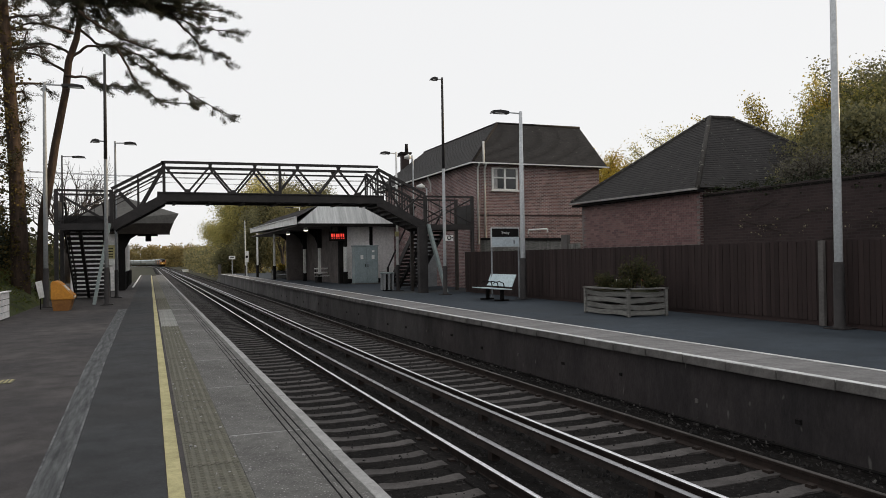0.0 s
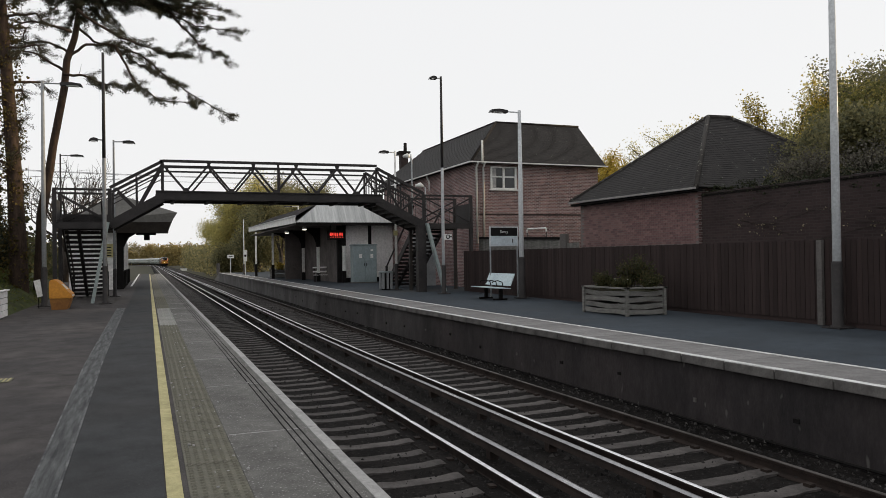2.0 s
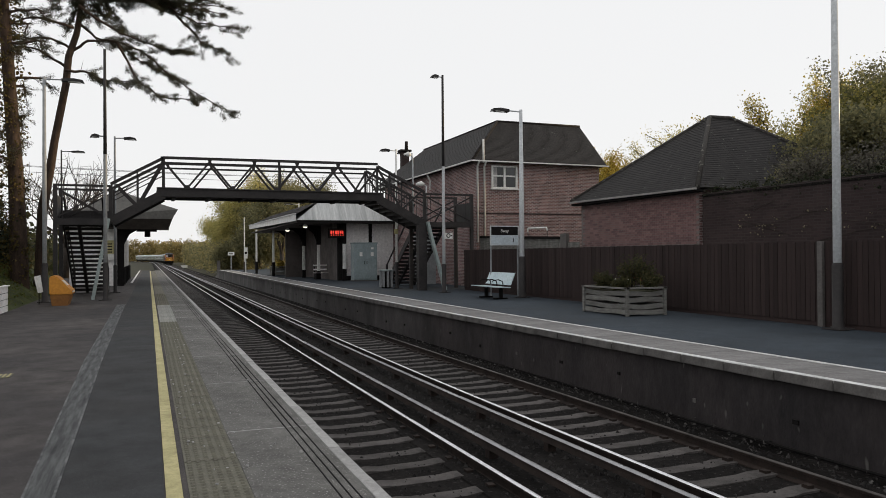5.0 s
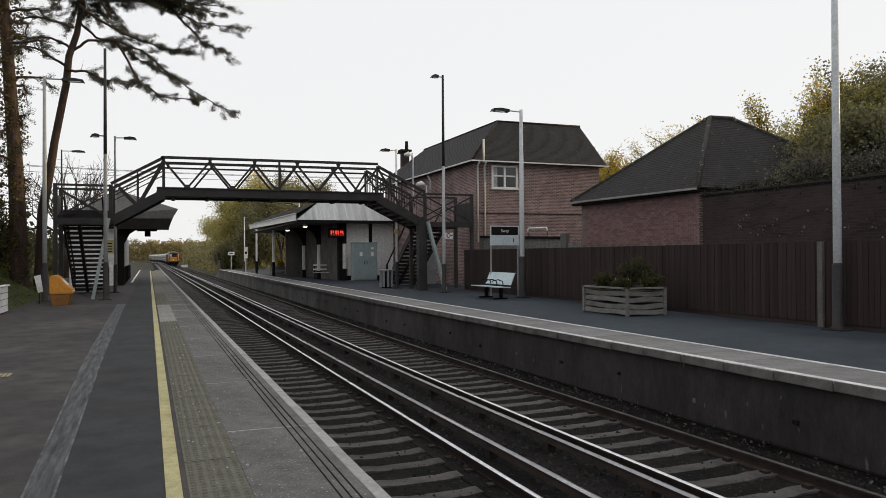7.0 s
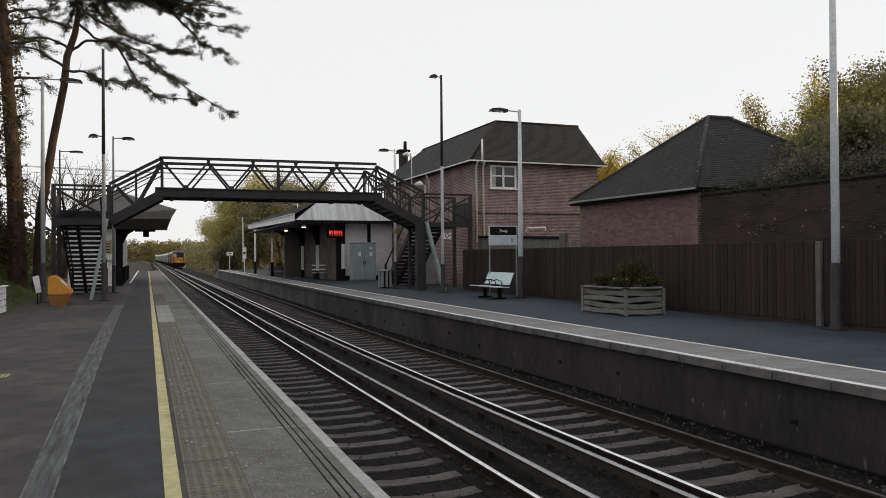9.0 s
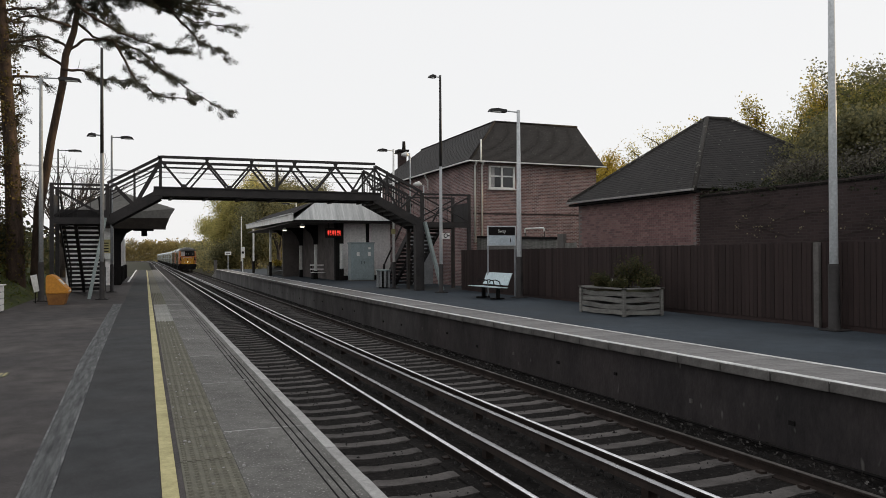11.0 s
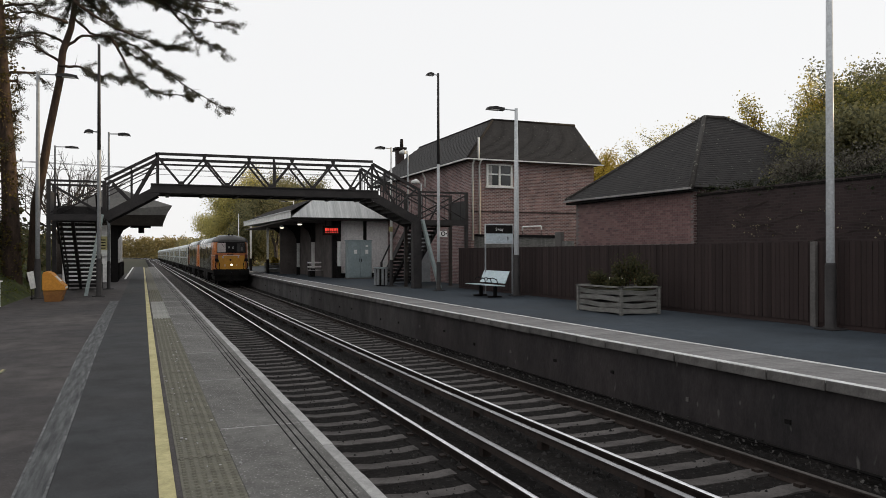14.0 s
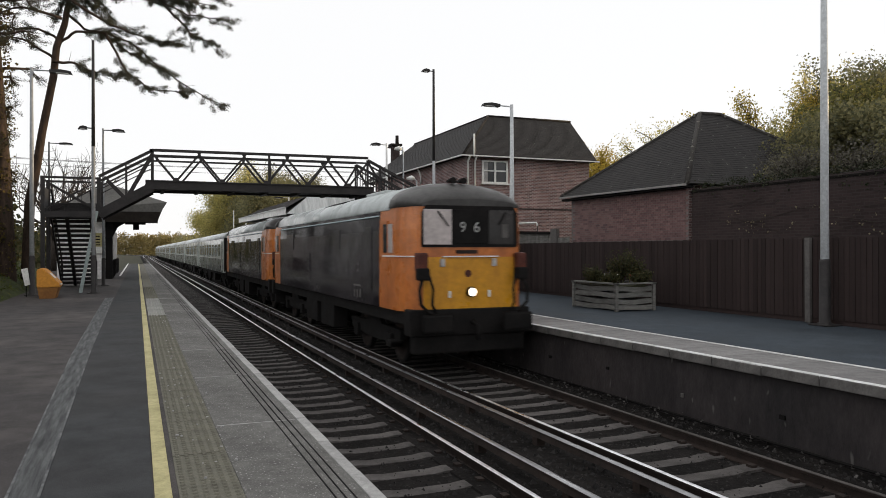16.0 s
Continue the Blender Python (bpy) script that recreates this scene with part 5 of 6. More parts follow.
bpy.data.objects.remove(_text)
_mesh.transform(pose(0, -0.047, 2.43, 90, 0, 0))
_mesh.materials.clear()
leaf_part("lettering", _mesh, WHITE_PAINT, board, "white station name lettering")
part("mark_bar", box(B(), 0.34, 0.38, -0.047, -0.044, 2.06, 2.2), LOCO_BLACK, board)

plate = thing("round_mark_sign", 11.70, 28.7, 1.72 + 0.55, "small white sign with a dark ring, fixed to the post", "sign")
part("plate", box(B(), -0.12, 0.24, 0, 0.03, 0, 0.25), WHITE_PAINT, plate)
part("ring", tube(B(), [(0.05 + 0.08 * math.cos(a), -0.012, 0.135 + 0.08 * math.sin(a)) for a in (0.52 * k for k in range(13))], 0.018, 6), LOCO_BLACK, plate)
part("bar", box(B(), 0.16, 0.23, -0.006, 0, 0.11, 0.16), LOCO_BLACK, plate)
part("clamp", box(B(), -0.12, 0.0, 0.03, 0.14, 0.08, 0.16), GALV, plate)

hoop = thing("handrail_hoop", 14.60, 25.40, 0, "white tubular hoop seen over the fence", "rail")
part("tube", tube(B(), [(0, 0, 2.50), (0, 0, 2.61), (0, 0.04, 2.64), (0, 1.52, 2.66), (0, 1.57, 2.62), (0, 1.57, 2.50)], 0.032, 8), WHITE_PAINT, hoop)
for y in (0.0, 1.57):
    part("stem", tube(B(), [(0.02, y, 0), (0.02, y, 2.50)], 0.016, 6), LAMP_DARK, hoop, "thin dark stem")

basket = thing("litter_bin", 10.75, 34.3, 0, "grey slatted litter bin on the platform", "litter bin")
for k in range(8):
    a = k * math.pi / 4
    part("slat", box(B(), 0.28 * math.cos(a) - 0.05, 0.28 * math.cos(a) + 0.05, 0.28 * math.sin(a) - 0.05, 0.28 * math.sin(a) + 0.05, 0.05, 0.86), GALV_DULL, basket)
part("rim", tube(B(), [(0, 0, 0.84), (0, 0, 0.9)], [0.36, 0.34], 12), STRUT_GREY, basket)
part("liner", tube(B(), [(0, 0, 0.0), (0, 0, 0.8)], [0.22, 0.26], 10), LOCO_BLACK, basket)
trough(9.6, 62.0, 1.6, 1.2, 0.75, "small wooden planter under the canopy")
shrub(10.3, 62.5, 0.66, 0.4, 0.5, LEAF_AUTUMN, 30, 0.09, "low plants with red-brown leaves in a planter")
seat = thing("bench", 10.9, 49.5, 0, "dark slatted seat inside the shelter", "bench", "shelter benches")
for k in range(3):
    part("slat", box(B(), -0.5, 0.8, -0.2 + 0.16 * k, -0.08 + 0.16 * k, 0.43, 0.46), BOARD_PALE, seat)
for k in range(2):
    part("back_slat", box(B(), -0.5, 0.8, 0.28, 0.31, 0.62 + 0.28 * k, 0.72 + 0.28 * k), BOARD_PALE, seat)
for x in (-0.4, 0.7):
    part("leg", box(B(), x - 0.03, x + 0.03, -0.2, 0.28, 0, 0.43), LOCO_BLACK, seat)
    part("back_post", box(B(), x - 0.03, x + 0.03, 0.30, 0.35, 0, 1.05), LOCO_BLACK, seat)
for x, y, z, w, h in ((9.2, 91.5, 1.75, 0.75, 0.4), (8.95, 75.0, 1.4, 0.35, 1.1)):
    ob = thing("platform_sign", x, y, 0, "small pale sign on a post at the platform end", "sign", "end signs")
    part("post", box(B(), -0.04, 0.04, 0, 0.06, 0, z + h), GALV, ob)
    part("board", box(B(), -w / 2, w / 2, -0.03, 0, z, z + h), WHITE_PAINT, ob)
    part("mark_bar", box(B(), -w * 0.3, w * 0.3, -0.036, -0.03, z + h * 0.4, z + h * 0.6), LOCO_BLACK, ob)
stub = thing("concrete_post", 8.6, 101.5, -1.3, "stubby concrete post beyond the platform ramp", "post")
part("shaft", box(B(), -0.2, 0.2, -0.2, 0.2, 0, 2.4, 0.03), CONCRETE_POST, stub)
# A box added to give the small white spot beside the line.
huts = thing("trackside_box", 9.0, 210, -1.25, "small white box shape beside the line", "equipment box")
part("body", box(B(), -0.9, 0.7, 0, 0.8, 0, 0.62, 0.05), WHITE_PAINT, huts)
part("lid", box(B(), -1.0, 0.8, -0.1, 0.9, 0.62, 0.70), GALV, huts)

for k, z in enumerate((8.55, 8.72, 8.35)):
    wire = thing("overhead_wire", 0, 62 + k, 0, "thin dark overhead wire between far poles", "wire", "wires")
    part("cable", tube(B(), [(-14 + 2.4 * i, 0.3 * i, z - 0.25 * math.sin(math.pi * i / 15) + 0.02 * i) for i in range(16)], 0.016, 4), LAMP_DARK, wire)

# ---- furniture of the near platform ----
grit = thing("grit_bin", -2.86, 27.7, 0, "faded orange grit bin with sloping lid", "grit bin")
part("tub", hull(B(), [(-0.16, -0.30, 0.0), (0.42, -0.30, 0.0), (0.42, 0.75, 0.0), (-0.16, 0.75, 0.0), (-0.22, -0.36, 0.36), (0.55, -0.36, 0.36), (0.55, 0.8, 0.36), (-0.22, 0.8, 0.36)], [(0, 1, 2, 3), (0, 1, 5, 4), (1, 2, 6, 5), (2, 3, 7, 6), (3, 0, 4, 7), (4, 5, 6, 7)]), surf("faded_brown_plastic", (0.30, 0.14, 0.04), (0.22, 0.10, 0.035), 2.0, 0.6, 0.05), grit, "dirty orange-brown tub")
bm = prism(B(), [(-0.24, 0.37), (0.60, 0.37), (0.60, 0.50), (0.46, 0.60), (0.10, 0.92), (0.0, 0.98), (-0.16, 1.0), (-0.24, 0.94)], "y", -0.40, 0.84)
bmesh.ops.bevel(bm, geom=bm.edges[:], offset=0.025, segments=2, affect="EDGES")
lid = part("lid", bm, BIN_ORANGE, grit, "orange sloping lid")
part("label_bar", hull(B(), [(0.20, -0.1, 0.842), (0.40, -0.1, 0.665), (0.40, 0.5, 0.665), (0.20, 0.5, 0.842)], [(0, 1, 2, 3)]), WHITE_PAINT, lid)
part("label_bar", box(B(), 0.60, 0.606, -0.3, 0.7, 0.43, 0.48), WHITE_PAINT, lid)
for o in grit.children_recursive:
    o.data.transform(Matrix.Diagonal((0.80, 0.9, 1.0, 1.0)))
sheet = thing("notice_board", -3.52, 28.6, 0, "leaning white notice sheet by the bank", "notice")
part("sheet", hull(B(), [(-0.14, 0, 0.95), (0.06, 0, 1.0), (0.14, 0, 0.42), (-0.02, 0, 0.38), (-0.14, 0.02, 0.95), (0.06, 0.02, 1.0), (0.14, 0.02, 0.42), (-0.02, 0.02, 0.38)], [(0, 1, 2, 3), (4, 5, 6, 7), (0, 1, 5, 4), (1, 2, 6, 5), (2, 3, 7, 6), (3, 0, 4, 7)]), WHITE_PAINT, sheet)
part("stake", box(B(), 0.0, 0.03, 0.02, 0.05, 0, 0.9), LOCO_BLACK, sheet)
low_wall = thing("planter", -5.9, 22.2, 0, "pale wooden plank planter edging the bank", "planter", "wooden planters")
for k in range(4):
    part("plank", box(B(), 0, 2.05, 2.6, 2.65, 0.03 + 0.185 * k, 0.195 + 0.185 * k, 0.01), BOARD_PALE, low_wall)
    part("plank", box(B(), 2.0, 2.05, 0, 2.59, 0.03 + 0.185 * k, 0.195 + 0.185 * k, 0.01), BOARD_PALE, low_wall)
part("cap", box(B(), 1.95, 2.1, -0.05, 2.7, 0.765, 0.80, 0.01), BOARD_PALE, low_wall)
part("soil", box(B(), 0, 1.98, 0, 2.58, 0.0, 0.68), EARTH, low_wall)
gutter_line = thing("back_wall", -9.0, 0, 0, "low dark wall behind the platform", "wall", kind="structure")
part("wall", box(B(), -0.3, 0, -25, 24.5, -1.3, 1.2), BRICK_DARK, gutter_line)

# ---- train ----
def section(half, low, side, roof, steps=10):
    """Half outline of a vehicle, closed: straight sides and an arched roof."""
    pts = [(-half, low), (-half, side - 0.45), (-half + 0.04, side)]
    for k in range(1, steps):
        a = math.pi * k / steps
        pts.append((-(half - 0.04) * math.cos(a), side + (roof - side) * math.sin(a) ** 0.8))
    return pts + [(half - 0.04, side), (half, side - 0.45), (half, low)]


def loft(stations, smooth=True):
    bm = B()
    rings = [[bm.verts.new((x, y, z)) for x, z in outline] for y, outline in stations]
    k = len(rings[0])
    for r, q in zip(rings, rings[1:]):
        for i in range(k):
            f = bm.faces.new((r[i], r[(i + 1) % k], q[(i + 1) % k], q[i]))
    bm.faces.new(rings[0]), bm.faces.new(rings[-1][::-1])
    return bm


def roof_shell(half, side, roof, y0, y1, lift, steps=10):
    out = [(-(half - 0.04 + lift) * math.cos(math.pi * k / steps), side + (roof + lift - side) * max(math.sin(math.pi * k / steps), 0) ** 0.8) for k in range(steps + 1)]
    inn = [(x * 0.98, z - 0.03) for x, z in out[::-1]]
    bm = loft([(y0, out + inn), (y1, out + inn)])
    for f in bm.faces:
        f.smooth = True
    return bm


def wheelset(ob, y, r=0.5):
    for x in (-0.76, 0.76):
        w = part("wheel", tube(B(), [(x - 0.065, y, r), (x + 0.065, y, r)], r, 20), LOCO_BLACK, ob)
        part("tread", tube(B(), [(x - 0.067, y, r), (x + 0.067, y, r)], r - 0.06, 20), RAIL_RUST, w)
    part("axle", tube(B(), [(-0.76, y, r), (0.76, y, r)], 0.08, 8), LOCO_BLACK, ob)


def bogie(ob, y, base):
    for x in (-0.98, 0.98):
        part("bogie_frame", prism(B(), [(y - base / 2 - 0.6, 0.55), (y - base / 2 - 0.6, 0.78), (y - 0.6, 0.78), (y - 0.4, 0.95), (y + 0.4, 0.95), (y + 0.6, 0.78), (y + base / 2 + 0.6, 0.78), (y + base / 2 + 0.6, 0.55), (y + 0.5, 0.42), (y - 0.5, 0.42)], "x", x - 0.06, x + 0.06), LOCO_BLACK, ob)
        for d in (-base / 2, base / 2):
            part("axle_box", box(B(), x - 0.14, x + 0.14, y + d - 0.16, y + d + 0.16, 0.36, 0.66, 0.02), LOCO_BLACK, ob)
    wheelset(ob, y - base / 2), wheelset(ob, y + base / 2)


def headcode(parent, y):
    curve = bpy.data.curves.new("headcode", "FONT")
    curve.body, curve.size, curve.extrude = "9  6", 0.29, 0.004
    curve.align_x, curve.align_y = "CENTER", "CENTER"
    tmp = bpy.data.objects.new("headcode", curve)
    me = bpy.data.meshes.new_from_object(tmp)
    bpy.data.objects.remove(tmp)
    me.transform(pose(-0.03, y, 2.92, 90, 0, 0))
    me.materials.clear()
    me.materials.append(COPING)
    ob = new("headcode_number", me)
    ob.parent = parent
    return tagged(ob, "white headcode number")


BODY_L = 15.7
# distance from the front, half width, underside and roof of the cab
NOSE = [(0.0, 1.07, 1.28, 3.50), (0.05, 1.13, 1.27, 3.56), (0.16, 1.18, 1.26, 3.66), (0.34, 1.25, 1.25, 3.76), (0.58, 1.31, 1.24, 3.84), (0.80, 1.33, 1.24, 3.88), (1.85, 1.33, 1.24, 3.90)]


def dome(upto):
    """The rounded dark roof end over the cab windows."""
    rings = []
    for y, h, _, top in NOSE:
        if y > 1:
            y = upto
        out = [(-(h - 0.01) * math.cos(math.pi * k / 14), 3.35 + (top - 3.35) * max(math.sin(math.pi * k / 14), 0) ** 0.8) for k in range(15)]
        rings.append((y - 0.012, out + [(x * 0.9, 3.32) for x, z in out[::-1]]))
    bm = loft(rings)
    for f in bm.faces:
        f.smooth = len(f.verts) == 4
    return bm


CAB_DARK = surf("dark_cab_glass", (0.014, 0.013, 0.013), (0.034, 0.030, 0.029), 1.6, 0.22, 0.0, grain=0.1, spec=0.3)
CONNECTOR_RED = surf("connector_red", (0.11, 0.030, 0.020), (0.05, 0.020, 0.016), 4.0, 0.6, 0.2, grain=0.4)
# Cab panes whose pale sky reflection is painted as base colour.
GLASS_REFLECTION = surf("pale_reflection_cab_glass", (0.52, 0.46, 0.45), (0.40, 0.36, 0.35), 1.5, 0.12, 0.0, grain=0.1)


def cab_front(ob, end):
    """Everything on one cab end. end 0: the front; 1: the rear, turned about."""
    def put(name, bm, mat, parent, label=""):
        if end:
            bmesh.ops.transform(bm, matrix=Matrix.Translation((0, BODY_L, 0)) @ Matrix.Rotation(math.pi, 4, "Z"), verts=bm.verts[:])
        return part(name, bm, mat, parent, label)
    cab = put("cab", loft([(y, section(h, low, 3.34, top - 0.03)) for y, h, low, top in NOSE]), LOCO_ORANGE, ob, "orange painted cab")
    put("nose_panel", prism(B(), [(-1.02, 1.30), (1.02, 1.30), (1.02, 2.33), (-1.02, 2.33)], "y", -0.016, 0.03), LOCO_YELLOW, cab, "yellow warning panel")
    put("handrail", box(B(), -0.62, 0.62, -0.06, -0.03, 2.33, 2.355), WHITE_PAINT, cab, "white rail")
    put("window_surround", prism(B(), [(-1.05, 2.53), (1.04, 2.53), (1.065, 2.60), (1.055, 3.22), (0.97, 3.36), (-0.97, 3.36), (-1.055, 3.22), (-1.065, 2.60)], "y", -0.02, 0.02), LOCO_BLACK, cab, "black window band")
    put("windscreen", box(B(), -1.02, -0.42, -0.032, -0.018, 2.58, 3.28, 0.006), GLASS_REFLECTION, cab, "windscreen with pale reflection")
    put("headcode_box", box(B(), -0.36, 0.36, -0.034, -0.018, 2.60, 3.28, 0.006), LOCO_BLACK, cab, "black headcode panel")
    put("windscreen", box(B(), 0.40, 0.97, -0.032, -0.018, 2.58, 3.28, 0.006), CAB_DARK, cab, "dark windscreen")
    # Faint pale mark laid over the right part of the pane.
    put("seat_glimpse", box(B(), 0.70, 0.84, -0.035, -0.0325, 2.72, 3.0, 0.01), CONCRETE_POST, cab, "pale shape on the dark windscreen")
    put("wiper", beam(B(), (-0.72, -0.05, 3.24), (-0.50, -0.05, 2.95), 0.022), LOCO_BLACK, cab)
    put("wiper", beam(B(), (0.78, -0.05, 3.24), (0.62, -0.05, 2.98), 0.022), LOCO_BLACK, cab)
    lamp = put("headlight", tube(B(), [(0, -0.10, 1.63), (0, 0.0, 1.63)], 0.105, 20), LOCO_BLACK, cab, "headlight housing")
    put("lens", tube(B(), [(0, -0.115, 1.63), (0, -0.09, 1.63)], 0.082, 20), HEADLIGHT if not end else WHITE_PAINT, lamp, "bright headlight glass")
    for x in (-0.47, 0.40):
        put("marker_light", box(B(), x - 0.025, x + 0.025, -0.06, -0.015, 1.52, 1.66, 0.012), WHITE_PAINT, cab, "pale marker light")
    for x in (-0.62, 0.52):
        put("jumper_box", box(B(), x - 0.05, x + 0.05, -0.05, -0.014, 2.14, 2.30, 0.01), surf("pale_lilac_box", (0.42, 0.40, 0.38), (0.36, 0.34, 0.33)), cab, "pale small box")
    put("badge", tube(B(), [(-0.06, -0.022, 2.0), (-0.06, -0.014, 2.0)], 0.075, 16), CONNECTOR_RED, cab, "dull red badge")
    put("nameplate_bar", box(B(), -0.32, 0.16, -0.012, 0.01, 2.40, 2.47), RAIL_RUST, cab)
    for sx in (-1, 1):
        x = sx * 1.08
        put("connector", box(B(), x - 0.10, x + 0.10, -0.20, 0.10, 2.06, 2.42, 0.05), CONNECTOR_RED, cab, "rusty red connector box")
        put("connector_cap", box(B(), x - 0.12, x + 0.12, -0.24, -0.02, 1.88, 2.12, 0.04), LOCO_BLACK, cab)
        put("air_hose", tube(B(), [(x, -0.16, 1.95), (x + sx * 0.10, -0.22, 1.7), (x + sx * 0.08, -0.24, 1.42), (x - sx * 0.08, -0.22, 1.26), (x - sx * 0.18, -0.20, 1.22)], 0.032, 8), LOCO_BLACK, cab, "black air hose")
        put("air_hose", tube(B(), [(x - sx * 0.12, -0.14, 2.0), (x - sx * 0.20, -0.18, 1.7), (x - sx * 0.18, -0.18, 1.4), (x - sx * 0.26, -0.16, 1.25)], 0.026, 8), LOCO_BLACK, cab, "black air hose")
        shank = put("buffer", tube(B(), [(sx * 0.86, 0.0, 1.05), (sx * 0.86, -0.36, 1.05)], 0.12, 14), LOCO_BLACK, cab, "black buffer")
        put("buffer_head", box(B(), sx * 0.86 - 0.32, sx * 0.86 + 0.32, -0.42, -0.36, 0.87, 1.23, 0.05), LOCO_BLACK, shank)
        # side door, window and stripe
        s = sx * 1.331
        put("side_window", box(B(), min(s, s + sx * 0.012), max(s, s + sx * 0.012), 0.95, 1.22, 2.42, 3.02), GLASS_REFLECTION, cab, "cab side window")
        put("side_window", box(B(), min(s, s + sx * 0.012), max(s, s + sx * 0.012), 1.30, 1.55, 2.42, 3.02), DARK_GLASS, cab, "cab side window")
        put("door", box(B(), min(s, s + sx * 0.006), max(s, s + sx * 0.006), 1.26, 1.80, 1.35, 3.10), LOCO_ORANGE, cab)
        put("stripe", box(B(), min(s, s + sx * 0.016), max(s, s + sx * 0.016), 0.80, 1.60, 2.335, 2.362), WHITE_PAINT, cab, "white side rail")
        put("step", box(B(), sx * 1.1 - 0.14, sx * 1.1 + 0.14, 1.3, 1.75, 0.5, 0.54), LOCO_BLACK, cab)
    put("buffer_beam", box(B(), -1.32, 1.32, -0.06, 0.30, 0.78, 1.30, 0.03), LOCO_BLACK, cab, "black buffer beam")
    put("valance", box(B(), -1.22, 1.22, -0.02, 0.25, 0.42, 0.80, 0.04), LOCO_BLACK, cab)
    put("coupling", tube(B(), [(0, -0.1, 1.05), (0, -0.36, 0.98), (0, -0.38, 0.7)], 0.05, 8), LOCO_BLACK, cab)
    put("roof_cap", dome(1.25), surf("dark_roof_front", (0.062, 0.060, 0.058), (0.045, 0.043, 0.042), 1.5, 0.45, 0.1), cab, "dark grey domed front of the roof")
    put("corner_rail", tube(B(), [(-1.06, -0.02, 2.345), (-1.22, 0.20, 2.345), (-1.33, 0.55, 2.345), (-1.345, 0.80, 2.345)], 0.014, 6), WHITE_PAINT, cab, "white corner rail")
    put("horn", tube(B(), [(-0.12, 0.55, 3.92), (-0.12, 0.9, 3.93)], [0.07, 0.03], 10), LOCO_BLACK, cab)
    put("horn", tube(B(), [(0.12, 0.55, 3.92), (0.12, 0.9, 3.93)], [0.07, 0.03], 10), LOCO_BLACK, cab)
    return cab


def locomotive(label):
    ob = thing("locomotive", 0, 0, 0, label, "locomotive", "locomotives")
    full = section(1.33, 1.24, 3.34, 3.88)
    body = part("body", loft([(1.85, full), (BODY_L - 1.85, full)]), LOCO_BLUE, ob, "dark blue-grey body")
    part("roof", roof_shell(1.33, 3.33, 3.89, 1.2, BODY_L - 1.2, 0.020), LOCO_ROOF, ob, "silver-grey arched roof")
    part("roof_hatch", roof_shell(1.2, 3.44, 3.91, 6.2, 8.4, 0.02), LOCO_BLACK, ob, "dark roof hatch")
    part("roof_vent", box(B(), -0.5, 0.5, 4.0, 5.6, 3.86, 3.97, 0.03), LOCO_ROOF, ob)
    part("cantrail", box(B(), -1.345, -1.325, 1.85, BODY_L - 1.85, 3.20, 3.23), BENCH, ob, "thin pale line")
    for sx in (-1, 1):
        s = sx * 1.331
        for y, w, z0, z1 in ((2.4, 0.5, 1.5, 3.0), (5.2, 1.3, 2.5, 3.0), (8.8, 1.1, 1.55, 2.4), (11.3, 1.2, 2.5, 3.0)):
            g = part("grille", box(B(), min(s, s + sx * 0.012), max(s, s + sx * 0.012), y, y + w, z0, z1), LOCO_BLUE, body)
            for k in range(5):
                z = z0 + (z1 - z0) * (k + 0.5) / 5
                part("louvre", box(B(), min(s, s + sx * 0.022), max(s, s + sx * 0.022), y + 0.04, y + w - 0.04, z - 0.02, z + 0.02), LOCO_BLUE, g)
        part("pale_mark", box(B(), min(s, s + sx * 0.008), max(s, s + sx * 0.008), 3.3, 3.9, 1.62, 1.66), CONCRETE_POST, body, "row of small pale marks")
        for k in range(3):
            part("pale_mark", box(B(), min(s, s + sx * 0.008), max(s, s + sx * 0.008), 3.3 + 0.24 * k, 3.36 + 0.24 * k, 1.36, 1.54), CONCRETE_POST, body)
        part("solebar", box(B(), sx * 1.2 - 0.06, sx * 1.2 + 0.06, 0.4, BODY_L - 0.4, 0.98, 1.24), LOCO_BLACK, ob)
        for y in (6.2, 8.2):
            part("battery_box", box(B(), sx * 1.05 - 0.2, sx * 1.05 + 0.2, y, y + 1.5, 0.36, 1.0, 0.03), LOCO_BLACK, ob)
    cab_front(ob, 0), cab_front(ob, 1)
    bogie(ob, 3.2, 2.6), bogie(ob, BODY_L - 3.2, 2.6)
    return ob


COACH_L = 19.8


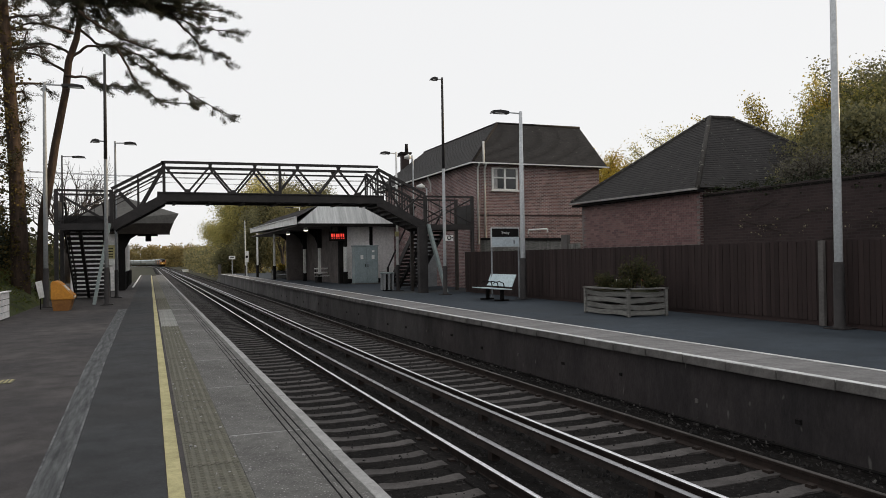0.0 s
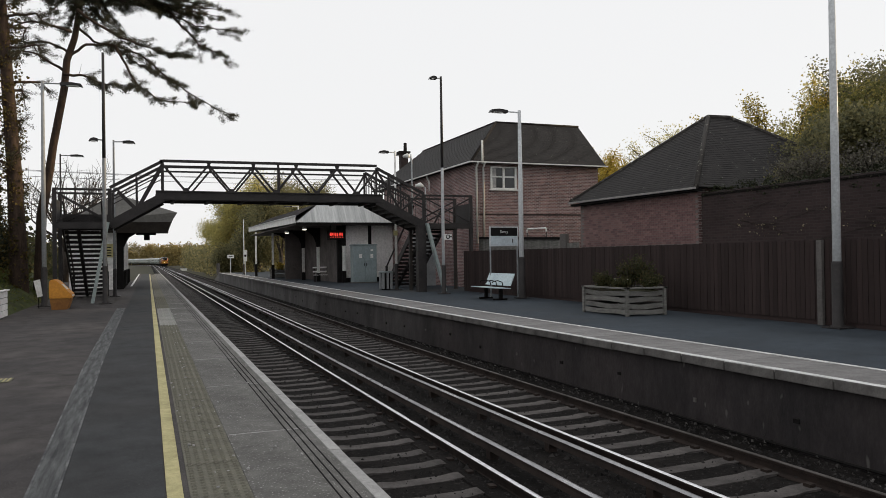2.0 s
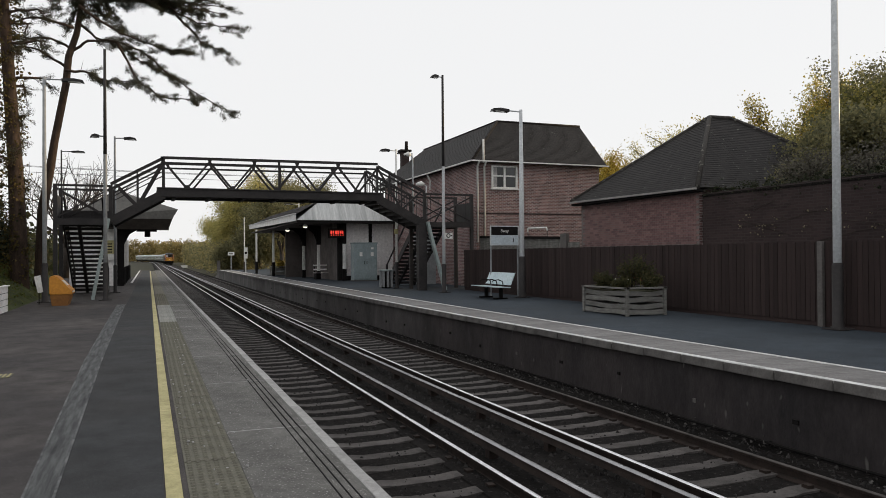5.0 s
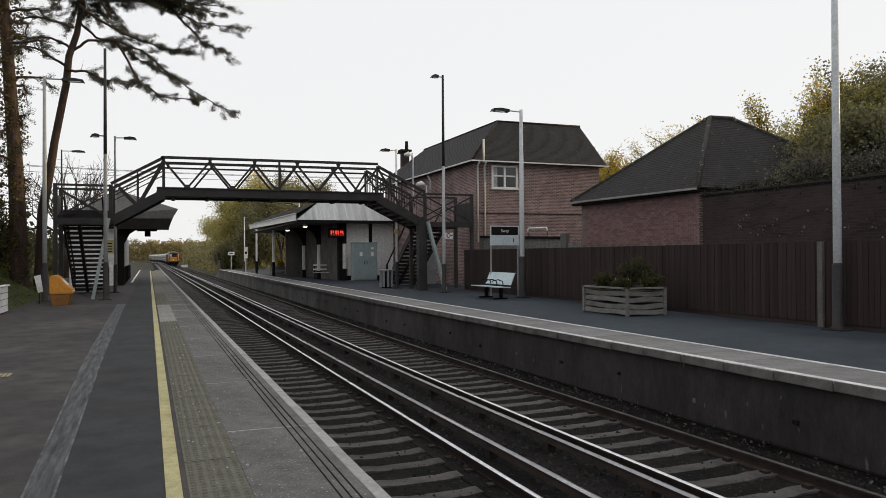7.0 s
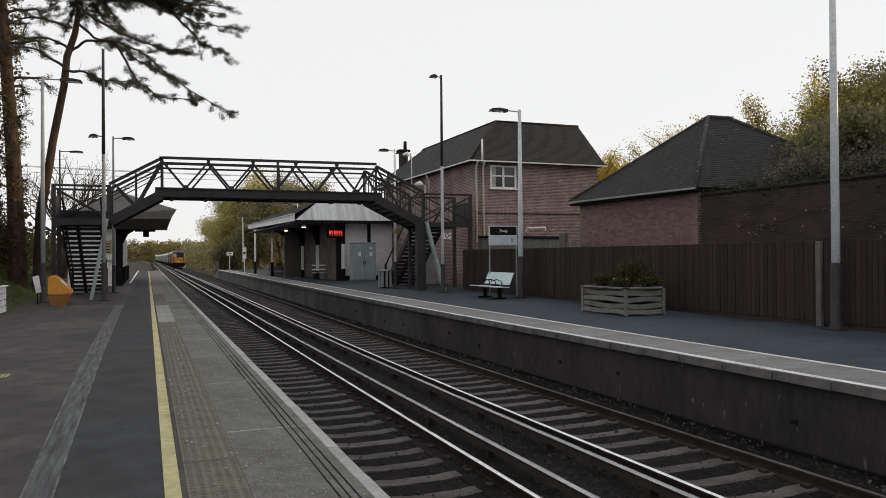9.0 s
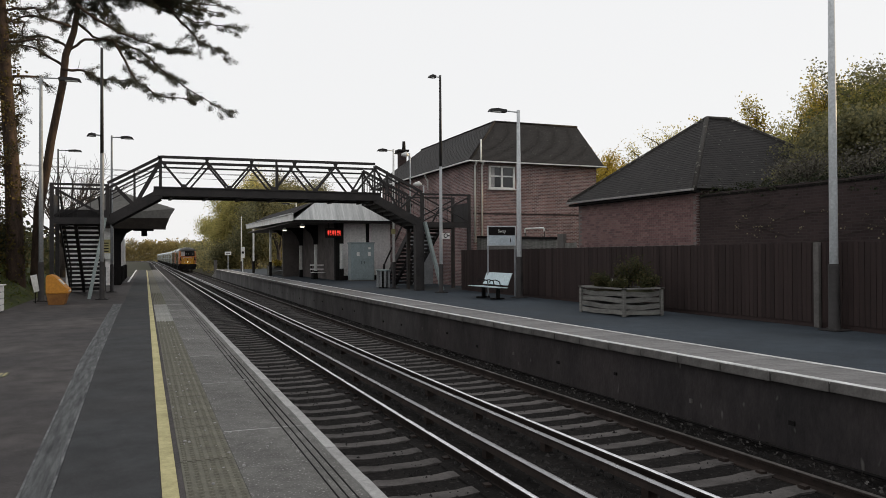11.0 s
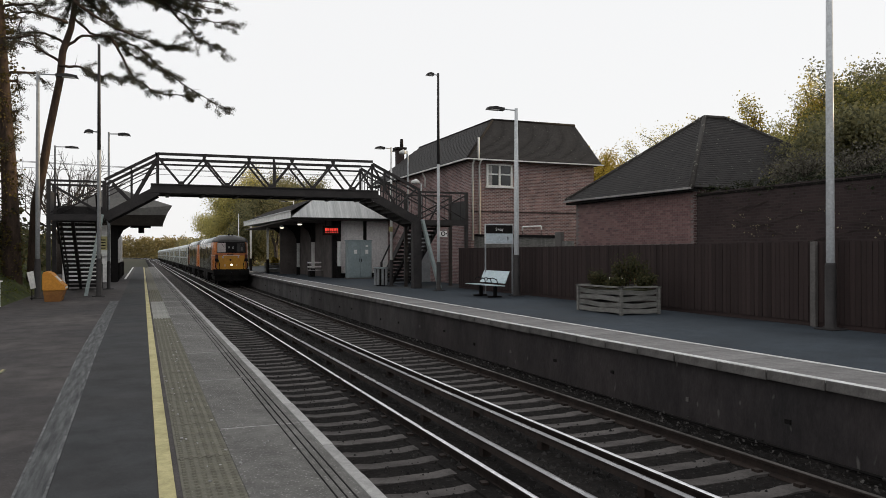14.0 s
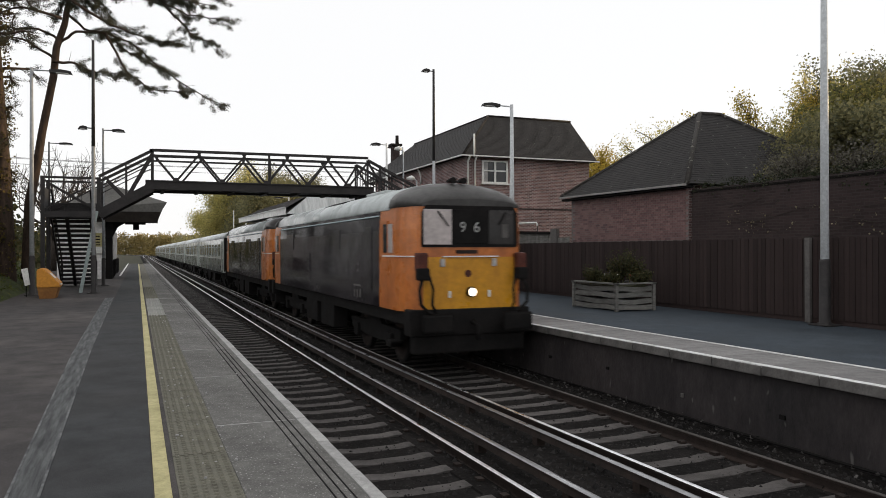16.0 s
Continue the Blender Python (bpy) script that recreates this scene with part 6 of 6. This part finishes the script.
def coach():
    ob = thing("passenger_coach", 0, 0, 0, "pale grey passenger coach with green lower panels", "railway coach", "coaches")
    full = section(1.36, 1.10, 3.20, 3.72)
    part("body", loft([(0.25, full), (COACH_L - 0.25, full)]), COACH_PALE, ob, "pale grey-green body side")
    part("roof", roof_shell(1.36, 3.20, 3.72, 0.2, COACH_L - 0.2, 0.015), surf("coach_roof", (0.70, 0.72, 0.73), (0.58, 0.60, 0.61), 0.6, 0.45, 0.05, grain=0.2), ob, "light silver roof")
    for y0, y1 in ((-0.1, 0.25), (COACH_L - 0.25, COACH_L + 0.1)):
        part("gangway", box(B(), -0.55, 0.55, y0, y1, 1.05, 3.3, 0.05), LOCO_BLACK, ob, "black gangway bellows")
    part("end_plate", box(B(), -1.30, 1.30, 0.235, 0.249, 1.15, 3.25), LOCO_BLACK, ob)
    for sx in (-1, 1):
        s = sx * 1.361
        part("lower_panel", box(B(), min(s, s + sx * 0.006), max(s, s + sx * 0.006), 0.3, COACH_L - 0.3, 1.12, 1.95), COACH_GREEN, ob, "dark green lower panel")
        part("waist_line", box(B(), min(s, s + sx * 0.012), max(s, s + sx * 0.012), 0.3, COACH_L - 0.3, 1.95, 1.99), WHITE_PAINT, ob, "thin white line")
        for k in range(8):
            y = 2.0 + k * 2.05
            # The reflected sky is painted into the glass as a pale base colour.
            w = part("window", box(B(), min(s, s + sx * 0.008), max(s, s + sx * 0.008), y, y + 1.45, 2.12, 2.86), surf("coach_glass", (0.38, 0.41, 0.41), (0.30, 0.33, 0.33), 0.4, 0.06, 0.0, spec=0.9, grain=0.05) if k == 0 and sx < 0 else bpy.data.materials["coach_glass"], ob, "window reflecting the sky")
            part("vent_pane", box(B(), min(s, s + sx * 0.012), max(s, s + sx * 0.012), y + 0.02, y + 1.43, 2.66, 2.69), COACH_PALE, w)
        for y in (0.6, COACH_L - 1.3):
            part("door", box(B(), min(s, s + sx * 0.014), max(s, s + sx * 0.014), y, y + 0.7, 1.2, 3.05), COACH_PALE, ob)
        part("solebar", box(B(), sx * 1.2 - 0.05, sx * 1.2 + 0.05, 0.4, COACH_L - 0.4, 0.92, 1.10), LOCO_BLACK, ob)
        for y in (7.0, 10.5):
            part("battery_box", box(B(), sx * 1.0 - 0.2, sx * 1.0 + 0.2, y, y + 1.9, 0.4, 0.94, 0.03), LOCO_BLACK, ob)
    bogie(ob, 2.9, 2.6), bogie(ob, COACH_L - 2.9, 2.6)
    return ob


lead = locomotive("leading orange-ended dark blue locomotive with yellow nose, running")
second = copy_thing(lead, Matrix())
tagged(second, "second orange-ended dark locomotive coupled behind the first")
front_cab = [o for o in lead.children if o.name.startswith("cab")][0]
headcode(front_cab, -0.045)
first_coach = coach()
coaches = [first_coach] + [copy_thing(first_coach, Matrix()) for _ in range(8)]
consist = [(lead, 0.0, BODY_L), (second, 16.5, BODY_L)] + [(c, 33.2 + 20.3 * k, COACH_L) for k, c in enumerate(coaches)]

# ---- ballast ----
def stones():
    n = 16000
    x = rng.uniform(NEAR_EDGE + 0.3, FAR_EDGE + 0.1, n)
    y = 3.0 + 45 * rng.uniform(0, 1, n) ** 1.6
    r = rng.uniform(0.018, 0.046, n)
    base = np.array([(1, 0, 0), (-0.5, 0.9, 0), (-0.5, -0.9, 0), (0.1, 0.05, 0.9)], float)
    verts, faces = [], []
    for i in range(n):
        a = rng.uniform(0, 6.28)
        c, s = math.cos(a), math.sin(a)
        o = len(verts)
        for p in base * (r[i] * rng.uniform(0.7, 1.4, 3)):
            verts.append((x[i] + c * p[0] - s * p[1], y[i] + s * p[0] + c * p[1], (RAIL - 0.130 if 3.56 < x[i] < 5.28 or 6.9 < x[i] < 7.52 else RAIL - 0.178) + p[2]))
        faces += [(o, o + 1, o + 3), (o + 1, o + 2, o + 3), (o + 2, o, o + 3)]
    me = bpy.data.meshes.new("ballast_stones")
    me.from_pydata(verts, [], faces)
    me.materials.append(STONE)
    ob = new("ballast_stones", me)
    return tagged(ob, "loose grey stone ballast between the sleepers", "ballast", kind="stuff")


stones()
rubble = leaf_part("rubble", leaf_mesh("rubble", [(rng.uniform(7.25, 7.9), y, RAIL - 0.13) for y in np.arange(3, 40, 0.05)], 0.03, 2, 0.05), leafy("pale_rubble", [(0.020, 0.018, 0.017), (0.060, 0.056, 0.053), (0.11, 0.105, 0.10)], 0.0), None, "loose pale stones along the platform wall", "stuff")
rubble["category"] = "rubble"


# ---- pieces: sleepers, slabs, tiles, fence boards ----
def shared(name, bm, material):
    bmesh.ops.recalc_face_normals(bm, faces=bm.faces[:])
    me = bpy.data.meshes.new(name)
    bm.to_mesh(me)
    bm.free()
    me.materials.append(material)
    return me


def piece(name, me, parent, x, y, z, rz=0.0):
    ob = new(name, me)
    ob.parent = parent
    ob.matrix_basis = pose(x, y, z, 0, 0, rz)
    return ob


sleeper_me = shared("sleeper", prism(B(), [(-1.25, -0.14), (1.25, -0.14), (1.25, 0.0), (0.45, 0.0), (0.3, -0.018), (-0.3, -0.018), (-0.45, 0.0), (-1.25, 0.0)], "y", -0.115, 0.115), SLEEPER)
for t, start, gap, sag in zip(track_objects, (1.46, 1.30), (0.606, 0.60), (0.10, 0.22)):
    for k in range(150):
        piece("sleeper", sleeper_me, t, bow(start + gap * k, sag), start + gap * k, RAIL - 0.135 + 0.006 * math.sin(k * 2.3), 0.4 * math.sin(k * 1.7))
    far = B()
    for k in [*range(-40, 0), *range(150, 470)]:
        box(far, -1.25, 1.25, start - 0.115 + gap * k, start + 0.115 + gap * k, RAIL - 0.28, RAIL - 0.135)
    part("far_sleepers", far, SLEEPER, t, kind="stuff")
    clips = B()
    for k in range(60):
        for x in (-0.88, -0.63, 0.63, 0.88):
            d = bow(start + gap * k, sag)
            box(clips, x + d - 0.04, x + d + 0.04, start - 0.05 + gap * k, start + 0.05 + gap * k, RAIL - 0.14, RAIL - 0.10)
    # ballast heaped over the sleepers' ends
    for x0, x1 in (((0.38, 2.36),) if t is track_objects[0] else ((0.55, 1.36),)):
        heap = prism(B(), [(x0, RAIL - 0.20), (x0 + 0.05, RAIL - 0.142), (x0 + 0.12, RAIL - 0.126), (x1 - 0.12, RAIL - 0.126), (x1 - 0.05, RAIL - 0.142), (x1, RAIL - 0.20)], "y", -20, 150)
        part("ballast_heap", heap, BALLAST, t, "dark oily ballast over the sleeper ends", kind="stuff")
    part("rail_clips", clips, RAIL_RUST, t, kind="stuff")

slab_me = shared("slab", box(B(), 0, 0.726, 0, 2.694, -0.09, 0.0, 0.004), SLAB)
cope_me = shared("coping_stone", box(B(), 0, 0.095, 0, 0.896, -0.10, 0.0, 0.010), COPING)
part("rear_slabs", box(B(), 0.642, 1.367, -25, -1.24, -0.09, 0.0), SLAB, near_platform, kind="stuff")
part("rear_tiles", box(B(), 0.247, 0.639, -25, -0.41, -0.06, 0.0), TACTILE, near_platform, kind="stuff")
part("rear_coping", box(B(), 1.372, 1.467, -25, -2.11, -0.1, 0.0), COPING, near_platform, kind="stuff")
part("rear_coping", box(B(), FAR_EDGE, FAR_EDGE + 1.09, -25, -1.51, -0.1, 0.0), SLAB, far_platform, kind="stuff")
for k in range(36):
    y = -1.22 + 2.7 * k
    piece("slab", slab_me, near_platform, 0.642, y, 0.002 * math.sin(k * 1.3))
joint_me = shared("joint", box(B(), 0, 0.70, -0.008, 0.008, -0.02, 0.0035), COPING)
for k in range(12):
    piece("joint", joint_me, near_platform, 0.655, -1.223 + 2.7 * k, 0, -1.5 + 3 * math.sin(k * 1.9) * 0.2)
tile_joint = shared("joint", box(B(), 0, 0.38, -0.006, 0.006, -0.02, 0.0035), TACTILE)
for y in (4.399, 5.999, 7.199, 8.799, 10.399, 12.799, 15.199):
    piece("joint", tile_joint, near_platform, 0.253, y, 0.001)
flecks = B()
for k in range(150):
    x, y, r = rng.uniform(0.26, 1.36), 2.5 + 22 * rng.uniform() ** 1.3, rng.uniform(0.004, 0.014)
    if rng.uniform() < 0.5:
        x = rng.uniform(0.26, 0.63)
    c = [flecks.verts.new((x + r * rng.uniform(0.6, 1.3) * math.cos(a), y + r * rng.uniform(0.6, 1.3) * math.sin(a), 0.0125)) for a in (0, 1.2, 2.3, 3.4, 4.6, 5.5)]
    low = [flecks.verts.new((v.co.x, v.co.y, 0.001)) for v in c]
    flecks.faces.new(c)
    for i in range(6):
        flecks.faces.new((c[i], low[i], low[(i + 1) % 6], c[(i + 1) % 6]))
part("flecks", flecks, COPING, near_platform, "pale grit and leaf flecks", kind="stuff")
for k in range(104):
    piece("coping_stone", cope_me, near_platform, 1.372, -2.1 + 0.9 * k, 0.004 * math.sin(k * 2.1), 0.15 * math.sin(k))
far_cope = shared("coping_slab", box(B(), 0.10, 1.20, 0, 0.895, -0.10, 0.0, 0.006), surf("far_slab", (0.215, 0.208, 0.205), (0.150, 0.146, 0.144), 1.0, 0.9, 0.6, fine=45, vary=0.14, grain=0.8, mid=0.35))
far_lip = shared("coping_edge", box(B(), 0.0, 0.095, 0, 0.897, -0.13, 0.0, 0.012), surf("edge_concrete", (0.135, 0.127, 0.122), (0.070, 0.066, 0.064), 2.0, 0.9, 0.4, fine=40, vary=0.15, grain=0.5))
for k in range(105):
    d = bow(-1.05 + 0.9 * k, FAR_SAG, 27)
    piece("coping_slab", far_cope, far_platform, FAR_EDGE + d, -1.5 + 0.9 * k, 0.003 * math.sin(k * 1.7))
    piece("coping_edge", far_lip, far_platform, FAR_EDGE + d, -1.5 + 0.9 * k, 0.004 * math.sin(k * 1.7), 0.1 * math.sin(k * 0.9))


def blister_tile(domes):
    bm = box(B(), 0, 0.392, 0, 0.3985, -0.06, 0.0)
    if domes:
        for i in range(6):
            for j in range(6):
                cx, cy = 0.033 + 0.065 * i, 0.033 + 0.066 * j
                a = [bm.verts.new((cx + 0.021 * math.cos(q), cy + 0.021 * math.sin(q), 0.0005)) for q in (k * 1.047 for k in range(6))]
                b = [bm.verts.new((cx + 0.013 * math.cos(q), cy + 0.013 * math.sin(q), 0.010)) for q in (k * 1.047 for k in range(6))]
                bm.faces.new(b)
                for k in range(6):
                    bm.faces.new((a[k], a[(k + 1) % 6], b[(k + 1) % 6], b[k]))
    return bm


TACTILE_PALE = surf("pale_tactile", (0.30, 0.30, 0.28), (0.22, 0.22, 0.20), 1.5, 0.85, 0.3, fine=100, vary=0.12, grain=0.5)
dotted, plain, pale = shared("tactile_tile", blister_tile(True), TACTILE), shared("tactile_tile", blister_tile(False), TACTILE), shared("tactile_tile", blister_tile(True), TACTILE_PALE)
for k in range(230):
    y = -0.4 + 0.4 * k
    me = pale if 19.0 < y < 26.0 else dotted if y < 34 else plain
    piece("tactile_tile", me, near_platform, 0.247, y, 0.0012 * math.sin(k * 2.9) - 0.001, 0.1 * math.sin(k * 1.9))

board_me = [shared("board", box(B(), -0.022, 0.0, 0, 0.118, 0.10, 1.80 + 0.004 * j, 0.004), FENCE) for j in range(3)]
for k in range(276):
    piece("board", board_me[k % 3], fence, 0.0 if k % 2 else -0.005, -4.2 + 0.126 * k, 0)


def tile_courses(parent, a, b, r0, r1, material, gauge=0.115, width=0.17):
    """Plain tiles in overlapping courses on a roof slope with eave a-b and top r0-r1, joined into one part."""
    a, b, r0, r1 = (np.array(p, float) for p in (a, b, r0, r1))
    up = (r0 + r1) / 2 - (a + b) / 2
    along = (b - a) / np.linalg.norm(b - a)
    up = up - along * up.dot(along)
    slope = np.linalg.norm(up)
    up /= slope
    nrm = np.cross(along, up)
    if nrm[2] < 0:
        nrm = -nrm
    verts, faces = [], []
    rows = int(slope / gauge)
    for i in range(rows):
        f = (i + 0.2) / rows
        p, q = a + (r0 - a) * f, b + (r1 - b) * f
        span = (q - p).dot(along)
        m = int(span / width)
        for k in range(m):
            at = p + along * ((k + 0.5 * (i % 2) * (k < m - 1)) * span / max(m, 1))
            w = along * (span / m - 0.006)
            lift = 0.019 + rng.uniform(-0.001, 0.002)
            o = len(verts)
            lo, hi = at - up * 0.02, at + up * (gauge + 0.01)
            verts += [lo + nrm * lift, lo + w + nrm * lift, hi + w + nrm * 0.010, hi + nrm * 0.010, lo + nrm * 0.002, lo + w + nrm * 0.002]
            faces += [(o, o + 1, o + 2, o + 3), (o + 4, o + 5, o + 1, o), (o + 4, o, o + 3), (o + 5, o + 2, o + 1)]
    me = bpy.data.meshes.new("roof_tiles")
    me.from_pydata([tuple(v) for v in verts], [], faces)
    me.materials.append(material)
    ob = new("roof_tiles", me)
    ob.parent = parent
    return tagged(ob, "dark plain clay roof tiles in courses", kind="stuff")


TILE_PIECE = leafy("clay_tile", [(0.012, 0.0108, 0.0105), (0.018, 0.0160, 0.0155), (0.023, 0.0203, 0.0195), (0.016, 0.0142, 0.0138)], 0.0, (0.13, 0.13, 0.115))
tile_courses(bungalow, (-0.28, 6.6, 3.53), (-0.28, -0.25, 3.48), (3.20, 3.1, 6.31), (3.20, 3.1, 6.31), TILE_PIECE)
tile_courses(bungalow, (-0.28, -0.25, 3.48), (8.9, -0.25, 3.48), (3.20, 3.1, 6.31), (4.12, 3.1, 6.33), TILE_PIECE)
tile_courses(house, (-0.35, -0.35, 6.19), (7.45, -0.35, 6.19), (2.7, 3.1, 8.85), (7.95, 3.1, 8.87), TILE_PIECE)
tile_courses(house, (-0.35, 17, 6.19), (-0.35, -0.35, 6.19), (2.7, 14.5, 8.85), (2.7, 3.1, 8.85), TILE_PIECE, 0.16, 0.24)

BRICK_PIECE = surf("brick_face", (0.205, 0.124, 0.119), (0.135, 0.086, 0.084), 3.0, 0.9, 0.4, fine=40, vary=0.22, grain=0.5)
BRICK_REST = leafy("brick_faces", [(0.120, 0.076, 0.075), (0.178, 0.110, 0.105), (0.215, 0.134, 0.127), (0.145, 0.092, 0.089)], 0.0)
part("mortar_face", box(B(), -0.006, 0.0, 0.0, 6.3, 0.9, 3.36), surf("mortar", (0.20, 0.175, 0.165), (0.15, 0.13, 0.125), 3.0, 0.95, 0.3), bungalow)
brick_me = shared("brick", box(B(), -0.014, 0.0, 0, 0.215, 0, 0.065), BRICK_PIECE)
rest = B()
count = 0
for row in range(20):
    z = 3.28 - 0.075 * row
    for k in range(31):
        y = 0.004 + 0.225 * k + (0.1125 if row % 2 else 0)
        if y > 6.06:
            continue
        if y < 3.6 and count < 300:
            piece("brick", brick_me, bungalow, -0.004 + 0.002 * math.sin(k * 3.1 + row), y, z)
            count += 1
        else:
            box(rest, -0.018, -0.005, y, y + 0.215, z, z + 0.065)
part("far_bricks", rest, BRICK_REST, bungalow, kind="stuff")


# ---- movement ----
def motions():
    """The train runs in on the far track at a steady 22.1 m/s; each vehicle follows the bend."""
    for ob, behind, long in consist:
        rows = []
        for t in range(17):
            s = 13.45 + 22.1 * (16 - t) + behind
            a, b = path(s), path(s + long)
            rows.append((t, pose(a[0] + bow(s, 0.06), a[1], RAIL, 0, 0, math.degrees(math.atan2(a[0] - b[0], b[1] - a[1])))))
        walk(ob, rows)


motions()
